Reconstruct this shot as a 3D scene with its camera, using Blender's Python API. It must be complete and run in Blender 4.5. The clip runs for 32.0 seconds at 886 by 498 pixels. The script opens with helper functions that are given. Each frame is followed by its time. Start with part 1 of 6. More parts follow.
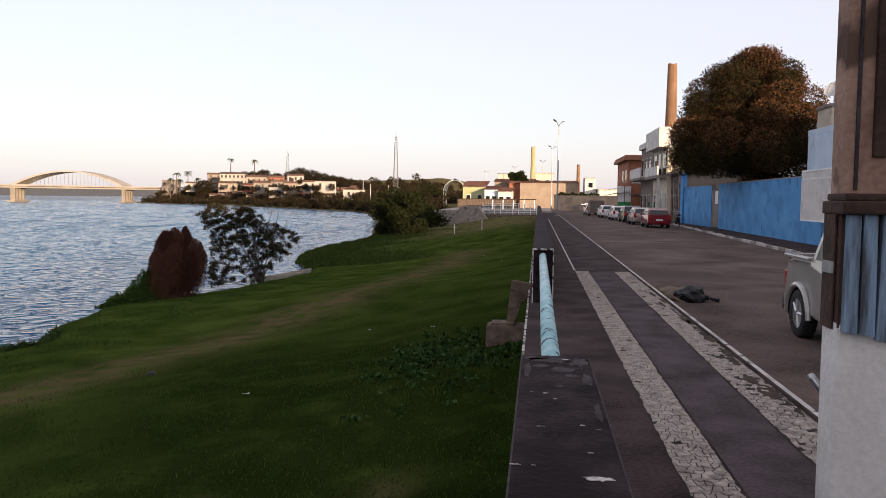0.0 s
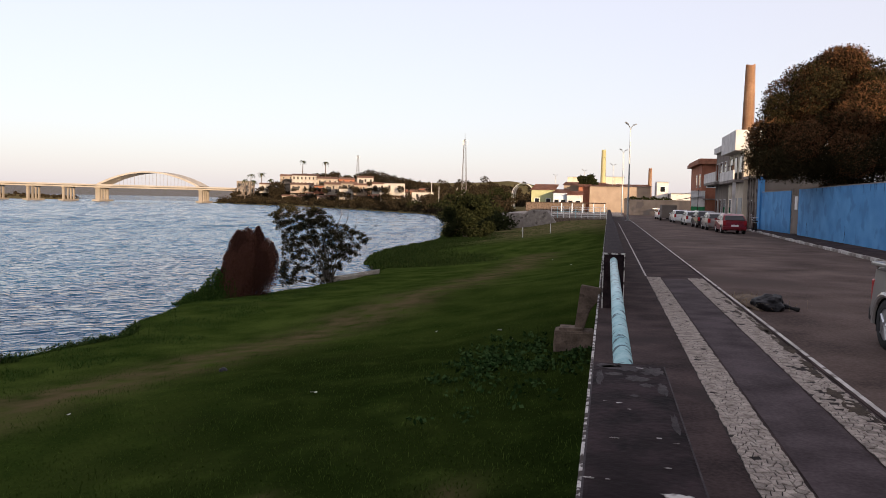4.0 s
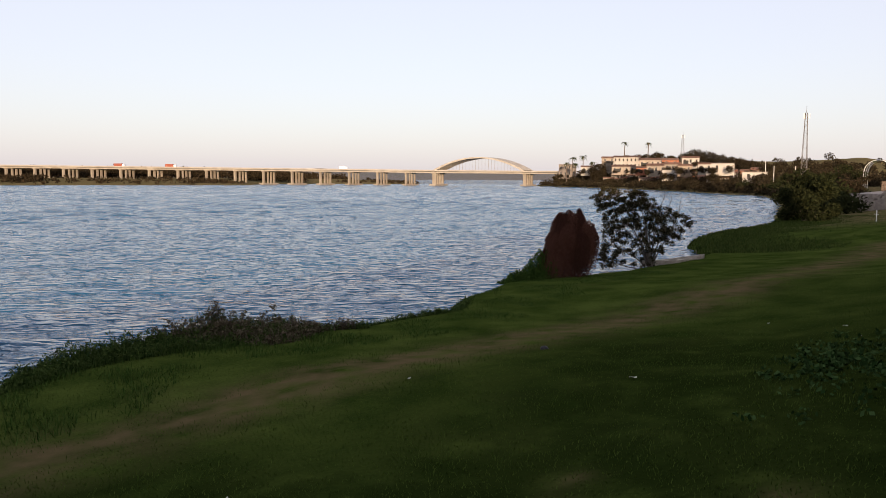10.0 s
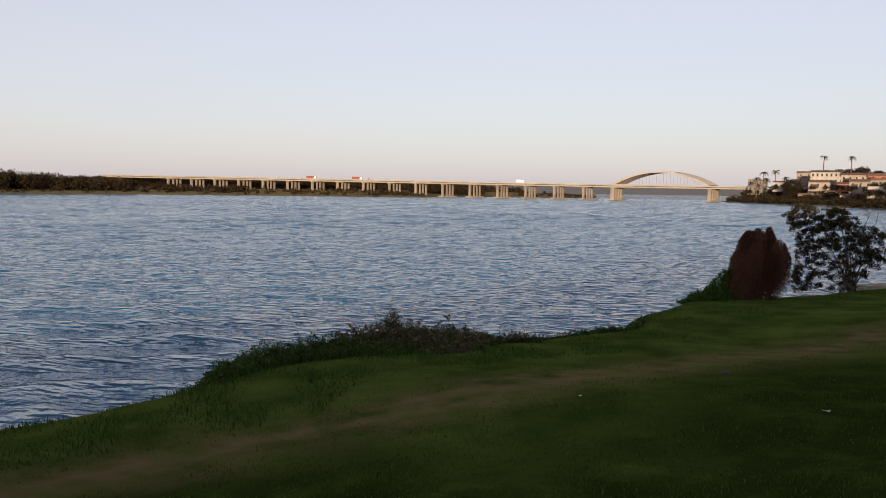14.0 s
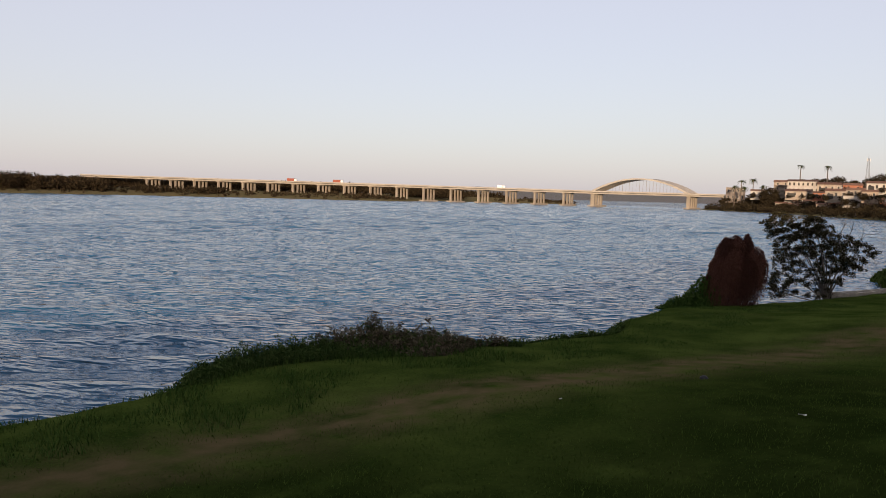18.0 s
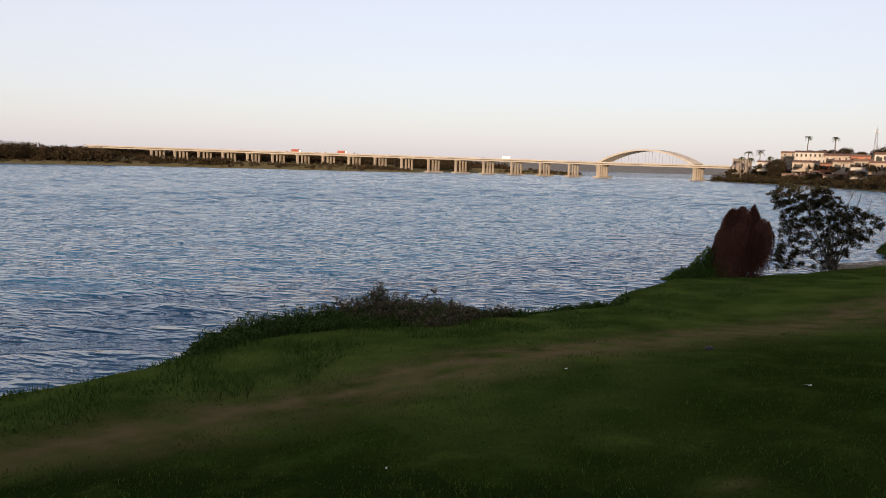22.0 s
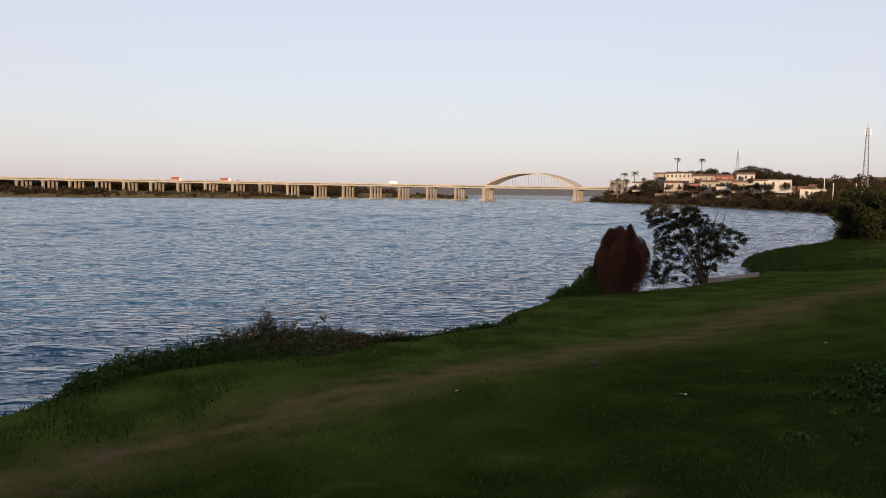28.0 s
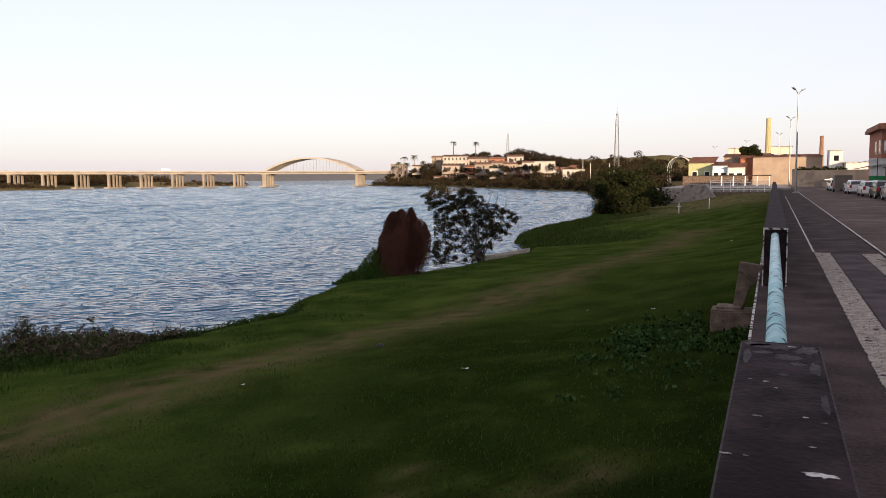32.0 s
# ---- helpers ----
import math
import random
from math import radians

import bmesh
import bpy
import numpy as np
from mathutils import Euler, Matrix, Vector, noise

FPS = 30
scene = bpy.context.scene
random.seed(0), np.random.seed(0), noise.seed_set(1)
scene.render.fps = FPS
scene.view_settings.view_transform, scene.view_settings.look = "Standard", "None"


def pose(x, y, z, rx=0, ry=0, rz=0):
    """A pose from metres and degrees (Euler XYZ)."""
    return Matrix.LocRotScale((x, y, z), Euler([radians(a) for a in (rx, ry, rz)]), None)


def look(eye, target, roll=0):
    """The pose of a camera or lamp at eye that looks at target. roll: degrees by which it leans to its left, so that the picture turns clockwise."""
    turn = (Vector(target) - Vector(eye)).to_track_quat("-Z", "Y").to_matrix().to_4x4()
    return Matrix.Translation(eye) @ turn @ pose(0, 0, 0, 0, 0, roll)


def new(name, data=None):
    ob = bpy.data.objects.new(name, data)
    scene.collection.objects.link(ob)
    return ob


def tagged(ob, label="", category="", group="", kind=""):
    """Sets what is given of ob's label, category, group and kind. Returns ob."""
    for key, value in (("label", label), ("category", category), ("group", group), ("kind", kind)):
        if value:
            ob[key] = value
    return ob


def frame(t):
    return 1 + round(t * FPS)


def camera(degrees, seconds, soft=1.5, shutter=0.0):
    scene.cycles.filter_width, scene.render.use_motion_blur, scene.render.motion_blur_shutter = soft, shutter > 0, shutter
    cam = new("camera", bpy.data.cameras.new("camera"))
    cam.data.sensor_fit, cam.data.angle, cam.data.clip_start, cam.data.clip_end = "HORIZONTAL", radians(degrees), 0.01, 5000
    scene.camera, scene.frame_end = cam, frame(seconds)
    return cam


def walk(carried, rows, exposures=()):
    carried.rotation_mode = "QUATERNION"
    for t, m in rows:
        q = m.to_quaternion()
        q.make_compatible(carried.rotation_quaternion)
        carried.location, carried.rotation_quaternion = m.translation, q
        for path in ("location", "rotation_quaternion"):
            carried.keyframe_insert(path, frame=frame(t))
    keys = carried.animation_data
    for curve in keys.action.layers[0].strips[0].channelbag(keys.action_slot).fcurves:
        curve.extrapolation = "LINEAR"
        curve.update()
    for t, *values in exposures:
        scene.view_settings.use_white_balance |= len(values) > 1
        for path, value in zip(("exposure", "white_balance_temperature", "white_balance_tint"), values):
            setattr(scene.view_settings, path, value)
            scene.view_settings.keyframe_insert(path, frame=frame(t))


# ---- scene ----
# camera: seconds, place, bearing to the left of +y, pitch, roll
cam = camera(59.25, 32.0, 0.5)
PATH = [
    (0, -0.000, -0.000, 1.899, 6.92, -3.73, 0.64),
    (0.5, -0.002, 0.010, 1.899, 7.34, -3.87, 0.57),
    (1, -0.006, 0.022, 1.899, 8.04, -3.90, 0.51),
    (1.5, -0.011, 0.036, 1.895, 8.56, -3.94, 0.74),
    (2, -0.019, 0.053, 1.891, 9.78, -4.00, 0.70),
    (2.5, -0.021, 0.072, 1.889, 9.99, -3.71, 0.82),
    (4.5, -0.032, 0.091, 1.887, 12.60, -3.52, 0.97),
    (5, -0.039, 0.108, 1.885, 13.21, -3.29, 0.63),
    (5.5, -0.044, 0.122, 1.882, 14.35, -3.37, 0.71),
    (6, -0.049, 0.131, 1.880, 16.22, -3.83, 0.77),
    (6.5, -0.054, 0.135, 1.878, 18.31, -4.53, 0.62),
    (7, -0.052, 0.132, 1.875, 20.92, -4.94, 0.50),
    (7.5, -0.050, 0.125, 1.874, 23.22, -5.64, 0.50),
    (8, -0.048, 0.117, 1.878, 25.77, -5.53, 0.59),
    (8.5, -0.049, 0.107, 1.881, 27.69, -5.86, 0.92),
    (9, -0.051, 0.096, 1.887, 30.82, -6.47, 0.67),
    (9.5, -0.052, 0.085, 1.892, 33.44, -6.18, 0.29),
    (10, -0.051, 0.073, 1.896, 35.14, -5.20, 0.33),
    (10.5, -0.046, 0.064, 1.899, 38.07, -4.69, 0.32),
    (11, -0.038, 0.059, 1.901, 41.30, -4.80, -0.02),
    (11.5, -0.029, 0.057, 1.905, 42.62, -4.57, 0.03),
    (12, -0.023, 0.054, 1.907, 43.98, -4.61, 0.07),
    (12.5, -0.019, 0.050, 1.908, 45.50, -4.63, 0.22),
    (13, -0.016, 0.047, 1.907, 46.94, -4.74, 0.54),
    (13.5, -0.012, 0.046, 1.907, 48.76, -4.43, 0.67),
    (14, -0.009, 0.045, 1.906, 47.99, -4.34, 0.89),
    (14.5, -0.009, 0.041, 1.902, 48.01, -4.58, 0.77),
    (16.5, -0.013, 0.033, 1.893, 47.62, -4.44, 0.79),
    (17, -0.016, 0.023, 1.884, 46.94, -3.79, 0.23),
    (17.5, -0.018, 0.012, 1.876, 48.25, -3.82, 0.41),
    (18, -0.020, 0.002, 1.867, 46.55, -3.99, 1.61),
    (18.5, -0.025, -0.009, 1.856, 46.09, -4.48, 2.08),
    (19, -0.034, -0.019, 1.849, 47.08, -5.54, 2.69),
    (19.5, -0.042, -0.025, 1.846, 47.62, -5.88, 2.76),
    (20, -0.046, -0.027, 1.845, 48.24, -5.97, 2.13),
    (20.5, -0.047, -0.025, 1.845, 46.60, -5.60, 2.15),
    (21, -0.049, -0.022, 1.845, 47.11, -6.09, 1.79),
    (21.5, -0.049, -0.018, 1.845, 46.98, -6.13, 1.83),
    (22, -0.049, -0.014, 1.847, 46.84, -6.11, 1.66),
    (22.5, -0.049, -0.012, 1.848, 46.67, -6.01, 1.38),
    (23, -0.049, -0.013, 1.846, 46.23, -5.53, 1.09),
    (23.5, -0.044, -0.015, 1.845, 45.73, -5.68, 0.99),
    (24, -0.038, -0.017, 1.844, 44.34, -5.83, 1.12),
    (24.5, -0.030, -0.021, 1.844, 44.55, -6.40, 0.66),
    (25, -0.018, -0.024, 1.846, 43.68, -6.50, 0.43),
    (25.5, -0.006, -0.025, 1.852, 42.09, -6.17, 0.36),
    (27.5, 0.007, -0.024, 1.859, 40.56, -4.19, 0.54),
    (28, 0.018, -0.021, 1.864, 38.75, -4.13, 0.70),
    (28.5, 0.024, -0.017, 1.867, 35.38, -4.51, 0.70),
    (29, 0.031, -0.014, 1.866, 33.79, -4.64, 1.11),
    (29.5, 0.035, -0.012, 1.861, 30.64, -4.57, 1.22),
    (30, 0.036, -0.010, 1.859, 28.31, -5.16, 0.41),
    (30.5, 0.039, -0.009, 1.866, 26.16, -5.48, -0.03),
    (31, 0.041, -0.008, 1.876, 24.32, -5.98, -0.21),
    (31.5, 0.047, -0.008, 1.888, 23.66, -5.53, -0.24),
    (32, 0.060, -0.010, 1.896, 22.99, -5.22, -0.49),
]


def ahead(x, y, z, yaw, pitch, roll):
    a, b = radians(yaw), radians(pitch)
    way = Vector((-math.sin(a) * math.cos(b), math.cos(a) * math.cos(b), math.sin(b)))
    return look((x, y, z), Vector((x, y, z)) + way * 2, roll)


EXPOSURES = [(0, 1.3), (3, 1.28), (6, 1.13), (8, 1.2), (10, 1.15), (12, 0.91), (18.5, 0.86), (20.5, 0.97), (22, 1.06), (25, 1.1), (28, 0.92), (30, 0.97), (32, 1.28)]
walk(cam, [(t, ahead(*p)) for t, *p in PATH], EXPOSURES)

# ---- world, sun ----
SUN_FROM = Vector((0.62, -0.785))
SUN_UP = 9.0
world = bpy.data.worlds.new("world")
scene.world = world
world.use_nodes = True
wn = world.node_tree.nodes
sky = wn.new("ShaderNodeTexSky")
sky.sky_type = "NISHITA"
sky.sun_disc = False
sky.sun_elevation = radians(SUN_UP)
sky.sun_rotation = math.atan2(SUN_FROM.x, SUN_FROM.y)
sky.altitude = 50
sky.air_density, sky.dust_density, sky.ozone_density = 1.0, 1.8, 2.2
# thin high haze lies over the clear sky
haze = wn.new("ShaderNodeMixRGB")
haze.inputs[0].default_value = 0.6
haze.inputs[2].default_value = (4.9, 4.42, 4.76, 1)
world.node_tree.links.new(sky.outputs[0], haze.inputs[1])
world.node_tree.links.new(haze.outputs[0], wn["Background"].inputs[0])
wn["Background"].inputs[1].default_value = 0.10
sun = new("sun", bpy.data.lights.new("sun", "SUN"))
sun.data.energy, sun.data.angle, sun.data.color = 3.2, radians(0.6), (1.0, 0.73, 0.50)
e = radians(SUN_UP)
sun.matrix_world = look((0, 0, 0), (-SUN_FROM.x * math.cos(e), -SUN_FROM.y * math.cos(e), -math.sin(e)))

# ---- materials ----


def mat(name, c1, c2, scale=3.0, rough=0.85, bump=0.3, fine=40.0, metal=0.0, spread=0.0, depth=0.01, gloss=0.25, stain=None, stain_scale=0.6, stain_at=0.58, crisp=0.08):
    """Two colours mixed by coarse and fine noise, optional stains, grain relief, and a spread of brightness from piece to piece."""
    m = bpy.data.materials.new(name)
    m.use_nodes = True
    n, l = m.node_tree.nodes, m.node_tree.links
    b = n["Principled BSDF"]
    co = n.new("ShaderNodeTexCoord")
    big, small = n.new("ShaderNodeTexNoise"), n.new("ShaderNodeTexNoise")
    big.inputs["Scale"].default_value, big.inputs["Detail"].default_value = scale, 6
    small.inputs["Scale"].default_value, small.inputs["Detail"].default_value = fine, 4
    for x in (big, small):
        l.new(co.outputs["Object"], x.inputs["Vector"])
    add = n.new("ShaderNodeMath")
    add.operation = "MULTIPLY_ADD"
    add.inputs[1].default_value = 0.45
    l.new(small.outputs[0], add.inputs[0])
    l.new(big.outputs[0], add.inputs[2])
    ramp = n.new("ShaderNodeValToRGB")
    ramp.color_ramp.elements[0].position, ramp.color_ramp.elements[1].position = 0.52, 0.92
    ramp.color_ramp.elements[0].color, ramp.color_ramp.elements[1].color = (*c1, 1), (*c2, 1)
    l.new(add.outputs[0], ramp.inputs[0])
    colour = ramp.outputs[0]
    if stain:
        sn = n.new("ShaderNodeTexNoise")
        sn.inputs["Scale"].default_value, sn.inputs["Detail"].default_value = stain_scale, 8
        l.new(co.outputs["Object"], sn.inputs["Vector"])
        sr = n.new("ShaderNodeValToRGB")
        sr.color_ramp.elements[0].position, sr.color_ramp.elements[1].position = stain_at, stain_at + crisp
        l.new(sn.outputs[0], sr.inputs[0])
        mx = n.new("ShaderNodeMixRGB")
        mx.inputs[2].default_value = (*stain, 1)
        l.new(sr.outputs[0], mx.inputs[0])
        l.new(colour, mx.inputs[1])
        colour = mx.outputs[0]
    if spread:
        info, hsv = n.new("ShaderNodeObjectInfo"), n.new("ShaderNodeHueSaturation")
        mr = n.new("ShaderNodeMapRange")
        mr.inputs[3].default_value, mr.inputs[4].default_value = 1 - spread, 1 + spread
        l.new(info.outputs["Random"], mr.inputs[0])
        l.new(mr.outputs[0], hsv.inputs["Value"])
        l.new(colour, hsv.inputs["Color"])
        colour = hsv.outputs[0]
    l.new(colour, b.inputs["Base Color"])
    b.inputs["Roughness"].default_value, b.inputs["Metallic"].default_value = rough, metal
    b.inputs["Specular IOR Level"].default_value = gloss
    if bump:
        bp = n.new("ShaderNodeBump")
        bp.inputs["Strength"].default_value, bp.inputs["Distance"].default_value = bump, depth
        l.new(small.outputs[0], bp.inputs["Height"])
        l.new(bp.outputs[0], b.inputs["Normal"])
    return m


def leaf_mat(name, c1, c2, rough=0.6):
    m = bpy.data.materials.new(name)
    m.use_nodes = True
    n, l = m.node_tree.nodes, m.node_tree.links
    b = n["Principled BSDF"]
    geo, ramp = n.new("ShaderNodeNewGeometry"), n.new("ShaderNodeValToRGB")
    ramp.color_ramp.elements[0].color, ramp.color_ramp.elements[1].color = (*c1, 1), (*c2, 1)
    l.new(geo.outputs["Random Per Island"], ramp.inputs[0])
    l.new(ramp.outputs[0], b.inputs["Base Color"])
    b.inputs["Roughness"].default_value = rough
    b.inputs["Specular IOR Level"].default_value = 0.0
    return m


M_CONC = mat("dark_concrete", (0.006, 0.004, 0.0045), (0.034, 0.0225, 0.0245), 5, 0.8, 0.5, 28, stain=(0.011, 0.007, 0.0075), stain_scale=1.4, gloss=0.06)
M_CONC2 = mat("weathered_concrete", (0.16, 0.14, 0.125), (0.30, 0.265, 0.235), 2.0, 0.9, 0.5, 50, stain=(0.10, 0.085, 0.075), stain_scale=1.1)
M_CHIP = mat("chipped_plaster", (0.38, 0.36, 0.34), (0.6, 0.58, 0.55), 6, 0.9, 0.6, 60, stain=(0.05, 0.04, 0.037), stain_scale=9, stain_at=0.47)
M_PAVE = mat("pavement_cement", (0.0145, 0.0095, 0.0092), (0.070, 0.049, 0.047), 1.3, 0.85, 0.4, 26, stain=(0.034, 0.025, 0.024), stain_scale=0.7, gloss=0.06)
M_LANE = mat("grey_paint_lane", (0.028, 0.021, 0.022), (0.082, 0.064, 0.068), 1.5, 0.8, 0.4, 26, stain=(0.048, 0.040, 0.044), stain_scale=0.9, gloss=0.06)
M_ROAD = mat("asphalt", (0.054, 0.039, 0.034), (0.155, 0.115, 0.099), 0.5, 0.9, 0.5, 22, stain=(0.075, 0.056, 0.049), stain_scale=0.25, stain_at=0.52, gloss=0.06)
M_KERB = mat("white_kerb", (0.30, 0.275, 0.25), (0.58, 0.55, 0.52), 3, 0.85, 0.4, 40, stain=(0.10, 0.08, 0.068), stain_scale=5, stain_at=0.57)
M_STONE = mat("mosaic_stone", (0.15, 0.125, 0.108), (0.34, 0.295, 0.255), 9, 0.8, 0.5, 80, spread=0.22)
M_GROUT = mat("dark_joint", (0.008, 0.006, 0.006), (0.03, 0.023, 0.02), 8, 0.95, 0.5, 80)
M_ARRIS = mat("worn_concrete_edge", (0.018, 0.0145, 0.015), (0.058, 0.048, 0.05), 9, 0.85, 0.5, 60, stain=(0.03, 0.024, 0.026), stain_scale=6, stain_at=0.48)
M_PIPE = mat("blue_pipe_paint", (0.22, 0.42, 0.46), (0.40, 0.60, 0.62), 5, 0.4, 0.35, 40, stain=(0.09, 0.14, 0.16), stain_scale=9, stain_at=0.575, crisp=0.03)
M_BLUE = mat("blue_wall_paint", (0.05, 0.20, 0.44), (0.095, 0.29, 0.55), 0.8, 0.75, 0.3, 30, stain=(0.055, 0.19, 0.40), stain_scale=0.9, stain_at=0.53)
M_DRIP = mat("damp_blue_paint", (0.022, 0.075, 0.15), (0.045, 0.15, 0.30), 3, 0.8, 0.3, 30)
M_WHITE = mat("white_paint", (0.50, 0.475, 0.445), (0.68, 0.65, 0.61), 1.0, 0.8, 0.2, 30, stain=(0.45, 0.41, 0.37), stain_scale=0.8, stain_at=0.6)
M_CREAM = mat("cream_plaster", (0.52, 0.45, 0.35), (0.68, 0.60, 0.48), 0.8, 0.85, 0.2, 20, spread=0.12, stain=(0.36, 0.30, 0.23), stain_scale=0.5, stain_at=0.6)
M_BEIGE = mat("beige_plaster", (0.26, 0.20, 0.15), (0.35, 0.275, 0.21), 0.5, 0.85, 0.2, 20, stain=(0.35, 0.27, 0.2), stain_scale=0.3, stain_at=0.58)
M_YELLOW = mat("yellow_green_plaster", (0.34, 0.345, 0.18), (0.44, 0.45, 0.25), 0.8, 0.85, 0.2, 20)
M_LBLUE = mat("pale_blue_plaster", (0.42, 0.52, 0.62), (0.56, 0.64, 0.72), 0.8, 0.85, 0.2, 20, stain=(0.36, 0.40, 0.45), stain_at=0.6)
M_GREYW = mat("grey_render", (0.15, 0.125, 0.105), (0.23, 0.195, 0.165), 0.6, 0.9, 0.3, 20, stain=(0.14, 0.12, 0.11), stain_scale=0.4)
M_TILE = mat("clay_roof_tiles", (0.20, 0.085, 0.05), (0.34, 0.16, 0.10), 1.5, 0.9, 0.5, 8, depth=0.05, spread=0.2)
M_BRICK = mat("red_brick", (0.27, 0.105, 0.062), (0.38, 0.16, 0.095), 1.2, 0.9, 0.4, 12, spread=0.18)
M_CHIMNEY = mat("chimney_brick", (0.34, 0.19, 0.11), (0.5, 0.31, 0.19), 0.5, 0.9, 0.5, 6, stain=(0.2, 0.09, 0.055), stain_scale=0.35, depth=0.04)
M_CHIMY = mat("yellow_chimney", (0.62, 0.57, 0.30), (0.74, 0.68, 0.40), 0.5, 0.85, 0.3, 6)
M_BRIDGE = mat("bridge_concrete", (0.17, 0.145, 0.115), (0.26, 0.225, 0.18), 0.15, 0.85, 0.2, 2, stain=(0.2, 0.165, 0.12), stain_scale=0.12, stain_at=0.6)
M_DARK = mat("dark_opening", (0.012, 0.011, 0.011), (0.025, 0.023, 0.022), 2, 0.4, 0.0)
M_GREYM = mat("galvanised_steel", (0.25, 0.26, 0.26), (0.38, 0.39, 0.39), 4, 0.45, 0.1, 30, metal=0.6)
M_WHITEM = mat("white_enamel", (0.66, 0.65, 0.63), (0.8, 0.79, 0.77), 4, 0.45, 0.1, 30)
M_RUST = mat("rusty_iron", (0.03, 0.02, 0.017), (0.085, 0.05, 0.036), 6, 0.85, 0.5, 40, metal=0.2)
M_WOOD = mat("weathered_blue_wood", (0.085, 0.135, 0.20), (0.24, 0.33, 0.43), 9, 0.8, 0.6, 60, spread=0.18, stain=(0.05, 0.055, 0.065), stain_scale=9, stain_at=0.52)
M_POST = mat("stained_post_plaster", (0.20, 0.115, 0.085), (0.40, 0.265, 0.20), 3, 0.9, 0.5, 40, stain=(0.09, 0.055, 0.04), stain_scale=3.5, stain_at=0.54)
for link in list(M_WOOD.node_tree.links):
    if link.from_socket.name == "Object" and link.to_node.type == "TEX_NOISE":
        grain = M_WOOD.node_tree.nodes.new("ShaderNodeMapping")
        grain.inputs["Scale"].default_value = (1.6, 1.6, 0.16)
        M_WOOD.node_tree.links.new(link.from_socket, grain.inputs["Vector"])
        M_WOOD.node_tree.links.new(grain.outputs[0], link.to_socket)
M_PLASTER = mat("peeling_white_plaster", (0.48, 0.46, 0.44), (0.66, 0.64, 0.62), 2.5, 0.85, 0.5, 40, stain=(0.20, 0.155, 0.115), stain_scale=2.1, stain_at=0.585, crisp=0.02)
M_BARK = mat("bark", (0.07, 0.055, 0.042), (0.15, 0.12, 0.095), 4, 0.95, 0.7, 30)
M_SOIL = mat("dry_soil", (0.08, 0.058, 0.040), (0.16, 0.12, 0.086), 3, 0.95, 0.6, 40)
M_DIRT = mat("damp_brown_soil", (0.020, 0.014, 0.010), (0.062, 0.044, 0.030), 7, 0.95, 0.7, 60)
M_SACK = mat("black_plastic_sack", (0.006, 0.006, 0.007), (0.016, 0.016, 0.018), 6, 0.6, 0.4, 20)
M_BENCH = mat("brown_stained_concrete", (0.07, 0.052, 0.038), (0.19, 0.14, 0.108), 4, 0.9, 0.6, 30, stain=(0.04, 0.028, 0.02), stain_scale=3)
M_HCREAM = mat("hill_house_render", (0.20, 0.165, 0.13), (0.33, 0.28, 0.23), 0.25, 0.85, 0.2, 2, spread=0.3, stain=(0.22, 0.17, 0.12), stain_scale=0.3, stain_at=0.55)
M_HWHITE = mat("hill_house_whitewash", (0.33, 0.30, 0.265), (0.47, 0.44, 0.40), 0.25, 0.85, 0.2, 2, spread=0.2, stain=(0.34, 0.3, 0.26), stain_scale=0.3, stain_at=0.58)
M_HTILE = mat("old_brown_roof_tiles", (0.085, 0.045, 0.03), (0.17, 0.095, 0.062), 0.6, 0.9, 0.5, 4, depth=0.08, spread=0.3)
M_BOAT = mat("weathered_boat_wood", (0.34, 0.31, 0.27), (0.56, 0.52, 0.46), 3, 0.8, 0.4, 30)
M_TYRE = mat("tyre_rubber", (0.012, 0.012, 0.012), (0.03, 0.03, 0.03), 8, 0.85, 0.3, 60)
M_TRIM = mat("black_plastic", (0.015, 0.015, 0.016), (0.03, 0.03, 0.03), 8, 0.5, 0.1, 60)
M_ALLOY = mat("alloy", (0.4, 0.4, 0.41), (0.55, 0.55, 0.56), 8, 0.35, 0.1, 60, metal=0.8)
L_MANGO = leaf_mat("mango_leaves", (0.022, 0.019, 0.009), (0.042, 0.032, 0.015))
L_GREEN = leaf_mat("dark_green_leaves", (0.011, 0.015, 0.006), (0.031, 0.034, 0.014))
L_BROWN = leaf_mat("rust_brown_leaves", (0.062, 0.028, 0.020), (0.125, 0.060, 0.044))
L_UMBER = leaf_mat("umber_leaves", (0.040, 0.018, 0.014), (0.072, 0.034, 0.026))
L_HILL = leaf_mat("hill_scrub_leaves", (0.021, 0.017, 0.010), (0.039, 0.030, 0.018))
L_RANK = leaf_mat("spit_grass", (0.022, 0.042, 0.009), (0.058, 0.075, 0.021))
L_REEDB = leaf_mat("dry_reed_blades", (0.030, 0.027, 0.016), (0.115, 0.095, 0.066))
M_TWIG = mat("grey_bark", (0.07, 0.06, 0.052), (0.16, 0.14, 0.125), 4, 0.95, 0.6, 30)
L_LIT_FLUSH = leaf_mat("sunlit_reddish_leaves", (0.092, 0.047, 0.023), (0.130, 0.066, 0.032))
M_ARCH = mat("pale_painted_concrete", (0.27, 0.245, 0.21), (0.37, 0.34, 0.30), 0.15, 0.8, 0.2, 2, stain=(0.3, 0.26, 0.21), stain_scale=0.12, stain_at=0.6)
M_HAUL = mat("dull_red_paint", (0.20, 0.055, 0.035), (0.30, 0.09, 0.06), 0.5, 0.6, 0.1, 5)
L_TREE = leaf_mat("olive_leaves", (0.017, 0.016, 0.009), (0.042, 0.037, 0.020))
L_SHORE = leaf_mat("bank_grass_blades", (0.019, 0.042, 0.008), (0.050, 0.084, 0.020))
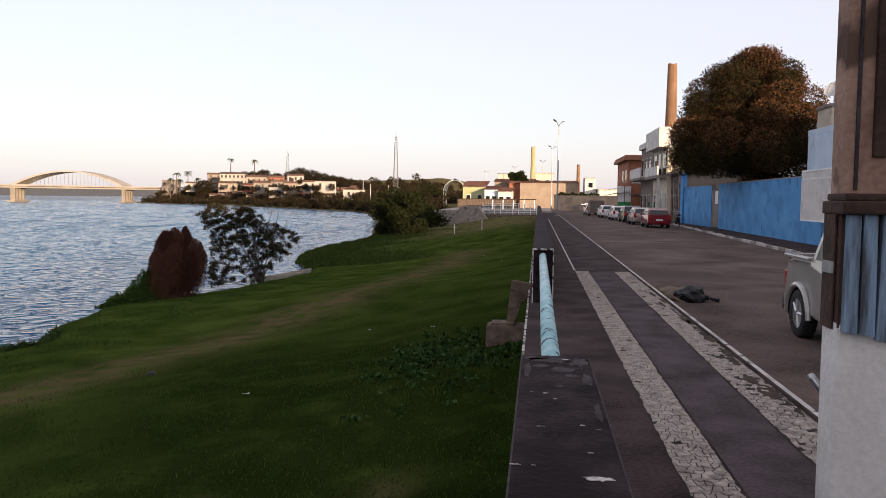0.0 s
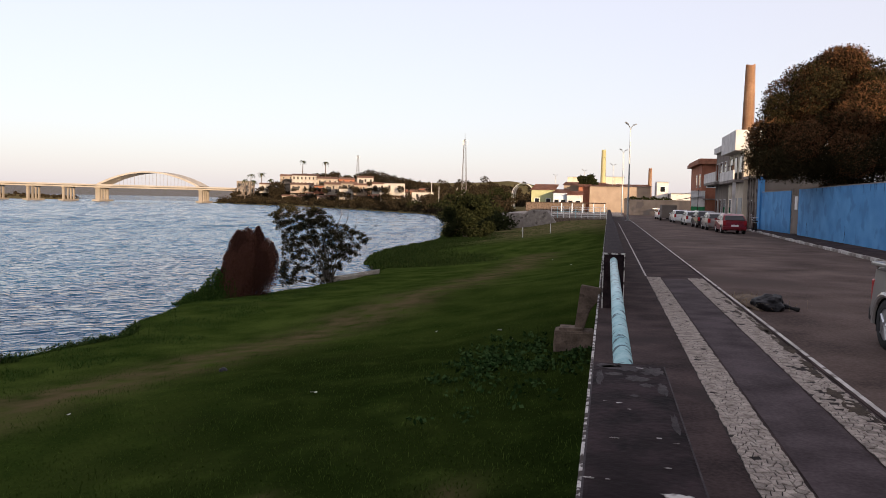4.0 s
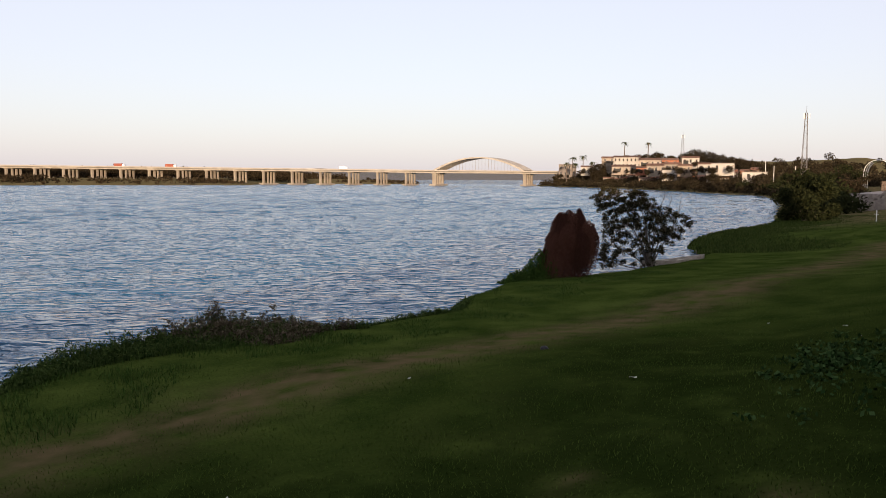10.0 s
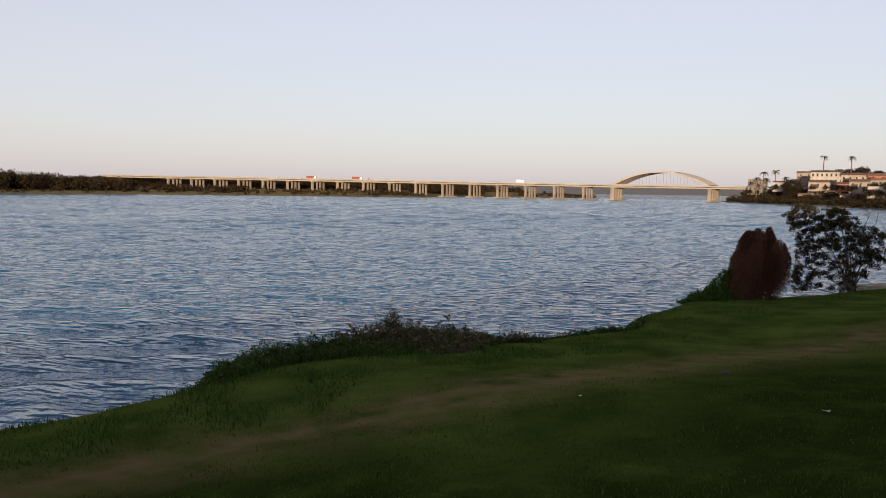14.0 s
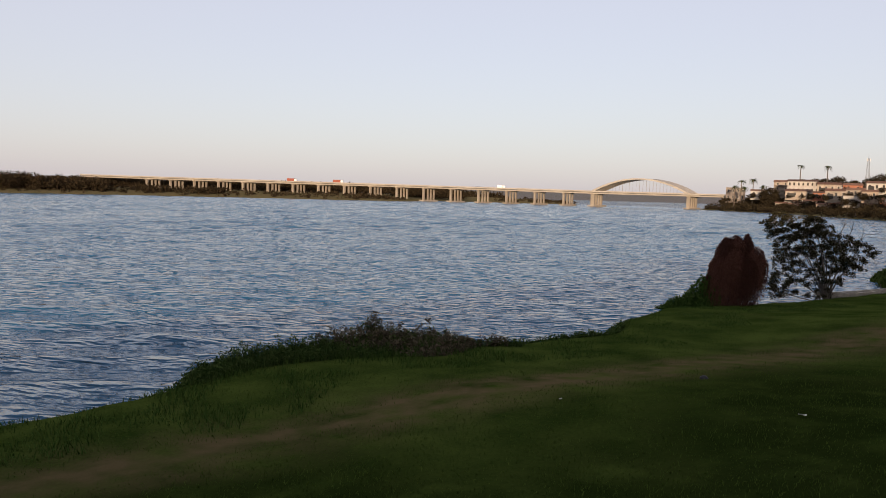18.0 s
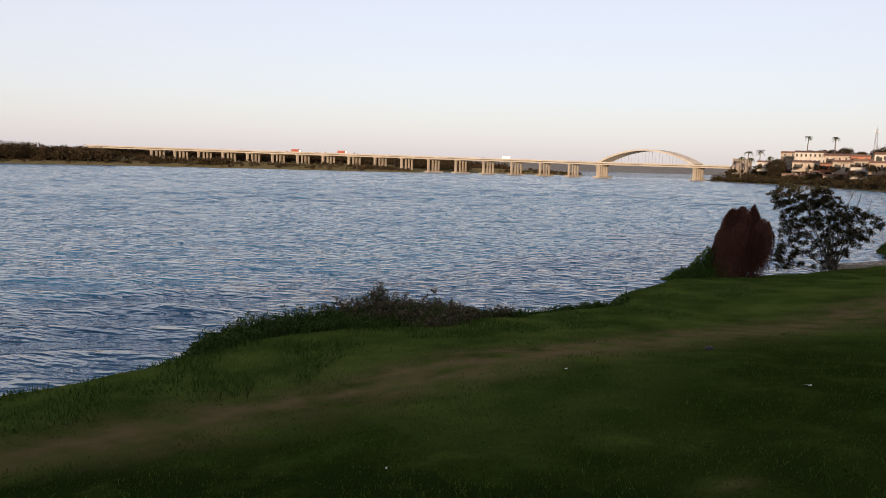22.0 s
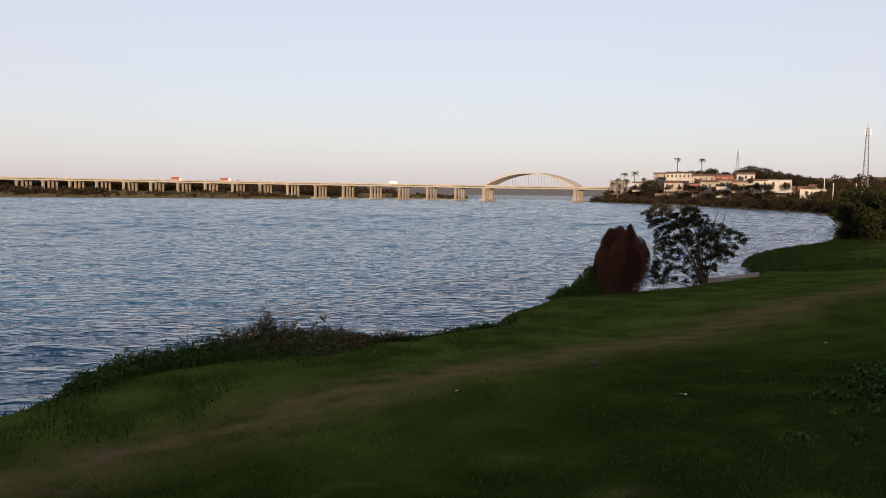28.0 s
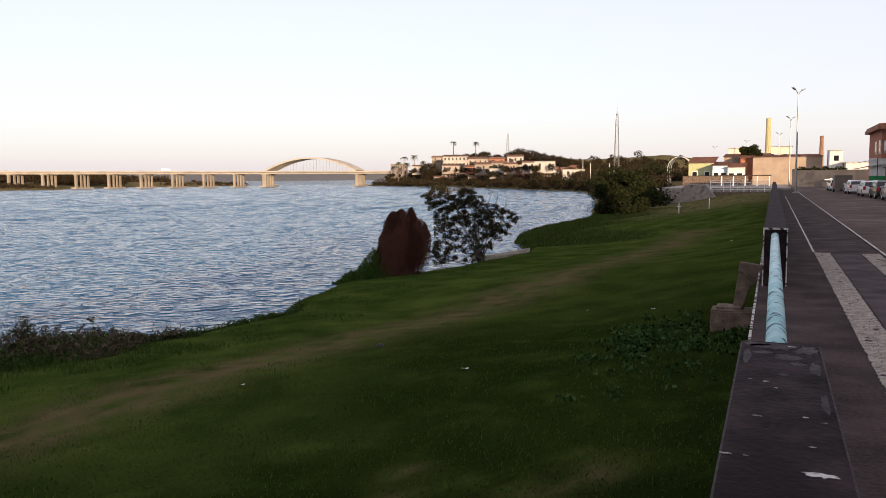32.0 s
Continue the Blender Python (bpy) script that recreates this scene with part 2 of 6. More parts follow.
L_REED = leaf_mat("reed_blades", (0.014, 0.032, 0.008), (0.055, 0.080, 0.024))
L_LAWN = leaf_mat("lawn_blades", (0.026, 0.046, 0.009), (0.056, 0.084, 0.018))
L_WOOD = leaf_mat("woodland_leaves", (0.017, 0.014, 0.008), (0.046, 0.033, 0.020))
L_PALM = leaf_mat("palm_fronds", (0.02, 0.03, 0.012), (0.06, 0.06, 0.025))


def paint(name, c, metal=0.0):
    m = mat(name, tuple(v * 0.9 for v in c), c, 2, 0.3, 0.02, 50, metal=metal)
    m.node_tree.nodes["Principled BSDF"].inputs["Coat Weight"].default_value = 0.6
    return m


M_RED = paint("red_car_paint", (0.20, 0.012, 0.02))
M_SILVER = paint("silver_car_paint", (0.33, 0.31, 0.29), 0.4)
M_WCAR = paint("white_car_paint", (0.7, 0.7, 0.7))
M_BCAR = paint("black_car_paint", (0.02, 0.02, 0.025))
M_GLASS = bpy.data.materials.new("dark_glass")
M_GLASS.use_nodes = True
gb = M_GLASS.node_tree.nodes["Principled BSDF"]
gb.inputs["Base Color"].default_value, gb.inputs["Roughness"].default_value = (0.012, 0.014, 0.016, 1), 0.06
M_LAMP = paint("red_lamp_lens", (0.35, 0.01, 0.01))

# ---- building blocks ----


def link_mesh(name, bm, material, parent=None, label="", smooth=False):
    me = bpy.data.meshes.new(name)
    bm.to_mesh(me)
    bm.free()
    for m in material if isinstance(material, (list, tuple)) else [material]:
        me.materials.append(m)
    if smooth:
        me.shade_smooth()
    ob = new(name, me)
    if parent:
        ob.parent = parent
    return tagged(ob, label)


def part(name, bm, material, parent, label="", smooth=False):
    return link_mesh(name, bm, material, parent, label, smooth)


def thing(name, place, label, category, group="", turn=0.0, kind=""):
    ob = new(name)
    ob.empty_display_size = 0.2
    ob.matrix_basis = pose(*place, 0, 0, turn)
    return tagged(ob, label, category, group, kind)


def box(bm, x0, y0, z0, x1, y1, z1, bevel=0.0):
    vs = [bm.verts.new((x, y, z)) for x in (x0, x1) for y in (y0, y1) for z in (z0, z1)]
    fs = [bm.faces.new([vs[i] for i in f]) for f in ((0, 1, 3, 2), (4, 6, 7, 5), (0, 4, 5, 1), (2, 3, 7, 6), (0, 2, 6, 4), (1, 5, 7, 3))]
    if bevel:
        edges = list({e for f in fs for e in f.edges})
        bmesh.ops.bevel(bm, geom=edges, offset=bevel, segments=2, affect="EDGES", profile=0.6)
    return bm


def boxes(*some, bevel=0.0):
    bm = bmesh.new()
    for b in some:
        box(bm, *b, bevel=bevel)
    return bm


def tube(bm, a, b, r0, r1, n=8, caps=True):
    a, b = Vector(a), Vector(b)
    q = (b - a).to_track_quat("Z", "Y")
    rings = []
    for p, r in ((a, r0), (b, r1)):
        rings.append([bm.verts.new(p + q @ Vector((r * math.cos(k * math.tau / n), r * math.sin(k * math.tau / n), 0))) for k in range(n)])
    for k in range(n):
        bm.faces.new((rings[0][k], rings[0][(k + 1) % n], rings[1][(k + 1) % n], rings[1][k]))
    if caps:
        bm.faces.new(rings[0][::-1])
        bm.faces.new(rings[1])
    return bm


def chain(bm, points, radii, n=7):
    """A bent, tapering limb through points."""
    rings = []
    for i, (p, r) in enumerate(zip(points, radii)):
        p = Vector(p)
        way = Vector(points[min(i + 1, len(points) - 1)]) - Vector(points[max(i - 1, 0)])
        q = way.to_track_quat("Z", "Y")
        rings.append([bm.verts.new(p + q @ Vector((r * math.cos(k * math.tau / n), r * math.sin(k * math.tau / n), 0))) for k in range(n)])
    for a, b in zip(rings, rings[1:]):
        for k in range(n):
            bm.faces.new((a[k], a[(k + 1) % n], b[(k + 1) % n], b[k]))
    bm.faces.new(rings[0][::-1])
    bm.faces.new(rings[-1])
    return bm


def mesh_from(name, verts, faces, material, parent=None, label="", smooth=False):
    me = bpy.data.meshes.new(name)
    me.from_pydata(verts, [], faces)
    me.materials.append(material)
    if smooth:
        me.shade_smooth()
    ob = new(name, me)
    if parent:
        ob.parent = parent
    return tagged(ob, label)


def leaf_cloud(name, centres, radii, count, size, material, parent=None, label="", seed=1, droop=0.0, shell=0.55, slim=0.42):
    """Many small pointed leaves scattered through the outer shells of several blobs."""
    rng = np.random.default_rng(seed)
    c, r = np.array(centres, float), np.array(radii, float)
    if r.ndim == 1:
        r = np.repeat(r[:, None], 3, 1)
    w = r.prod(1) ** (2 / 3)
    pick = rng.choice(len(c), count, p=w / w.sum())
    d = rng.normal(size=(count, 3))
    d /= np.linalg.norm(d, axis=1, keepdims=True)
    rad = shell + (1 - shell) * rng.random(count) ** 0.6
    p = c[pick] + d * r[pick] * (rad * (1 + 0.1 * rng.normal(size=count)))[:, None]
    a = rng.normal(size=(count, 3)) + d * 0.7 + np.array([0, 0, -droop])
    a /= np.linalg.norm(a, axis=1, keepdims=True)
    b = np.cross(a, rng.normal(size=(count, 3)))
    b /= np.linalg.norm(b, axis=1, keepdims=True)
    s = (size * (0.6 + 0.8 * rng.random(count)))[:, None]
    v = np.stack([p - a * s, p + b * s * slim, p + a * s, p - b * s * slim], 1).reshape(-1, 3)
    f = np.arange(4 * count).reshape(-1, 4)
    return mesh_from(name, v.tolist(), f.tolist(), material, parent, label)


def blades(name, feet, heights, lean, width, material, seed=2, parent=None, label=""):
    """Bent blades of grass or reed: two triangles each, from the given feet."""
    rng = np.random.default_rng(seed)
    feet, n = np.asarray(feet, float), len(feet)
    h = np.asarray(heights, float)[:, None]
    az = rng.random(n) * math.tau
    side = np.stack([np.cos(az), np.sin(az), 0 * az], 1) * width
    az2 = rng.random(n) * math.tau
    out = np.stack([np.cos(az2), np.sin(az2), 0 * az2], 1) * lean * rng.random(n)[:, None]
    up = np.array([0, 0, 1.0])
    mid, tip = feet + up * h * 0.6 + out * h * 0.35, feet + up * h * (1 - 0.3 * rng.random(n)[:, None]) + out * h
    v = np.stack([feet - side, feet + side, mid + side * 0.7, mid - side * 0.7, tip], 1).reshape(-1, 3)
    k = np.arange(n)[:, None] * 5
    f = [tuple(q) for q in (k + np.array([0, 1, 2, 3])).tolist()] + [tuple(q) for q in (k + np.array([3, 2, 4])).tolist()]
    return mesh_from(name, v.tolist(), f, material, parent, label)


# ---- the lie of the land ----
WATER = -3.8
NEAR_SHORE = [(-30, -3000), (-24, -300), (-20, -60), (-18.6, -8), (-18.8, 3.5), (-19.2, 7.5), (-19.7, 8.6), (-20.6, 9.6), (-21.2, 11), (-21.3, 14), (-20.8, 16.4), (-19.6, 18.4), (-18.6, 20.3), (-17.7, 25.1), (-19.4, 29), (-20.3, 34), (-18.2, 39.7),
              (-17.2, 45), (-16.2, 52), (-17.0, 58), (-20.6, 64), (-22.2, 72), (-22.6, 82), (-21.8, 95), (-23, 107), (-27, 125), (-36, 170), (-48, 225), (-66, 287),
              (-86, 314), (-120, 357), (-180, 435), (-239, 484), (-280, 515), (-300, 560), (-330, 660), (-330, 1000), (-200, 1800), (-100, 2400)]
FAR_SHORE = [(-1500, 2600), (-1500, 1500), (-1100, 1150), (-760, 860), (-560, 690), (-432, 585), (-425, 555), (-455, 500), (-468, 440), (-440, 390), (-416, 362), (-428, 325), (-452, 260), (-466, 190), (-462, 112), (-455, -50), (-470, -400), (-600, -3000)]
RIVER = np.array(NEAR_SHORE + FAR_SHORE, float)
WORN = np.array([(-13.5, -4), (-13.1, 4), (-12.9, 8), (-12.3, 12), (-11.6, 16), (-10.4, 20.5), (-8.8, 27), (-7.4, 35), (-6.2, 46), (-5.2, 60)], float)

BARE = [(-2.15, 7.45, 0.5), (-3.83, 7.3, 0.35), (-1.6, 8.2, 0.4), (-4.1, 8.5, 0.3), (-2.9, 6.2, 0.5)]  # bare soil showing through the grass


def seg_dist(p, line, closed=False):
    best = np.full(len(p), 1e9)
    pts = list(line) + ([line[0]] if closed else [])
    for a, b in zip(pts, pts[1:]):
        a, b = np.array(a), np.array(b)
        t = np.clip(((p - a) @ (b - a)) / ((b - a) @ (b - a)), 0, 1)
        best = np.minimum(best, np.hypot(*(p - a - t[:, None] * (b - a)).T))
    return best


def in_poly(p, poly):
    inside = np.zeros(len(p), bool)
    for (x0, y0), (x1, y1) in zip(poly, np.roll(poly, -1, 0)):
        cross = (y0 > p[:, 1]) != (y1 > p[:, 1])
        with np.errstate(divide="ignore", invalid="ignore"):
            inside ^= cross & (p[:, 0] < (x1 - x0) * (p[:, 1] - y0) / (y1 - y0) + x0)
    return inside


def ripple(p, s):
    """A smooth uneven field of about unit size, at wavelength s."""
    x, y = p[:, 0] / s, p[:, 1] / s
    return (np.sin(x * 2.1 + 1.3 * np.sin(y * 1.7)) + np.sin(y * 2.6 + 1.1 * np.sin(x * 1.3 + 2)) + np.sin((x + y) * 3.7 + 1.0) * 0.5) / 2.5


def smooth01(v, a, b):
    t = np.clip((v - a) / (b - a), 0, 1)
    return t * t * (3 - 2 * t)


def land(p):
    """Height of the ground at points (x, y)."""
    p = np.asarray(p, float).reshape(-1, 2)
    d = seg_dist(p, RIVER, True) * np.where(in_poly(p, RIVER), -1, 1)
    d = d + ripple(p, 2.2) * 0.22 * smooth01(-np.abs(d), -6, 0)
    left = p[:, 0] < -400
    # the lawn: a low lip at the water, then a steady rise to the promenade's wall
    lip = WATER - 0.9 + 1.35 * smooth01(d, -0.9, 0.75)
    rise = np.interp(d, [0, 6, 14, 19.5, 24], [0, 0.42, 1.42, 2.42, 2.75])
    rise = np.minimum(rise, 2.4 + 0.25 * smooth01(p[:, 1], 60, 110))
    lawn = lip + rise + 0.05 * ripple(p, 5.5) * smooth01(d, 1, 4)
    town = lip + np.clip(d, 0, 200) * 0.155
    hill = np.minimum(town, 13.5 + 3 * ripple(p, 60))
    k = smooth01(p[:, 1], 130, 260)
    flat = smooth01(p[:, 0], -60, -8)
    far = hill * (1 - flat) + np.minimum(lip + d * 0.2, 0.0 * d - 0.4) * flat
    z = lawn * (1 - k) + far * k
    street = smooth01(p[:, 0], -0.25, -0.1) * (p[:, 1] < 400)
    z = z * (1 - street) + np.minimum(-0.45, 0 * z - 0.45) * street
    other = lip + np.clip(d, 0, 60) * 0.06
    z = np.where(left, other, z)
    dist = np.hypot(p[:, 0], p[:, 1])
    ridge = smooth01(dist, 1500, 2800) * (22 + 14 * ripple(p, 420) + 9 * ripple(p, 150))
    z = z + np.where(d > 0, ridge, 0)
    return np.where(d < -0.9, np.maximum(WATER - 0.9 + 0.12 * (d + 0.9), WATER - 4), z), d


def stations(*runs):
    out = []
    for a, b, step in runs:
        out += list(np.arange(a, b, step))
    return np.array(out + [runs[-1][1]])


GX = stations((-4200, -700, 250), (-700, -300, 25), (-300, -60, 10), (-60, -26, 2.5), (-26, -0.3, 0.3), (-0.3, 0.0, 0.08), (0.0, 20, 5), (20, 200, 30), (200, 4200, 400))
GY = stations((-4200, -300, 300), (-300, -20, 20), (-20, 0, 1.2), (0, 70, 0.45), (70, 130, 1.2), (130, 260, 5), (260, 700, 12), (700, 4200, 175))
gx, gy = np.meshgrid(GX, GY, indexing="ij")
GP = np.stack([gx.ravel(), gy.ravel()], 1)
gz, gd = land(GP)
nx, ny = len(GX), len(GY)
idx = np.arange(nx * ny).reshape(nx, ny)
quads = np.stack([idx[:-1, :-1], idx[1:, :-1], idx[1:, 1:], idx[:-1, 1:]], -1).reshape(-1, 4)


def ground_material():
    m = mat("lawn_and_soil", (0.0165, 0.0305, 0.0055), (0.049, 0.069, 0.0145), 0.6, 0.95, 0.8, 14, depth=0.04, gloss=0.0)
    n, l = m.node_tree.nodes, m.node_tree.links
    b = n["Principled BSDF"]
    lawn = b.inputs["Base Color"].links[0].from_socket
    for layer, colour in (("worn", (0.086, 0.067, 0.034)), ("dry", (0.135, 0.105, 0.055)), ("far", (0.19, 0.195, 0.215)), ("near_shade", (0.0088, 0.0152, 0.0031))):
        at = n.new("ShaderNodeAttribute")
        at.attribute_name = layer
        noise_ = n.new("ShaderNodeTexNoise")
        noise_.inputs["Scale"].default_value, noise_.inputs["Detail"].default_value = 1.1, 8
        co = n.new("ShaderNodeTexCoord")
        l.new(co.outputs["Object"], noise_.inputs["Vector"])
        mul = n.new("ShaderNodeMath")
        mul.operation = "MULTIPLY"
        mr = n.new("ShaderNodeMapRange")
        mr.inputs[1].default_value, mr.inputs[2].default_value = (0.12, 0.5) if layer == "near_shade" else (0.3, 0.65)
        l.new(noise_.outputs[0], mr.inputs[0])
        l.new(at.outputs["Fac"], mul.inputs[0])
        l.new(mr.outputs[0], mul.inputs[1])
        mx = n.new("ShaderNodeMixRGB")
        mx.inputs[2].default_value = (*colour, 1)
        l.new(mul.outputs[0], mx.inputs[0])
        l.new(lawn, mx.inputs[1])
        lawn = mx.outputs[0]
    l.new(lawn, b.inputs["Base Color"])
    return m


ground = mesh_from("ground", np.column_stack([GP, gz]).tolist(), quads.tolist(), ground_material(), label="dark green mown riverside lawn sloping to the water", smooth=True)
tagged(ground, category="ground", kind="structure")
worn = np.exp(-((seg_dist(GP, WORN) + 0.35 * ripple(GP, 3.0)) / 1.55) ** 2) * 1.1
worn = np.maximum(worn, 0.14 * smooth01(ripple(GP, 3.3) + 0.5 * ripple(GP, 1.3), 0.35, 1.2) * (gd > 2) * (GP[:, 1] < 130))
for x_, y_, r_ in BARE:
    worn = np.maximum(worn, 1.1 * np.exp(-((np.hypot(GP[:, 0] - x_, (GP[:, 1] - y_) * 0.8) + 0.2 * ripple(GP, 1.1)) / r_) ** 2))
dry = smooth01(GP[:, 1] + 9 * ripple(GP, 20), 62, 104) * 0.95 + smooth01(np.hypot(GP[:, 0], GP[:, 1]), 130, 250) * 0.55 + smooth01(np.hypot(GP[:, 0], GP[:, 1]), 500, 1500) * 0.4
# Shade painted into the lawn colour, near the wall and the promenade's near end.
near_shade = smooth01(GP[:, 0] + 1.3 * ripple(GP, 6.0), -11.5, -5.5) * smooth01(GP[:, 1] + 5 * ripple(GP, 9), 34, 15) * 0.85
near_shade = np.maximum(near_shade, 1.3 * smooth01(GP[:, 1] - 0.25 * GP[:, 0] + 1.2 * ripple(GP, 4.0), 13.0, 6.0) * smooth01(GP[:, 0], -16, -12))
near_shade = near_shade * (1 - 0.7 * worn)
# Distance haze painted into the ground colour as a pale grey-blue.
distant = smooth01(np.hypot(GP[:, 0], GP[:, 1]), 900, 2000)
for layer, values in (("worn", worn), ("dry", dry), ("far", distant), ("near_shade", near_shade)):
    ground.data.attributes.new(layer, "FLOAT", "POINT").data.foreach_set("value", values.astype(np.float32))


def water_material():
    m = bpy.data.materials.new("river_water")
    m.use_nodes = True
    n, l = m.node_tree.nodes, m.node_tree.links
    b = n["Principled BSDF"]
    b.inputs["Base Color"].default_value = (0.006, 0.058, 0.122, 1)
    b.inputs["Roughness"].default_value, b.inputs["IOR"].default_value = 0.05, 1.33
    b.inputs["Specular IOR Level"].default_value = 0.46
    co = n.new("ShaderNodeTexCoord")
    last = None
    for scale, stretch, strength, dist in ((1.9, (2.0, 1.0, 1), 1.0, 0.29), (2.6, (2.2, 1.0, 1), 1.0, 0.28), (7.0, (2.0, 1, 1), 1.0, 0.09)):
        mp, nz, bp = n.new("ShaderNodeMapping"), n.new("ShaderNodeTexNoise"), n.new("ShaderNodeBump")
        mp.vector_type = "TEXTURE"
        mp.inputs["Rotation"].default_value = (0, 0, radians(36))
        mp.inputs["Scale"].default_value = stretch
        nz.noise_type = "RIDGED_MULTIFRACTAL" if scale == 2.6 else "FBM"
        nz.inputs["Scale"].default_value, nz.inputs["Detail"].default_value = scale, 1.5
        l.new(co.outputs["Object"], mp.inputs["Vector"])
        l.new(mp.outputs[0], nz.inputs["Vector"])
        l.new(nz.outputs[0], bp.inputs["Height"])
        bp.inputs["Strength"].default_value, bp.inputs["Distance"].default_value = strength, dist
        if last:
            l.new(last, bp.inputs["Normal"])
        last = bp.outputs[0]
    l.new(last, b.inputs["Normal"])
    return m


# the nearer water has real wavelets, dying out where the flat sheet takes over
def wavelets(x, y, first, last, count, steep, seed):
    """Heights of crossing short-crested waves, with wavelengths from first to last."""
    wg = np.random.default_rng(seed)
    z = 0 * x
    for lam in np.geomspace(first, last, count):
        way = radians(128) + wg.normal(0, 0.42)
        ph = (x * math.cos(way) + y * math.sin(way)) * math.tau / lam + wg.random() * math.tau
        patch = 0.65 + 0.35 * np.sin((x * math.cos(way + 1.3) + y * math.sin(way + 1.3)) / (lam * 1.3) + wg.random() * 6) * np.sin((x - y) / (lam * 3.3) + wg.random() * 6)
        z += steep * lam / math.sqrt(count) * patch * (1.27 - 2 * np.abs(np.sin(ph / 2)) ** 1.3)
    return z


NEAR_W, FAR_W = (-118.0, -14.0, -12.0, 148.0), (-640.0, -14.0, -60.0, 620.0)


def inset(x, y, r):
    return np.minimum.reduce([x - r[0], r[1] + 60 - x, y - r[2], r[3] - y])


def wave_height(x, y):
    k = smooth01(inset(x, y, NEAR_W), 0, 55)
    return wavelets(x, y, 0.8, 1.4, 44, 0.036, 15) * k + wavelets(x, y, 3.0, 6.0, 26, 0.046, 16) * (1 - 0.85 * k) * smooth01(inset(x, y, FAR_W), 0, 60)


WX = np.concatenate([np.arange(FAR_W[0], NEAR_W[0], 1.55), np.arange(NEAR_W[0], NEAR_W[1], 0.27)])
WY = np.concatenate([np.arange(FAR_W[2], NEAR_W[2], 1.55), np.arange(NEAR_W[2], NEAR_W[3], 0.27), np.arange(NEAR_W[3], FAR_W[3], 1.55)])
wx, wy = np.meshgrid(WX, WY, indexing="ij")
wz = wave_height(wx, wy)
wn_, wm_ = len(WX), len(WY)
wi = np.arange(wn_ * wm_).reshape(wn_, wm_)
wverts = np.column_stack([wx.ravel(), wy.ravel(), WATER + wz.ravel()])
wq = np.stack([wi[:-1, :-1], wi[1:, :-1], wi[1:, 1:], wi[:-1, 1:]], -1).reshape(-1, 4)
wet = in_poly(wverts[:, :2], RIVER) | (seg_dist(wverts[:, :2], RIVER, True) < 4)
wfaces = wq[wet[wq].all(1)].tolist()
n_ = len(wverts)
wverts = wverts.tolist() + [(x, y, WATER) for x in (-2600, WX[0], WX[-1], -12) for y in (-3500, WY[0], WY[-1], 3200)]
wfaces += [(n_ + 4 * i + j, n_ + 4 * i + 4 + j, n_ + 4 * i + 5 + j, n_ + 4 * i + 1 + j) for i in range(3) for j in range(3) if (i, j) != (1, 1)]
water = mesh_from("water", wverts, wfaces, water_material(), label="choppy blue-grey river water with bright ripples", smooth=True)
tagged(water, category="water", kind="structure")

# ---- promenade, parapet, road ----
EDGE = -0.14
promenade = link_mesh("pavement", boxes((EDGE, -30, -1.9, 2.45, 112, 0.0), bevel=0.012), M_PAVE, label="worn dark cement promenade beside the river wall")
tagged(promenade, category="pavement", kind="structure")
part("lane", boxes((1.38, -30, -0.05, 2.0, 20.6, 0.004)), M_LANE, promenade, "grey painted strip between mosaic bands")
for x0, x1 in ((1.0, 1.36), (2.02, 2.42)):
    part("mosaic_bed", boxes((x0, -30, -0.05, x1, 21.0, 0.003)), M_GROUT, promenade, "dark joints of the stone mosaic")
part("chipped_edge", boxes((EDGE - 0.03, -30, -0.32, EDGE + 0.004, 112, 0.006), bevel=0.01), M_CHIP, promenade, "flaking whitewashed edge of the wall")
kerb = link_mesh("kerb", boxes((2.45, -30, -0.3, 2.55, 112, 0.012), bevel=0.015), M_PAVE, label="worn concrete kerb of the promenade with a white line")
tagged(kerb, category="kerb", kind="structure")
part("painted_line", boxes((2.482, -30, -0.02, 2.535, 112, 0.016), bevel=0.003), M_KERB, kerb, "worn white painted line")
road = link_mesh("road", boxes((2.55, -40, -0.42, 13.0, 150, -0.12)), M_ROAD, label="patched grey asphalt street with sandy dirt")
tagged(road, category="road", kind="structure")
KERB_LINE = [(9.6, -40), (9.9, 30), (10.3, 43), (10.9, 58), (11.2, 66), (11.0, 110)]
bm = bmesh.new()
lo_, hi_ = [], []
for x, y in KERB_LINE:
    lo_.append([bm.verts.new((x + 0.14, y, z)) for z in (-0.4, 0.02)])
    hi_.append([bm.verts.new((18, y, z)) for z in (-0.4, 0.02)])
for (a0, a1), (b0, b1), (c0, c1), (d0, d1) in zip(lo_, lo_[1:], hi_, hi_[1:]):
    bm.faces.new((a1, c1, d1, b1))
    bm.faces.new((a0, a1, b1, b0))
footway = link_mesh("pavement_far_side", bm, M_PAVE, label="cement footway along the blue wall")
tagged(footway, category="pavement", kind="structure")

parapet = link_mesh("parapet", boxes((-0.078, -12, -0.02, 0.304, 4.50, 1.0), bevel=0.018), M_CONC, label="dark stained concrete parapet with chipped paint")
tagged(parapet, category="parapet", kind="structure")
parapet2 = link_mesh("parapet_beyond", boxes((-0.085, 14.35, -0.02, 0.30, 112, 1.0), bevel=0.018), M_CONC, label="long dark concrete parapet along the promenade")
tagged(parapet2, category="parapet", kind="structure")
bm = bmesh.new()
tube(bm, (0.10, 4.3, 0.86), (0.10, 14.5, 0.86), 0.063, 0.063, 24)
rail = thing("pipe_rail", (0, 0, 0), "pale blue painted steel pipe rail spanning the gap in the parapet", "railing")
part("pipe", bm, M_PIPE, rail, smooth=True)

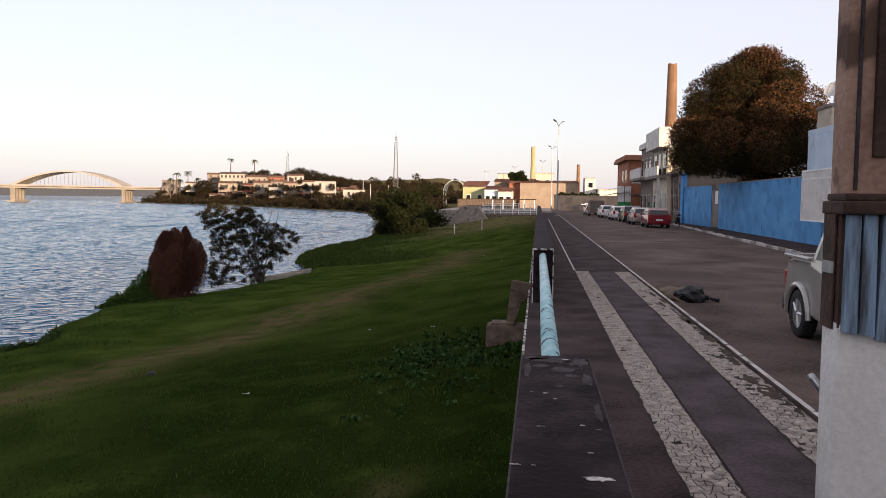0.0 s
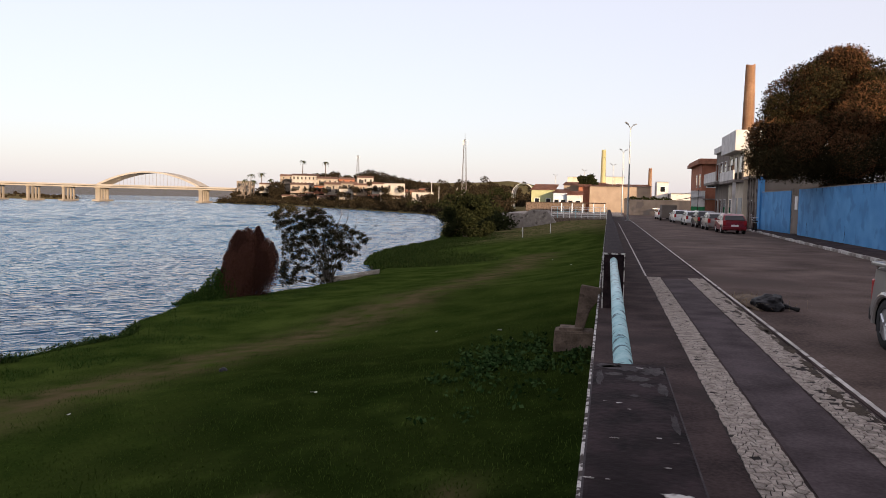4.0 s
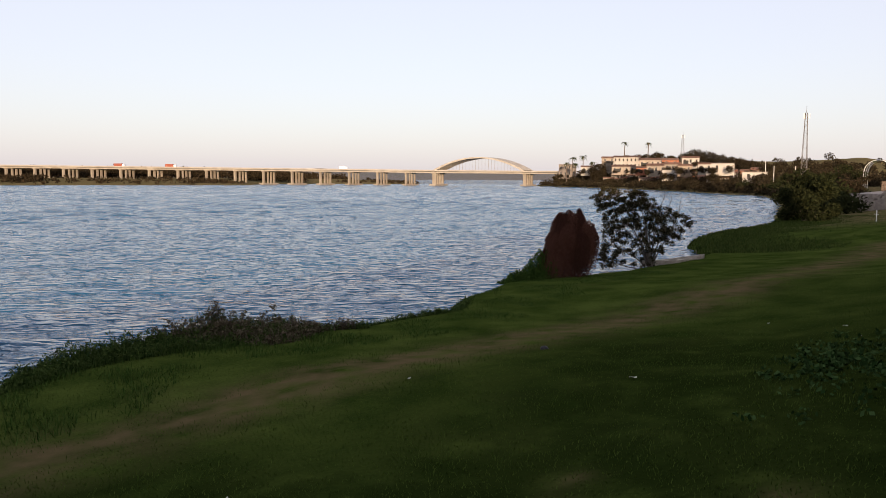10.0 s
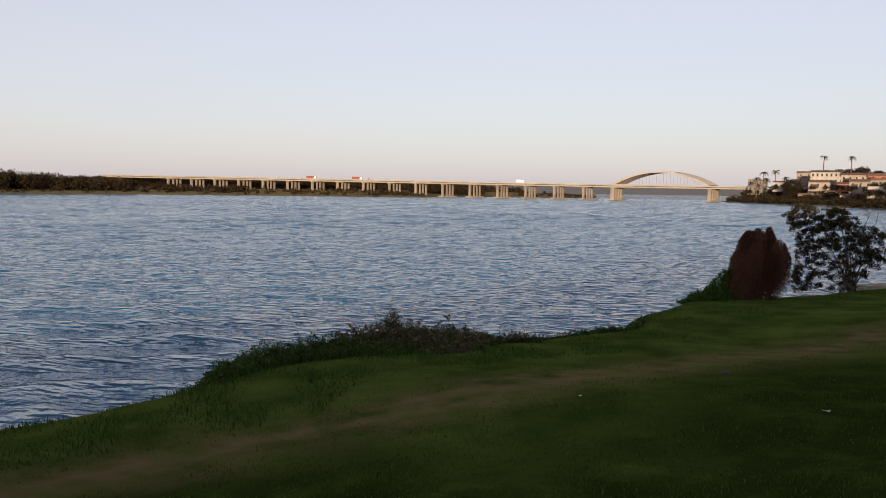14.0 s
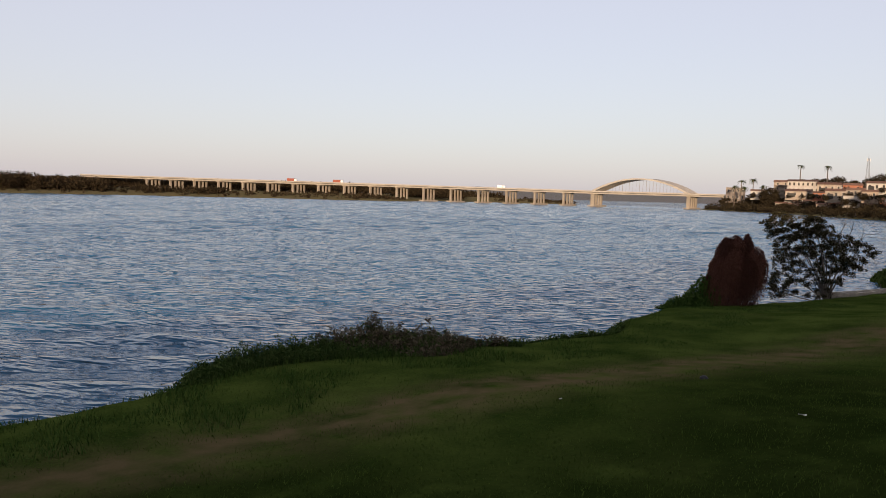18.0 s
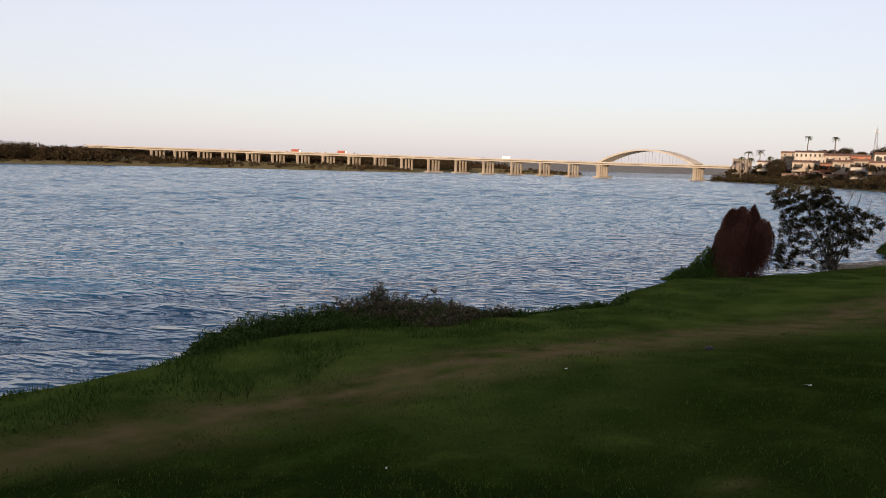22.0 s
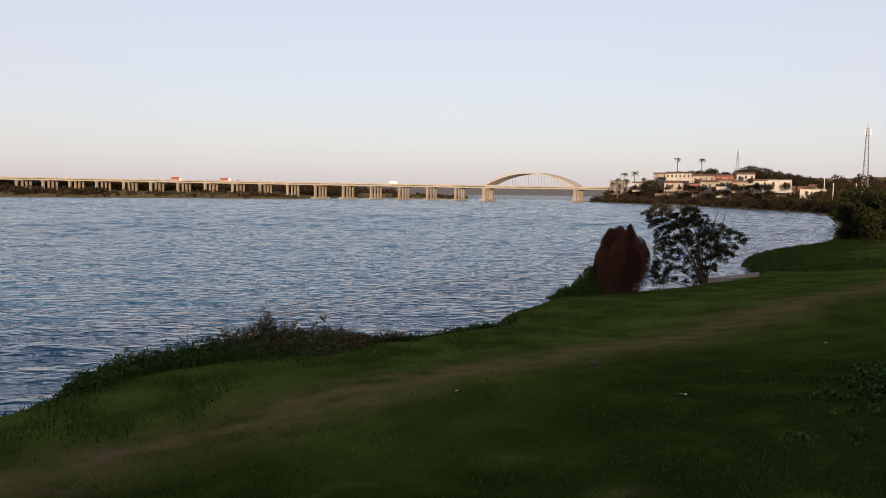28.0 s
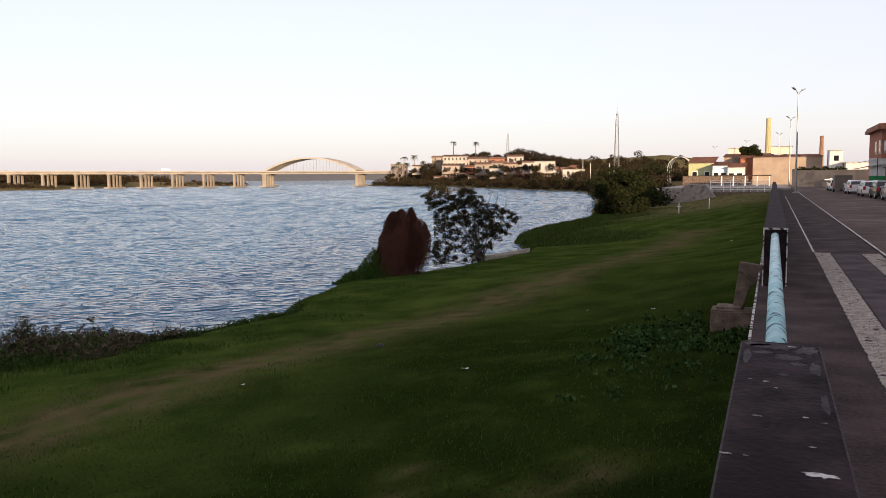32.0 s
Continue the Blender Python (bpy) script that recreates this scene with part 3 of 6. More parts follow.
rng = random.Random(2)
for (x0, y0), (x1, y1) in zip(KERB_LINE[1:], KERB_LINE[2:]):
    n = int(math.hypot(x1 - x0, y1 - y0) / 1.0)
    for k in range(n):
        u = (k + 0.5) / n
        ob = link_mesh("kerbstone", boxes((-0.07, -0.47, -0.3, 0.07, 0.47, 0.0), bevel=0.02), M_KERB if rng.random() < 0.7 else M_CONC2, footway)
        ob.matrix_basis = pose(x0 + (x1 - x0) * u + 0.07 + rng.uniform(-0.02, 0.02), y0 + (y1 - y0) * u, 0.03 + rng.uniform(-0.04, 0.01), rng.uniform(-1, 1), rng.uniform(-3, 3), math.degrees(math.atan2(-(x1 - x0), y1 - y0)))
part("white_line", boxes((0.985, 21.2, -0.02, 1.03, 76, 0.003)), M_KERB, promenade, "thin worn white line along the promenade")
for x0, x1 in ((-0.088, -0.066), (0.284, 0.303)):
    part("painted_edge", boxes((x0, 14.343, 0.0, x1, 14.36, 0.99)), M_CHIP, parapet2, "flaking white painted edge")
part("painted_edge", boxes((-0.088, 14.343, 0.972, 0.303, 14.36, 1.003)), M_CHIP, parapet2, "flaking white painted edge")
# scraps of old white paint on the near parapet
rng = random.Random(33)
for x, y, s in ((0.21, 2.50, 0.05), (0.19, 3.10, 0.013), (0.025, 3.06, 0.016), (0.05, 3.60, 0.014), (-0.01, 3.62, 0.013), (0.22, 4.15, 0.016), (0.25, 3.05, 0.012), (0.2, 2.76, 0.012), (-0.06, 2.6, 0.02), (0.17, 4.38, 0.02), (0.0, 2.6, 0.008), (0.09, 3.5, 0.009)):
    bm = bmesh.new()
    n = 17
    f = bm.faces.new([bm.verts.new((x + s * 1.25 * rng.uniform(0.3, 1) * math.cos(k * math.tau / n), y + s * 0.55 * rng.uniform(0.3, 1) * math.sin(k * math.tau / n), 1.001)) for k in range(n)])
    ext = bmesh.ops.extrude_face_region(bm, geom=[f])
    bmesh.ops.translate(bm, verts=[v for v in ext["geom"] if isinstance(v, bmesh.types.BMVert)], vec=(0, 0, 0.002))
    part("paint_scrap", bm, M_CHIP, parapet)
part("worn_arris", boxes((0.295, -12, 0.972, 0.3075, 4.49, 0.994)), M_ARRIS, parapet, "pale worn edge of the parapet")
part("worn_arris", boxes((-0.082, -12, 0.980, -0.073, 4.49, 0.994)), M_ARRIS, parapet, "pale worn edge of the parapet")
for x, y, s, q in ((0.10, 4.36, 0.15, 0.10), (0.23, 4.32, 0.08, 0.13), (0.0, 4.40, 0.09, 0.07), (0.15, 4.12, 0.08, 0.08), (0.19, 3.98, 0.05, 0.05), (0.03, 4.2, 0.05, 0.05), (0.26, 3.9, 0.03, 0.16), (-0.04, 4.1, 0.025, 0.2), (0.27, 3.3, 0.02, 0.2), (0.12, 3.75, 0.03, 0.03)):
    bm = bmesh.new()
    n = 26
    f = bm.faces.new([bm.verts.new((min(max(x + s * rng.uniform(0.45, 1) * math.cos(k * math.tau / n), -0.06), 0.29), min(y + q * rng.uniform(0.45, 1) * math.sin(k * math.tau / n), 4.48), 1.0005)) for k in range(n)])
    ext = bmesh.ops.extrude_face_region(bm, geom=[f])
    bmesh.ops.translate(bm, verts=[v for v in ext["geom"] if isinstance(v, bmesh.types.BMVert)], vec=(0, 0, 0.0012))
    part("worn_patch", bm, M_ARRIS, parapet, "pale worn patch of concrete")

# ---- far things: bridge ----
BU = Vector((-math.cos(radians(35.5)), -math.sin(radians(35.5)), 0))  # along the bridge, away from the town
BN = Vector((-math.sin(radians(35.5)), math.cos(radians(35.5)), 0))
B0 = BN * 590
SPAN = 21.3
bridge = thing("road_bridge", (0, 0, 0), "long pale concrete road bridge with a tied arch over the river", "bridge")


def bframe(s):
    """The pose of the bridge at s spans from the arch's outer pier."""
    return Matrix.Translation(B0 + BU * (s * SPAN)) @ Matrix.Rotation(radians(35.5), 4, "Z")


def deck_z(s):
    return 7.35 + 0.135 * max(s, 0) - 0.05 * max(-s, 0)


for s0, s1 in [(-4.4, -3.18), (-3.18, 0)] + [(k, k + 1) for k in range(0, 20)]:
    bm = bmesh.new()
    x0, x1 = -s1 * SPAN, -s0 * SPAN
    za, zb = deck_z(s1), deck_z(s0)
    for zt, dz, y0, y1 in ((0.0, 0.45, -5.2, 5.2), (-0.45, 1.25, -3.0, 3.0), (0.55, 0.55, -5.3, -5.05), (0.55, 0.55, 5.05, 5.3)):
        vs = [bm.verts.new((x, y, z)) for x, zz in ((x0, za), (x1, zb)) for y in (y0, y1) for z in (zz + zt - dz, zz + zt)]
        for f in ((0, 1, 3, 2), (4, 6, 7, 5), (0, 4, 5, 1), (2, 3, 7, 6), (0, 2, 6, 4), (1, 5, 7, 3)):
            bm.faces.new([vs[i] for i in f])
    bm.transform(bframe(0))
    part("deck", bm, M_ARCH, bridge)
RIB_SKEW = 0.85
SKEW = 0.72  # the piers stand along the current, aslant to the deck


def pier(s, zt, half, near, slim):
    """A slab cap on one stout and three slim columns over a broad plinth in the water."""
    sx = Matrix.Shear("YZ", 4, (0, 0))
    sx[0][1] = SKEW
    cap = bmesh.new()
    box(cap, -half - 0.2, -5.0, zt - 0.55, half + 0.3, 5.0, zt)
    cap.transform(bframe(s) @ sx)
    ob = part("pier", cap, M_BRIDGE, bridge)
    pl = boxes((-half - 0.9, -6.4, WATER - 2, half + 0.9, 6.6, WATER + 1.25), bevel=0.2)
    pl.transform(bframe(s) @ sx)
    part("plinth", pl, M_BRIDGE, ob)
    for y, r in zip((-4.1, -0.6, 1.9, 4.4), (near, slim, slim, slim)):
        c = boxes((-r, y - 0.5, WATER, r, y + 0.5, zt - 0.5))
        c.transform(bframe(s) @ sx)
        part("column", c, M_BRIDGE, ob)


for k in range(0, 18):
    pier(k, deck_z(k) - 1.7, 1.5 if k == 0 else 0.7, 1.35 if k == 0 else 0.62, 0.5 if k == 0 else 0.30)
pier(-3.18, deck_z(-3.18) - 1.7, 1.3, 1.2, 0.6)
ARCH_H = 9.9


def arch_z(u):
    return 7.35 + ARCH_H * (1 - (2 * u - 1) ** 2)


# one broad flat arch over the whole deck, on the same slant as the piers
bm = bmesh.new()
N, prev = 44, None
for i in range(N + 1):
    u = i / N
    th = 0.45 + 0.3 * abs(2 * u - 1)
    ring = [bm.verts.new((3.18 * SPAN * u + RIB_SKEW * y, y, arch_z(u) + dz)) for y, dz in ((-4.7, -th), (-4.7, th), (4.7, th), (4.7, -th))]
    if prev:
        for k in range(4):
            bm.faces.new((prev[k], prev[(k + 1) % 4], ring[(k + 1) % 4], ring[k]))
    prev = ring
bmesh.ops.recalc_face_normals(bm, faces=bm.faces)
bm.transform(bframe(0))
part("arch", bm, M_ARCH, bridge, "broad flat concrete arch")
for y in (-4.5, 4.5):
    for i in range(3, 26):
        u = i / 28
        bm = bmesh.new()
        tube(bm, (3.18 * SPAN * u + RIB_SKEW * y, y, 7.3), (3.18 * SPAN * u + RIB_SKEW * y, y, arch_z(u)), 0.055, 0.055, 5)
        bm.transform(bframe(0))
        part("hanger", bm, M_BRIDGE, bridge)

# ---- the unseen row of houses along and behind the street, added for shade ----
def plain_house(y0, y1, x0, depth, h, material, label):
    hs = thing("row_house", (x0, (y0 + y1) / 2, 0.02), label, "house", "row of houses along the street")
    w = (y1 - y0) / 2
    part("wall", boxes((0, -w + 0.02, 0, depth, w - 0.02, h)), material, hs)
    part("roof", boxes((-0.15, -w + 0.01, h, depth, w - 0.01, h + 0.25), bevel=0.03), M_TILE, hs)
    for s in (-0.55, 0.5):
        wd = part("window", boxes((-0.05, s * w - 0.6, 1.2, 0.0, s * w + 0.6, 2.4)), M_WHITEM, hs)
        part("pane", boxes((-0.06, s * w - 0.5, 1.28, -0.045, s * w + 0.5, 2.32)), M_GLASS, wd)
    part("door", boxes((-0.05, -0.5, 0, 0, 0.5, 2.1)), M_WOOD, hs)
    return hs


rr = random.Random(5)
y = -150.0
while y < 14:
    w = rr.uniform(9, 13)
    plain_house(y, y + w, 12.4, 12, rr.uniform(7.0, 9.5), rr.choice((M_WHITE, M_CREAM, M_LBLUE)), "unseen two-storey rendered house beside the street, added for its shade")
    y += w
for y0, y1, x0 in ((14, 26, 19.0), (26, 39.5, 19.0), (-30, -12, 27.0), (-12, 6, 27.0), (6, 24, 33.0), (24, 44, 33.0), (44, 66, 33.0), (66, 88, 36.0)):
    plain_house(y0, y1, x0, 10, rr.uniform(8.5, 10.0), rr.choice((M_WHITE, M_CREAM, M_BEIGE)), "unseen two-storey rendered house behind the street, added for its shade")

# ---- near things on the promenade ----


def pillar():
    t = thing("kiosk_pillar", (1.0, 2.73, 0), "old plastered pillar clad with weathered blue planks under a rusty ledge", "pillar")
    bm = boxes((0, 0, 0.0, 0.62, 0.14, 1.50), bevel=0.012)
    part("plaster_base", bm, M_PLASTER, t, "peeling white plaster base")
    part("upper_post", boxes((0.008, 0.02, 1.9, 0.60, 0.14, 5.2), bevel=0.015), M_POST, t, "brown stained upper post")
    part("edge_bead", boxes((0.040, 0.010, 1.94, 0.052, 0.03, 5.2), bevel=0.005), M_ARRIS, t)
    part("conduit", boxes((0.094, 0.0, 2.05, 0.140, 0.03, 5.2), bevel=0.006), M_RUST, t, "dark rusty vertical conduit")
    part("ledge", boxes((-0.012, -0.05, 1.86, 0.64, 0.15, 1.905), (0.0, -0.03, 1.905, 0.62, 0.14, 1.93), bevel=0.008), M_RUST, t, "rusty iron ledge")
    part("backing", boxes((0.002, 0.001, 1.48, 0.61, 0.132, 1.87)), M_RUST, t, "dark frame behind the planks")
    part("side_recess", boxes((-0.008, 0.03, 1.47, 0.0, 0.135, 1.86), bevel=0.003), M_RUST, t, "dark worn side board")
    part("handle", chain(bmesh.new(), [(-0.022, 0.17, 1.285), (-0.016, 0.165, 1.275), (0.02, 0.15, 1.225)], [0.010, 0.014, 0.014], 12), M_ALLOY, t, "bright metal tube end")
    part("side_patch", boxes((-0.014, 0.03, 1.66, -0.007, 0.12, 1.70)), M_GREYM, t, "pale metal patch")
    rng, x = random.Random(3), 0.012
    for k in range(9):
        w = (0.05, 0.055, 0.06)[k % 3]
        drop = 1.475 - 0.012 * k + rng.uniform(-0.01, 0.01)
        bm = bmesh.new()
        cut = [bm.verts.new(v) for v in ((x, 0, drop), (x + w - 0.006, 0, drop - 0.008), (x + w - 0.006 + rng.uniform(-0.006, 0.002), 0, 1.862), (x + rng.uniform(0, 0.006), 0, 1.862))]
        f = bm.faces.new(cut)
        ext = bmesh.ops.extrude_face_region(bm, geom=[f])
        bmesh.ops.translate(bm, verts=[v for v in ext["geom"] if isinstance(v, bmesh.types.BMVert)], vec=(0, -0.022 - rng.uniform(0, 0.008), 0))
        bmesh.ops.recalc_face_normals(bm, faces=bm.faces)
        part("plank", bm, M_WOOD, t)
        x += w
    return t


pillar()


def bench():
    t = thing("broken_bench", (-0.52, 16.5, -1.2), "broken concrete bench leaning beside the river wall", "bench")
    rng = random.Random(8)

    def rough(bm, amount):
        bmesh.ops.subdivide_edges(bm, edges=bm.edges[:], cuts=2, use_grid_fill=True)
        for v in bm.verts:
            v.co += Vector((rng.uniform(-1, 1), rng.uniform(-1, 1), rng.uniform(-1, 1))) * amount
        return bm

    bm = rough(boxes((-0.52, -0.30, -0.05, 0.30, 0.25, 0.44), bevel=0.05), 0.012)
    part("foot_block", bm, M_BENCH, t, "rough concrete foot block", smooth=False)
    bm = bmesh.new()
    prof = [(-0.12, 0.40), (0.06, 0.40), (0.20, 0.85), (0.40, 1.14), (0.42, 1.32), (0.0, 1.38), (-0.02, 1.26), (-0.06, 0.90)]
    f = bm.faces.new([bm.verts.new((x, -0.08, z)) for x, z in prof])
    ext = bmesh.ops.extrude_face_region(bm, geom=[f])
    bmesh.ops.translate(bm, verts=[v for v in ext["geom"] if isinstance(v, bmesh.types.BMVert)], vec=(0, 0.22, 0))
    bmesh.ops.recalc_face_normals(bm, faces=bm.faces)
    bmesh.ops.bevel(bm, geom=bm.edges[:], offset=0.02, segments=2, affect="EDGES")
    part("upright", bm, M_BENCH, t, "tapered concrete upright with old paint")
    part("seat_slab", boxes((-0.42, -0.24, 0.44, 0.05, 0.2, 0.50), bevel=0.015), M_BENCH, t)
    return t


bench()

# sack and heap on the road
heap = thing("soil_heap", (2.98, 17.0, -0.12), "low heap of dry soil and straw on the road", "heap")
rng = random.Random(4)
bm = bmesh.new()
bmesh.ops.create_icosphere(bm, subdivisions=4, radius=1)
for v in bm.verts:
    n_ = noise.noise(v.co * 2.3) * 0.3 + noise.noise(v.co * 7) * 0.12
    v.co = Vector((v.co.x * (0.42 + n_ * 0.3), v.co.y * (1.0 + n_), max(v.co.z, -0.05) * (0.15 + 0.12 * n_)))
part("soil", bm, M_SOIL, heap, smooth=True)
ang = np.random.default_rng(6)
ft = np.column_stack([ang.normal(0, 0.35, 260), ang.normal(0, 0.6, 260), np.full(260, 0.02)])
tagged(blades("straw", ft, ang.uniform(0.06, 0.22, 260), 1.6, 0.006, mat("dry_straw", (0.2, 0.15, 0.09), (0.34, 0.27, 0.17), 5), 3, heap), "dry straw", kind="stuff")
sack = thing("rubbish_sack", (3.12, 16.25, -0.12), "shiny black plastic rubbish sack lying on the road", "sack")
bm = bmesh.new()
bmesh.ops.create_icosphere(bm, subdivisions=5, radius=1)
for v in bm.verts:
    n_ = noise.noise(v.co * 1.7) * 0.22 + abs(noise.noise(v.co * 4.5)) * 0.12
    v.co = Vector((v.co.x * (0.29 + n_ * 0.4), v.co.y * (0.40 + n_ * 0.5), (max(v.co.z, -0.35) + 0.35) * (0.22 + n_ * 0.15)))
part("bag", bm, M_SACK, sack, smooth=True)
bm = bmesh.new()
chain(bm, [(0.25, -0.1, 0.08), (0.38, -0.16, 0.06), (0.52, -0.2, 0.03)], [0.06, 0.03, 0.05], 8)
part("tied_neck", bm, M_SACK, sack, smooth=True)

# scraps of litter on the lawn
rng = random.Random(9)
M_PAPER = mat("litter_paper", (0.55, 0.55, 0.52), (0.75, 0.75, 0.72), 20, 0.7, 0.1, 50)
for x, y_ in ((-4.92, 22.64), (-2.86, 21.4), (-2.28, 19.3), (-5.2, 13.4), (-3.66, 53.9), (-2.07, 46.6), (-9.85, 12.8), (-8.0, 6.5), (-5.18, 6.6)):
    s = rng.uniform(0.022, 0.045)
    lt = thing("litter", (x, y_, float(land([(x, y_)])[0][0]) + 0.035), "crumpled scrap of white paper on the grass", "litter", "scraps of litter on the lawn", rng.uniform(0, 180))
    bm = bmesh.new()
    g = [[bm.verts.new((s * (i - 1.5), s * 0.55 * (j - 1), rng.uniform(0, s * 0.6))) for j in range(3)] for i in range(4)]
    for i in range(3):
        for j in range(2):
            bm.faces.new((g[i][j], g[i + 1][j], g[i + 1][j + 1], g[i][j + 1]))
    bmesh.ops.solidify(bm, geom=bm.faces[:], thickness=0.003)
    part("sheet", bm, M_PAPER, lt)
stone = thing("stone", (-9.12, 17.44, float(land([(-9.12, 17.44)])[0][0])), "small dark stone on the lawn", "stone")
bm = bmesh.new()
bmesh.ops.create_icosphere(bm, subdivisions=2, radius=0.11)
for v in bm.verts:
    v.co.z *= 0.8
    v.co *= 1 + 0.2 * noise.noise(v.co * 9)
part("body", bm, M_SACK, stone, smooth=True)

# ---- riverside plants ----


def frame_at(x, y_, z=None):
    """Place on the ground, with right and away axes as seen from the promenade."""
    b = math.atan2(-x, y_)
    z = float(land([(x, y_)])[0][0]) if z is None else z
    return Vector((x, y_, z)), Vector((math.cos(b), math.sin(b), 0)), Vector((-math.sin(b), math.cos(b), 0))


def local(o, r, a, pts):
    return [o + r * u + a * w + Vector((0, 0, z)) for u, w, z in pts]


def strands(name, tops, ways, lengths, per, size, material, parent, label, seed, slim=0.3, drift=0.0):
    """Hanging strands of small leaves: each bends outward from its top and then drops."""
    rg = np.random.default_rng(seed)
    n = len(tops)
    k = np.clip(np.tile(np.linspace(0, 1, per), (n, 1)) + rg.normal(0, 0.01, (n, per)), 0, None)
    out = 1 - np.exp(-3.2 * k)
    p = tops[:, None, :] + ways[:, None, :] * out[..., None] * lengths[:, None, None] * 0.30
    p[..., 2] -= lengths[:, None] * k ** 1.25
    p = p + drift * (lengths[:, None] * k ** 1.5)[..., None]
    p = (p + rg.normal(0, 0.028, p.shape)).reshape(-1, 3)
    m = len(p)
    a = rg.normal(0, 0.45, (m, 3)) + [0, 0, -1.0]
    a /= np.linalg.norm(a, axis=1, keepdims=True)
    b = np.cross(a, rg.normal(size=(m, 3)))
    b /= np.linalg.norm(b, axis=1, keepdims=True)
    sz = (size * (0.6 + 0.8 * rg.random(m)))[:, None]
    v = np.stack([p - a * sz, p + b * sz * slim, p + a * sz, p - b * sz * slim], 1).reshape(-1, 3)
    return mesh_from(name, v.tolist(), np.arange(4 * m).reshape(-1, 4).tolist(), material, parent, label)


def vine_bush():
    o, r, a = frame_at(-18.17, 38.2, -4.05)
    t = thing("vine_bush", tuple(o), "tall rust-brown bush of hanging dry vines at the water's edge", "bush")
    rng = np.random.default_rng(21)
    ra, aa, up = np.array(r), np.array(a), np.array([0, 0, 1.0])
    # folds of a leaning column: place across, depth, height of the top, half width, length of fall
    folds = ((-0.98, 0.0, 3.9, 0.36, 3.3), (-0.75, -0.35, 4.15, 0.36, 3.7), (-0.25, -0.3, 4.2, 0.34, 3.8), (0.15, -0.2, 4.2, 0.30, 3.8), (0.62, -0.35, 3.75, 0.40, 2.6), (0.82, 0.1, 3.3, 0.38, 2.0), (-0.5, 0.45, 4.05, 0.5, 3.4), (0.2, 0.45, 3.95, 0.42, 3.2),
             (-1.3, 0.1, 3.1, 0.32, 2.7), (-1.55, -0.1, 2.2, 0.34, 2.0), (-0.45, -0.75, 3.5, 0.45, 3.0), (0.3, -0.7, 3.2, 0.42, 2.8), (-1.0, -0.6, 3.1, 0.36, 2.7), (0.14, -0.2, 4.36, 0.15, 2.4), (-0.85, -0.1, 4.15, 0.28, 3.0), (-0.42, 0.1, 4.28, 0.28, 3.2))
    tops, ways, lens = [], [], []
    for u, w, z, q, ln in folds:
        n = int(260 * q / 0.45)
        ang, rad = rng.random(n) * math.tau, np.sqrt(rng.random(n))
        d = np.cos(ang)[:, None] * ra + np.sin(ang)[:, None] * aa
        tops.append(ra * u + aa * w + d * (rad * q)[:, None] + up * (z - 0.55 * rad ** 2 * q / 0.45)[:, None] + 0 * d)
        ways.append(d * rad[:, None] * 0.16)
        lens.append(ln * rng.uniform(0.45, 1.0, n))
    # Fold contrast put into colour: every second fold hangs darker.
    for name, odd, material in (("hanging_vines", 0, L_BROWN), ("inner_vines", 1, L_UMBER)):
        strands(name, np.concatenate(tops[odd::2]), np.concatenate(ways[odd::2]), np.concatenate(lens[odd::2]), 34, 0.042, material, t, "", 22 + odd, drift=-0.10 * ra)
    c = [r * u + a * w + Vector((0, 0, z)) for u, w, z in ((0.0, 0, 3.0), (-0.5, 0, 2.2), (0.4, 0, 2.0), (-0.8, 0, 1.2), (0.1, 0, 1.0), (-1.3, 0, 1.2))]
    leaf_cloud("dry_leaves", [tuple(v) for v in c], [(0.7, 0.6, 0.9)] * 6, 12000, 0.05, L_UMBER, t, "", 24, droop=2.0, shell=0.3, slim=0.3)
    bm = bmesh.new()
    for u, w in ((0.0, 0.0), (-0.3, 0.2), (0.35, -0.1)):
        chain(bm, [tuple(r * (u - 0.4) + a * w + Vector((0, 0, -0.3))), tuple(r * u + a * w + Vector((0, 0, 1.4))), tuple(r * (u * 1.5) + a * w + Vector((0, 0, 3.1)))], [0.16, 0.11, 0.04])
    part("stem", bm, M_BARK, t)
    # green creeper climbing the side towards the open water
    n = 420
    uu = rng.uniform(-3.9, -0.9, n)
    zz = np.interp(uu, [-3.9, -3.2, -2.5, -1.9, -1.4, -0.9], [0.35, 0.85, 1.35, 2.1, 2.3, 1.5]) * rng.uniform(0.4, 1.05, n) + 0.12 * np.sin(uu * 5.0)
    ww = rng.normal(-0.1, 0.4, n)
    ang = rng.random(n) * math.tau
    strands("green_creeper", uu[:, None] * ra + ww[:, None] * aa + zz[:, None] * up, np.cos(ang)[:, None] * ra + np.sin(ang)[:, None] * aa - 0.3 * ra, zz * 0.9 + 0.15, 34, 0.055, L_SHORE, t, "green creeper round the foot", 23, 0.5)
    skirt = [r * u + a * w + Vector((0, 0, z)) for u, w, z in ((-1.6, -0.5, 0.35), (-2.3, -0.1, 0.35), (-2.9, 0.0, 0.25), (-3.6, 0.0, 0.1), (-1.0, -0.7, 0.25), (-0.4, -0.8, 0.2), (0.3, -0.6, 0.15))]
    leaf_cloud("low_growth", [tuple(v) for v in skirt], [(0.75, 0.75, 0.6), (0.8, 0.8, 0.6), (0.8, 0.8, 0.5), (0.7, 0.7, 0.4), (0.6, 0.6, 0.45), (0.5, 0.5, 0.35), (0.4, 0.4, 0.3)], 18000, 0.05, L_SHORE, t, "green growth round the foot", 25)


vine_bush()


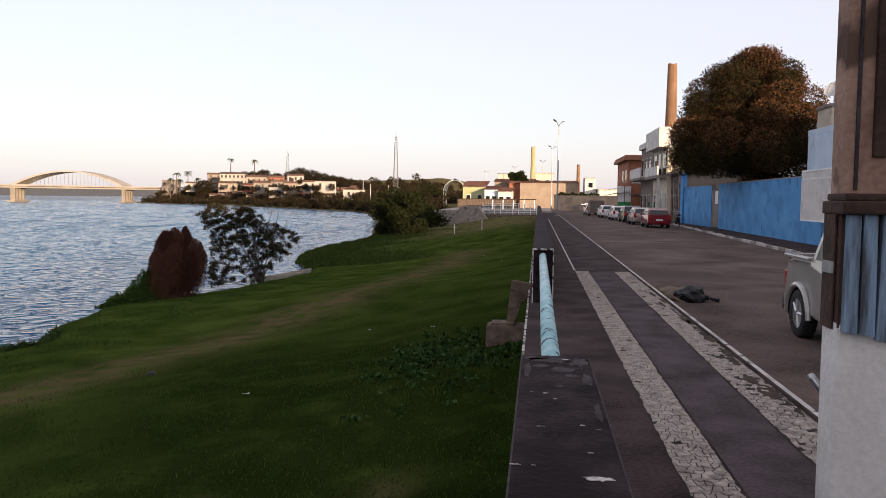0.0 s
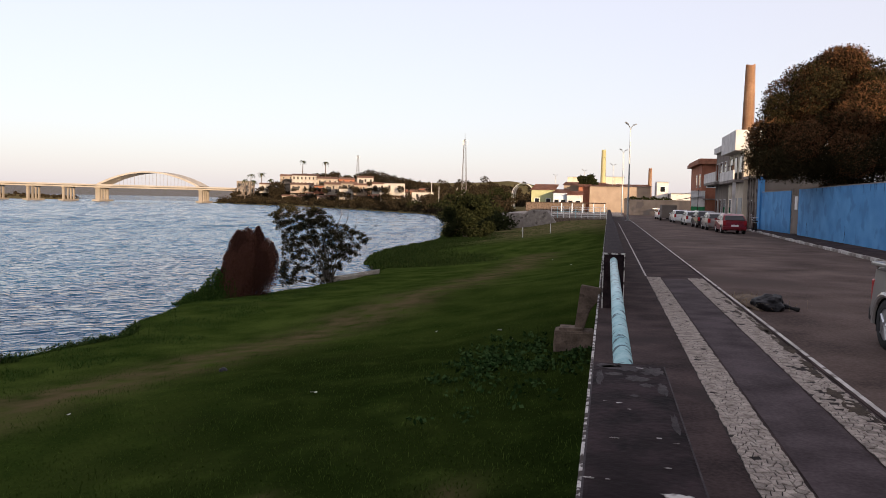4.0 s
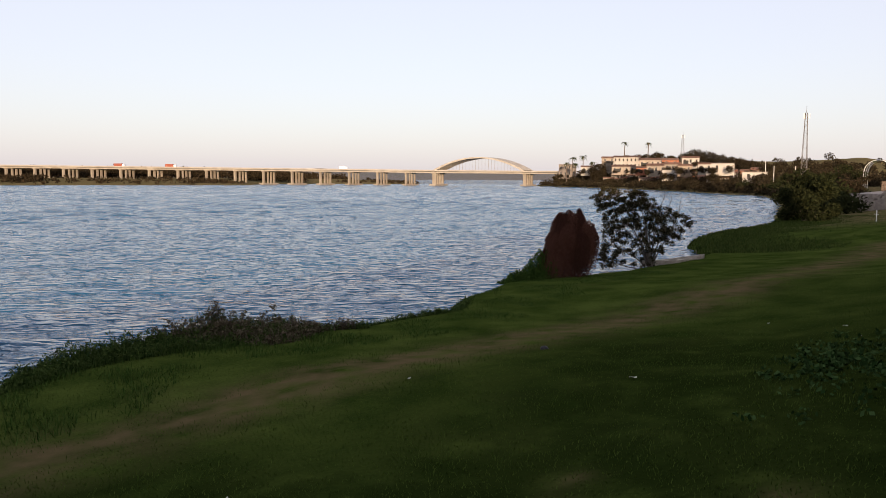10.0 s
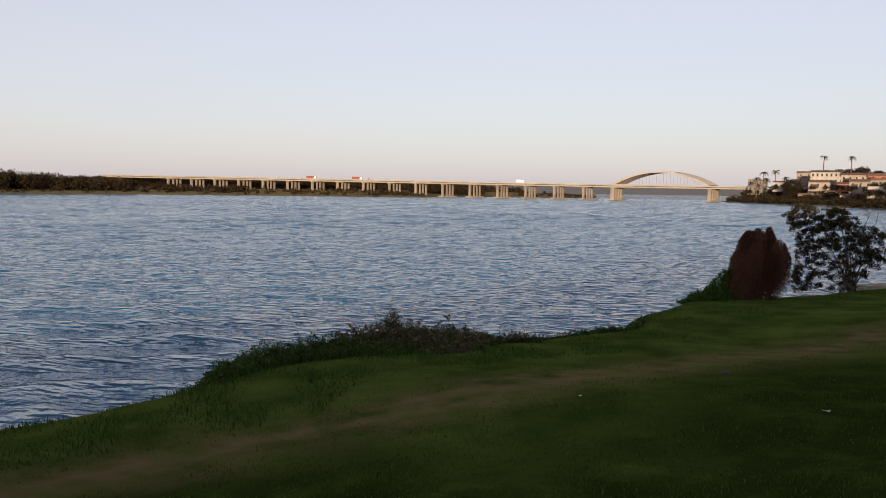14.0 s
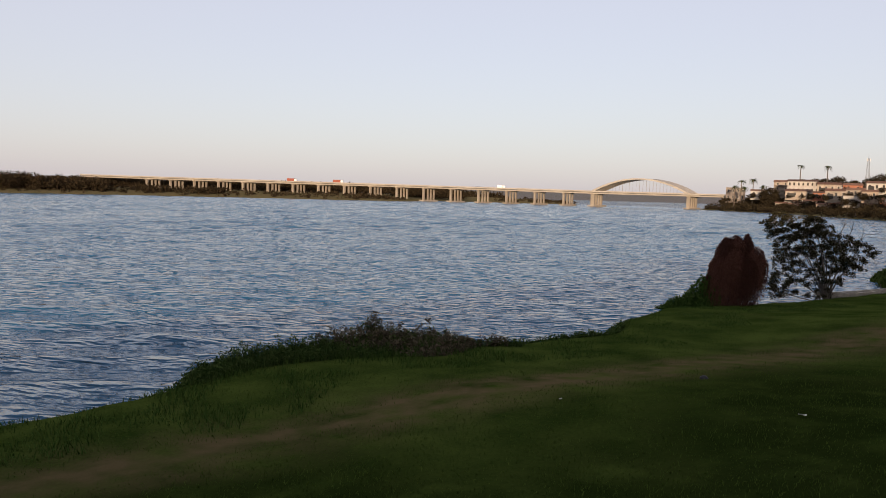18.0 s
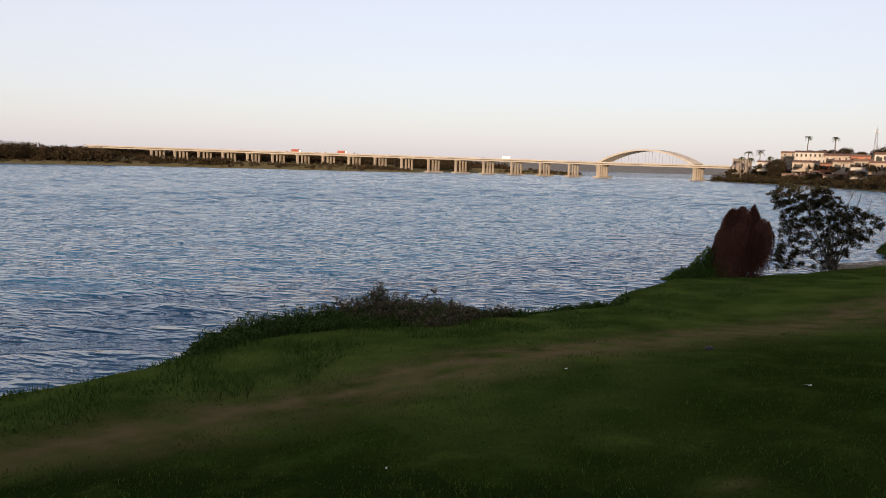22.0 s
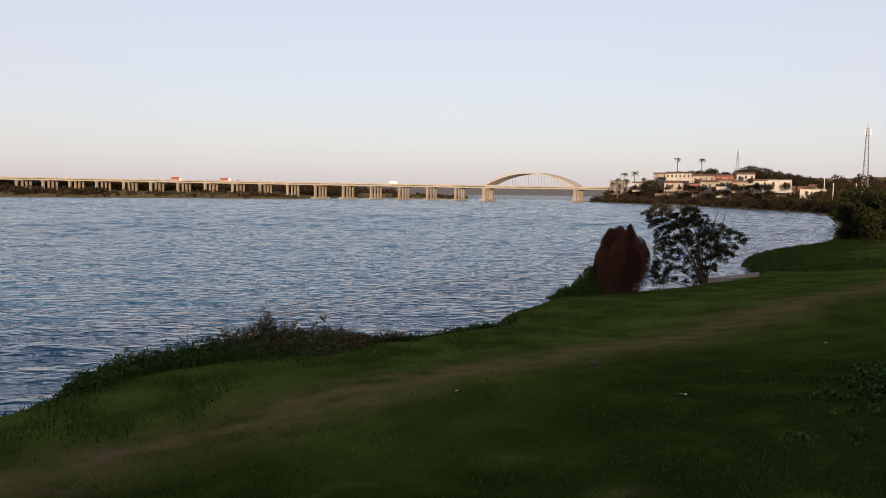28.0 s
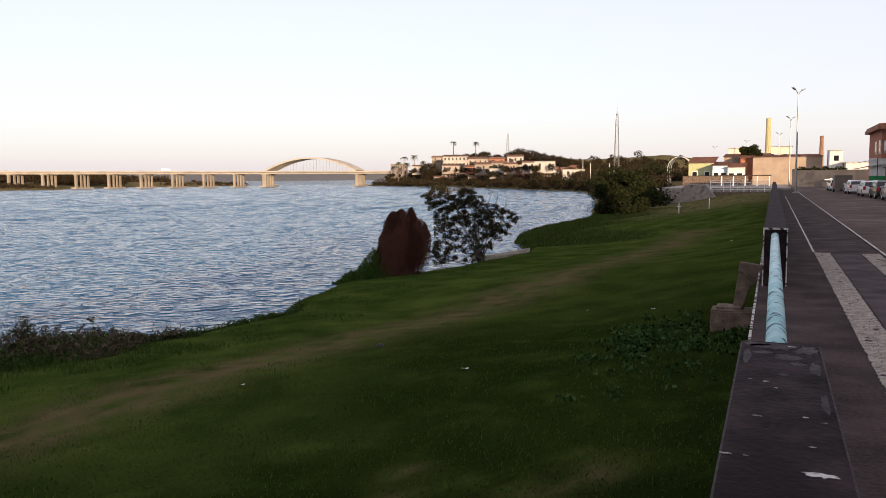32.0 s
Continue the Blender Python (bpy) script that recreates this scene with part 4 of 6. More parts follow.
def spread_tree():
    o, r, a = frame_at(-16.95, 46.1, -3.98)
    t = thing("riverside_tree", tuple(o), "small dark-leaved tree with an open leaning crown on the bank", "tree")
    rng = random.Random(31)
    P3 = lambda u, w, z: r * (u * 0.9) + a * w + Vector((0, 0, z * 1.07))  # noqa: E731
    bm, tips = bmesh.new(), []
    # outline of the crown, across and up: it leans over the water
    crown = np.array([(-3.3, 0.3), (-3.7, 1.0), (-3.0, 2.0), (-3.3, 3.5), (-4.1, 4.4), (-3.1, 5.1), (-1.5, 4.75), (-0.75, 4.95), (0.5, 4.0), (1.3, 3.8), (2.75, 3.2), (2.2, 2.4), (1.2, 1.7), (0.6, 1.1), (0.2, 0.55), (-1.6, 0.35)])
    limbs = []
    for u, w, z in ((-3.1, 0.1, 0.7), (-3.3, -0.5, 1.9), (-3.0, 0.5, 3.3), (-3.3, -0.2, 4.3), (-2.1, 0.4, 4.6), (-1.0, -0.5, 4.5), (-0.2, 0.6, 4.2), (0.6, -0.3, 3.6), (1.5, 0.2, 3.3), (2.1, -0.2, 2.9), (0.9, 0.3, 2.0), (-1.6, -0.7, 2.9), (-0.6, 0.8, 3.0)):
        pts, p = [], P3(0, 0, 0.0)
        for k in range(9):
            q = k / 8
            p = P3(u * (0.35 * q + 0.65 * q * q), w * q, z * (1.35 * q - 0.35 * q * q)) + Vector((rng.uniform(-1, 1), rng.uniform(-1, 1), rng.uniform(-1, 1))) * 0.07 * q
            pts.append(p)
        chain(bm, [tuple(v) for v in pts], [0.062 - 0.0062 * k for k in range(9)], 6)
        limbs += pts[2:]
    while len(tips) < 960:
        u, z, w = rng.uniform(-4.2, 2.8), rng.uniform(0.3, 5.1), rng.uniform(-1.3, 1.3)
        if not in_poly(np.array([(u, z)]), crown)[0] or rng.random() > 0.45 + 0.13 * z:
            continue
        end = P3(u, w, z)
        near = min(limbs, key=lambda v: (v - end).length + 0.5 * max(v.z - end.z, 0))
        mid = near.lerp(end, 0.55) + Vector((0, 0, 0.12)) + r * rng.uniform(-0.1, 0.1)
        chain(bm, [tuple(near), tuple(mid), tuple(end)], [0.015, 0.010, 0.005], 4)
        tips.append(end)
        tips.append(mid.lerp(end, 0.4))
    chain(bm, [tuple(P3(0.1, 0, -0.5)), tuple(P3(0.0, 0, 0.3))], [0.17, 0.12], 8)
    part("trunk", bm, M_TWIG, t, "grey branching trunk")
    for u, z, h in ((1.2, 3.6, 1.5), (1.75, 3.1, 1.5), (0.75, 3.9, 1.2)):
        bm = bmesh.new()
        b0, b1, b2 = P3(u - 0.5, 0, z - 0.6), P3(u, 0, z + h * 0.4), P3(u + 0.15, 0, z + h)
        chain(bm, [tuple(b0), tuple(b1), tuple(b2)], [0.025, 0.018, 0.006], 5)
        chain(bm, [tuple(b1), tuple(b1 + r * 0.25 + Vector((0, 0, 0.4)))], [0.012, 0.004], 5)
        chain(bm, [tuple(b1), tuple(b1 - r * 0.2 + Vector((0, 0, 0.35)))], [0.012, 0.004], 5)
        part("bare_twig", bm, M_TWIG, t, "bare grey twig")
    leaf_cloud("crown", [tuple(v) for v in tips], [(q, q, q * 0.6) for q in (rng.uniform(0.12, 0.27) for _ in tips)], 26000, 0.062, L_TREE, t, "", 32, droop=0.4, shell=0.1, slim=0.42)


spread_tree()


def bushy_tree(name, place, label, blobs, count, size, material, seed, trunk_h, stems=3, group=""):
    t = thing(name, place, label, "tree", group)
    rng = random.Random(seed)
    bm = bmesh.new()
    for k in range(stems):
        end = Vector(blobs[k % len(blobs)][:3])
        chain(bm, [(rng.uniform(-0.2, 0.2), rng.uniform(-0.2, 0.2), -0.3), (end.x * 0.25, end.y * 0.25, trunk_h), tuple(end)], [0.22, 0.15, 0.04], 7)
    part("trunk", bm, M_BARK, t)
    leaf_cloud("crown", [b[:3] for b in blobs], [b[3:] for b in blobs], count, size, material, t, "", seed)
    return t


def puffs(rng, n, rx, ry, z0, z1, r0, r1, taper=0.5):
    """Clumps filling a crown of the given size, smaller towards its edge and top."""
    out = []
    for _ in range(n):
        ang, q, h = rng.uniform(0, math.tau), math.sqrt(rng.random()), rng.random()
        k = math.sin(math.pi * (0.18 + 0.74 * h)) ** taper
        r = rng.uniform(r0, r1)
        out.append((math.cos(ang) * rx * q * k, math.sin(ang) * ry * q * k, z0 + (z1 - z0) * h, r, r, r * 0.8))
    return out


rng = random.Random(40)
gz_at = lambda x, y_: float(land([(x, y_)])[0][0])  # noqa: E731
bushy_tree("riverside_tree", (-18.3, 101.5, gz_at(-18.3, 101.5) - 0.1), "dense dark green tree with low branches on the bank",
           puffs(rng, 42, 3.5, 3.2, 0.6, 5.6, 0.7, 1.2), 14000, 0.17, L_GREEN, 41, 1.4)
for k, (x, y_, s) in enumerate(((-21, 122, 3.0), (-24, 140, 3.6), (-30, 160, 4.0), (-22, 168, 3.2), (-36, 185, 4.5), (-27, 200, 4.2))):
    bushy_tree("shrub", (x, y_, gz_at(x, y_) - 0.1), "dark green shrub on the river bank", puffs(rng, 16, s, s, 0.4, s * 1.35, s * 0.25, s * 0.42), 2600, 0.16 + 0.02 * s, L_GREEN if k % 3 else L_WOOD, 50 + k, 0.8, 2, "shrubs behind the lawn")

# boat drawn up at the bank
boat = thing("canoe", (-16.75, 50.0, WATER + 0.16), "long weathered wooden canoe moored at the bank", "boat", turn=-15)
bm = bmesh.new()
rows_ = []
for i in range(13):
    u = i / 12 * 2 - 1
    w = 0.44 * (1 - abs(u) ** 2.6) + 0.015
    sh = 0.16 * u * u
    rows_.append([bm.verts.new((x * w, u * 3.5, z + sh)) for x, z in ((-1, 0.36), (-0.86, 0.12), (-0.4, 0.0), (0.4, 0.0), (0.86, 0.12), (1, 0.36))])
for p_, q_ in zip(rows_, rows_[1:]):
    for k in range(5):
        bm.faces.new((p_[k], p_[k + 1], q_[k + 1], q_[k]))
bmesh.ops.solidify(bm, geom=bm.faces[:], thickness=0.035)
part("hull", bm, M_BOAT, boat, smooth=False)
for yy in (-2.0, -0.6, 0.8, 2.1):
    part("thwart", boxes((-0.38, yy - 0.1, 0.26, 0.38, yy + 0.1, 0.30)), M_BOAT, boat)
for x, y_, h in ((-16.4, 53.2, 1.1), (-16.9, 53.5, 0.8)):
    stake = thing("mooring_stake", (x, y_, gz_at(x, y_)), "thin dark wooden mooring stake at the waterline", "stake", "stakes by the canoe")
    part("pole", tube(bmesh.new(), (0, 0, -0.3), (0.04, 0.02, h), 0.035, 0.028, 7), M_BARK, stake)
for x, y_, h in ((-17.7, 45.6, 0.5), (-18.4, 42.0, 0.45)):
    stake = thing("mooring_stake", (x, y_, gz_at(x, y_)), "short dark stake standing at the waterline", "stake", "stakes by the canoe")
    part("pole", tube(bmesh.new(), (0, 0, -0.3), (0.03, 0.0, h), 0.035, 0.03, 7), M_BARK, stake)

# grass, reeds and weeds
g = np.random.default_rng(77)


def scatter(n, x0, x1, y0, y1, keep):
    p = np.column_stack([g.uniform(x0, x1, n), g.uniform(y0, y1, n)])
    z, d = land(p)
    k = keep(p, d)
    return np.column_stack([p, z])[k], d[k]


ft, d_ = scatter(180000, -21, -0.2, 0.5, 40, lambda p, d: (d > 0.4) & (g.random(len(p)) < np.clip(10 / np.hypot(p[:, 0], p[:, 1]), 0.15, 1) ** 1.5) & (seg_dist(p, WORN) + 0.35 * ripple(p, 3.0) > 0.35 + 0.5 * g.random(len(p))))
tagged(blades("lawn_grass", ft, g.uniform(0.025, 0.06, len(ft)) * (1 + 0.6 * ripple(ft[:, :2], 1.2)), 1.3, 0.006, L_LAWN, 78), "short dark green lawn grass", "grass", kind="stuff")
ft, d_ = scatter(120000, -24, -13, -2, 112, lambda p, d: (d > -0.15) & (d < 0.9 + 0.5 * ripple(p, 4)) & (g.random(len(p)) < np.clip(30 / np.hypot(p[:, 0], p[:, 1]), 0.2, 1)))
tagged(blades("bank_grass", ft, g.uniform(0.03, 0.09, len(ft)) * (1 + 0.5 * ripple(ft[:, :2], 1.7)), 0.9, 0.010, L_SHORE, 79), "rough taller grass along the water's edge", "grass", kind="stuff")
ft, d_ = scatter(60000, -21.5, -11, -2, 42, lambda p, d: (d > 0.5) & (d < 4.6 + ripple(p, 3)) & (ripple(p, 1.4) + 0.6 * g.random(len(p)) > 0.25))
tagged(blades("tufted_grass", ft, np.interp(ft[:, 1], [17, 20], [1.0, 0.5]) * g.uniform(0.06, 0.19, len(ft)) * (1 + 0.5 * ripple(ft[:, :2], 1.0)) * (1 + 0.7 * np.exp(-((ft[:, 1] - 14) / 4) ** 2) * np.clip(2.5 - 0.6 * d_, 0, 1)), 1.1, 0.010, L_SHORE, 84), "uneven green tufts on the bank above the reeds", "grass", kind="stuff")
ft, d_ = scatter(75000, -24, -8, 56, 112, lambda p, d: (d > -0.1) & (g.random(len(p)) < np.clip(1.25 - d / (7.5 + 2.5 * ripple(p, 6)), 0.03, 1)))
tagged(blades("rank_grass", ft, g.uniform(0.10, 0.36, len(ft)) * (1 + 0.6 * ripple(ft[:, :2], 2.2)) * np.clip(1.2 - d_ / 12, 0.35, 1), 0.9, 0.03, L_RANK, 80), "rank green growth on the low spit", "grass", kind="stuff")


def reed_height(p):
    return np.interp(p[:, 1], [8.2, 9.0, 9.8, 10.6, 11.5, 12.6, 13.6, 14.6, 15.6, 16.4, 17.2, 18.2, 18.9, 19.8, 20.2, 20.6, 22, 24.2, 24.8, 26, 28], [0.04, 0.14, 0.32, 0.48, 0.60, 0.62, 0.66, 0.80, 1.02, 1.06, 0.90, 0.58, 0.28, 0.17, 0.36, 0.15, 0.1, 0.22, 0.12, 0.1, 0.05])


ft, d_ = scatter(60000, -22.5, -17, 8.2, 28, lambda p, d: (d > -0.5) & (d < 0.5 + 2.3 * reed_height(p)))
hh = reed_height(ft[:, :2]) * g.uniform(0.3, 1.0, len(ft)) * (1 + 0.35 * ripple(ft[:, :2], 0.9)) * np.clip(1.25 - 0.42 * d_, 0.12, 1.1)
hh = hh * np.where(g.random(len(ft)) < 0.06, 1.5, 1.0)
dry_ = ft[:, 1] + 1.2 * ripple(ft[:, :2], 1.5) - 0.9 * d_ > 13.4
dry_ &= (ft[:, 1] < 20.0) & (g.random(len(ft)) < 0.5)
tagged(blades("reeds", ft[~dry_], hh[~dry_], 0.75, 0.012, L_REED, 81), "bank of dark green reeds and weeds at the water's edge", "reeds", kind="stuff")
tagged(blades("dry_reeds", ft[dry_], hh[dry_], 0.85, 0.011, L_REEDB, 85), "clump of dry brownish reeds at the water's edge", "reeds", kind="stuff")
k_ = g.random(len(ft)) < 0.10
leaf_cloud("green_reed_leaves", (ft[k_ & ~dry_] + np.column_stack([np.zeros(((k_ & ~dry_).sum(), 2)), hh[k_ & ~dry_] * 0.85])).tolist(), np.full(((k_ & ~dry_).sum(), 3), 0.16), 20000, 0.055, L_REED, None, "narrow green leaves among the reeds", 86, shell=0.1, slim=0.3)
tagged(bpy.data.objects["green_reed_leaves"], category="reeds", kind="stuff")
k_ &= dry_
leaf_cloud("reed_leaves", (ft[k_] + np.column_stack([np.zeros((k_.sum(), 2)), hh[k_] * 0.85])).tolist(), np.full((k_.sum(), 3), 0.16), 18000, 0.055, L_REEDB, None, "narrow leaves among the reeds", 82, shell=0.1, slim=0.3)
tagged(bpy.data.objects["reed_leaves"], category="reeds", kind="stuff")
# broad-leaved weeds by the bench
wp = np.column_stack([g.normal(-1.55, 0.85, 150), g.normal(15.2, 1.9, 150)])
wp = wp[(wp[:, 0] < -0.25) & (wp[:, 0] > -3) & ~((wp[:, 0] > -1.25) & (wp[:, 1] > 15.3))]
wz, _ = land(wp)
leaf_cloud("weeds", np.column_stack([wp, wz + 0.05 + 0.10 * g.random(len(wp))]).tolist(), np.tile([0.24, 0.24, 0.09], (len(wp), 1)), 1700, 0.046, leaf_mat("weed_leaves", (0.010, 0.026, 0.007), (0.044, 0.078, 0.027)), None, "low broad-leaved weeds beside the wall", 83, shell=0.2, slim=0.6)
tagged(bpy.data.objects["weeds"], category="weeds", kind="stuff")

# ---- the street ----


def wheel(parent, x, y_, r, w=0.2):
    bm = bmesh.new()
    n = 24
    prof = [(-w / 2, r * 0.62), (-w / 2, r * 0.94), (-w * 0.38, r), (w * 0.38, r), (w / 2, r * 0.94), (w / 2, r * 0.62)]
    rings = [[bm.verts.new((a, b * math.cos(k * math.tau / n), b * math.sin(k * math.tau / n))) for k in range(n)] for a, b in prof]
    for p_, q_ in zip(rings, rings[1:]):
        for k in range(n):
            bm.faces.new((p_[k], p_[(k + 1) % n], q_[(k + 1) % n], q_[k]))
    ob = part("wheel", bm, M_TYRE, parent, smooth=True)
    ob.location = (x, y_, r)
    bm = bmesh.new()
    tube(bm, (-w * 0.42, 0, 0), (w * 0.42, 0, 0), r * 0.14, r * 0.14, 12)
    for k in range(5):
        a = k * math.tau / 5
        p0, p1 = Vector((0, math.cos(a), math.sin(a))) * r * 0.1, Vector((0, math.cos(a), math.sin(a))) * r * 0.62
        for s in (-0.4, 0.4):
            tube(bm, p0 + Vector((s * w, 0, 0)), p1 + Vector((s * w, 0, 0)), r * 0.09, r * 0.07, 6)
    for s in (-0.4, 0.4):
        tube(bm, (s * w - 0.01, 0, 0), (s * w + 0.01, 0, 0), r * 0.64, r * 0.64, 24)
    part("rim", bm, M_ALLOY, ob, "alloy rim")
    return ob


def car(place, turn, label, body_mat, length=4.1, width=1.68, height=1.5, style="hatch", group="cars parked along the street"):
    """A car that faces +y before it is turned."""
    t = thing("car", place, label, "car", group, turn)
    h, L, w = height, length / 2, width / 2
    if style == "pickup":
        side = [(-L, 0.55), (-L, 1.12), (-L + 0.05, 1.17), (-1.6, 1.17), (-1.35, h - 0.06), (-1.15, h), (0.75, h), (1.55, 1.18), (L - 0.25, 1.05), (L, 0.8), (L, 0.35), (-L, 0.35)]
        glass_y = [(-1.38, 1.2), (-1.22, h - 0.16), (0.70, h - 0.1), (1.3, 1.2)]
    else:
        back = -L + (0.0 if style == "hatch" else 0.05)
        side = [(back, 0.45), (back, 0.82), (back + 0.07, 0.94), (back + 0.46, h - 0.12), (back + 0.85, h), (0.15, h), (0.5, h - 0.06), (1.2, 0.95), (L - 0.3, 0.82), (L, 0.6), (L, 0.25), (back, 0.25)]
        glass_y = [(back + 0.32, 0.96), (back + 0.62, h - 0.17), (0.40, h - 0.15), (1.0, 0.97)]
    bm = bmesh.new()
    cols = []
    for x, inset in ((-w, 1.0), (-w * 0.93, 0.0), (w * 0.93, 0.0), (w, 1.0)):
        col = []
        for y_, z in side:
            tum = 0.2 * max(0, (z - 0.9) / (h - 0.9))
            xx = x * (1 - tum)
            yy = y_ * (1 - 0.012 * inset)
            zz = z - 0.02 * inset if z > 0.4 else z
            col.append(bm.verts.new((xx, yy, zz)))
        cols.append(col)
    n = len(side)
    for p_, q_ in zip(cols, cols[1:]):
        for k in range(n):
            bm.faces.new((p_[k], q_[k], q_[(k + 1) % n], p_[(k + 1) % n]))
    bm.faces.new(cols[0])
    bm.faces.new(cols[-1][::-1])
    bmesh.ops.recalc_face_normals(bm, faces=bm.faces)
    bmesh.ops.bevel(bm, geom=[e_ for e_ in bm.edges if e_.calc_face_angle(0) > 0.5], offset=0.05, segments=3, affect="EDGES")
    part("body", bm, body_mat, t)
    for s in (-1, 1):
        bm = bmesh.new()
        vs = [bm.verts.new((s * (w * (1 - 0.2 * max(0, (z - 0.9) / (h - 0.9))) + 0.004), y_, z)) for y_, z in glass_y]
        bm.faces.new(vs if s > 0 else vs[::-1])
        bmesh.ops.solidify(bm, geom=bm.faces[:], thickness=0.012)
        part("side_window", bm, M_GLASS, t)
        mr = part("mirror", boxes((s * (w - 0.02), 0.75, 0.93, s * (w + 0.17), 0.87, 1.07), bevel=0.03), body_mat, t)
        for yw in (-L + 0.78, L - 0.82):
            wheel(t, s * (w - 0.08), yw, 0.36 if style == "pickup" else 0.30)
            # Flat dark half-disc stands for the shaded gap around the wheel.
            arch = bmesh.new()
            r_ = 0.45 if style == "pickup" else 0.37
            vs = [arch.verts.new((s * (w + 0.006), yw + r_ * math.cos(k * math.pi / 14), 0.30 + r_ * math.sin(k * math.pi / 14))) for k in range(15)]
            arch.faces.new(vs)
            bmesh.ops.solidify(arch, geom=arch.faces[:], thickness=0.02)
            part("wheel_arch", arch, M_TRIM, t)
        if style == "pickup":
            for yw in (-L + 0.78, L - 0.82):
                part("fender_flare", chain(bmesh.new(), [(s * (w + 0.01), yw + 0.49 * math.cos(k * math.pi / 12), 0.32 + 0.47 * math.sin(k * math.pi / 12)) for k in range(13)], [0.045] * 13, 8), body_mat, t)
        part("tail_lamp", boxes((s * w * 0.72, -L - 0.02, 0.62, s * w * 0.97, -L + 0.1, 0.95), bevel=0.02), M_LAMP, t, "red tail lamp")
        part("headlamp", boxes((s * w * 0.62, L - 0.14, 0.56, s * w * 0.95, L + 0.01, 0.74), bevel=0.02), M_GLASS, t)
        part("door_handle", boxes((s * (w - 0.01), -0.15, 0.82, s * (w + 0.025), 0.02, 0.85), bevel=0.006), M_TRIM if style != "pickup" else M_ALLOY, t)
    if style != "pickup":
        bk = side[0][0]
        bm = bmesh.new()
        vs = [bm.verts.new(v) for v in ((-w * 0.84, bk + 0.09, 0.97), (w * 0.84, bk + 0.09, 0.97), (w * 0.72, bk + 0.43, h - 0.14), (-w * 0.72, bk + 0.43, h - 0.14))]
        bm.faces.new(vs)
        bmesh.ops.translate(bm, verts=bm.verts[:], vec=(0, -0.02, 0.01))
        bmesh.ops.solidify(bm, geom=bm.faces[:], thickness=0.015)
        part("rear_window", bm, M_GLASS, t)
        part("number_plate", boxes((-0.25, bk - 0.022, 0.52, 0.25, bk, 0.65)), M_WHITEM, t)
    else:
        part("bed_rail", boxes((-w, -L + 0.02, 1.16, -w + 0.10, -1.55, 1.22), (w - 0.10, -L + 0.02, 1.16, w, -1.55, 1.22), (-w, -L, 1.16, w, -L + 0.08, 1.22), bevel=0.02), body_mat, t)
        part("bed_floor", boxes((-w + 0.11, -L + 0.1, 1.172, w - 0.11, -1.6, 1.18)), M_TRIM, t, "dark liner of the load bed")
        part("side_step", boxes((-w - 0.04, -0.5, 0.32, -w + 0.1, 1.3, 0.40), (w - 0.1, -0.5, 0.32, w + 0.04, 1.3, 0.40), bevel=0.02), M_ALLOY, t)
        part("mud_flap", boxes((-w + 0.02, -L + 0.3, 0.2, -w + 0.25, -L + 0.33, 0.5), (w - 0.25, -L + 0.3, 0.2, w - 0.02, -L + 0.33, 0.5)), M_TRIM, t)
    bl = -L if style == "pickup" else side[0][0]
    part("rear_bumper", boxes((-w * 0.98, bl - 0.07, 0.32, w * 0.98, bl + 0.08, 0.52), bevel=0.03), M_TRIM if style == "pickup" else body_mat, t)
    part("front_bumper", boxes((-w * 0.97, L - 0.1, 0.28, w * 0.97, L + 0.05, 0.5), bevel=0.04), body_mat, t)
    bm = bmesh.new()
    y0, y1 = (0.92, 1.53) if style == "pickup" else (0.57, 1.13)
    vs = [bm.verts.new(v) for v in ((-w * 0.72, y0, h - 0.05), (w * 0.72, y0, h - 0.05), (w * 0.84, y1, 1.0 if style != "pickup" else 1.16), (-w * 0.84, y1, 1.0 if style != "pickup" else 1.16))]
    bm.faces.new(vs[::-1])
    bmesh.ops.translate(bm, verts=bm.verts[:], vec=(0, 0.035, 0.02))
    bmesh.ops.solidify(bm, geom=bm.faces[:], thickness=0.015)
    part("windscreen", bm, M_GLASS, t)
    return t


car((4.85, 10.3, -0.12), 180, "silver pickup truck with an open load bed parked by the kerb", M_SILVER, 5.3, 1.9, 1.86, "pickup")
car((8.85, 60.9, -0.12), 1, "red hatchback parked by the footway", M_RED, 4.0, 1.66, 1.43)
car((8.6, 67.6, -0.12), 1, "silver hatchback parked by the footway", M_SILVER, 4.0, 1.66, 1.43)
car((8.5, 74.2, -0.12), 2, "black compact car parked by the footway", M_BCAR, 4.2, 1.7, 1.52)
car((8.2, 81.5, -0.12), 2, "white compact car parked by the footway", M_WCAR, 4.1, 1.68, 1.43)
car((7.9, 92.0, -0.12), 3, "white hatchback parked facing along the street", M_WCAR, 4.1, 1.68, 1.43)
car((7.2, 109.5, -0.12), 3, "white hatchback parked near the end of the street", M_WCAR, 4.0, 1.66, 1.43)
car((9.6, 86.5, -0.12), 1, "white hatchback half on the footway", M_WCAR, 4.1, 1.68, 1.44)
trailer = thing("box_trailer", (7.3, 100.8, -0.12), "dark covered box trailer parked at the kerb", "trailer")
part("box", boxes((-0.9, -1.6, 0.35, 0.9, 1.6, 1.95), bevel=0.06), M_GREYW, trailer)
for s in (-1, 1):
    wheel(trailer, s * 0.86, 0.1, 0.3)

# blue wall and what stands behind it


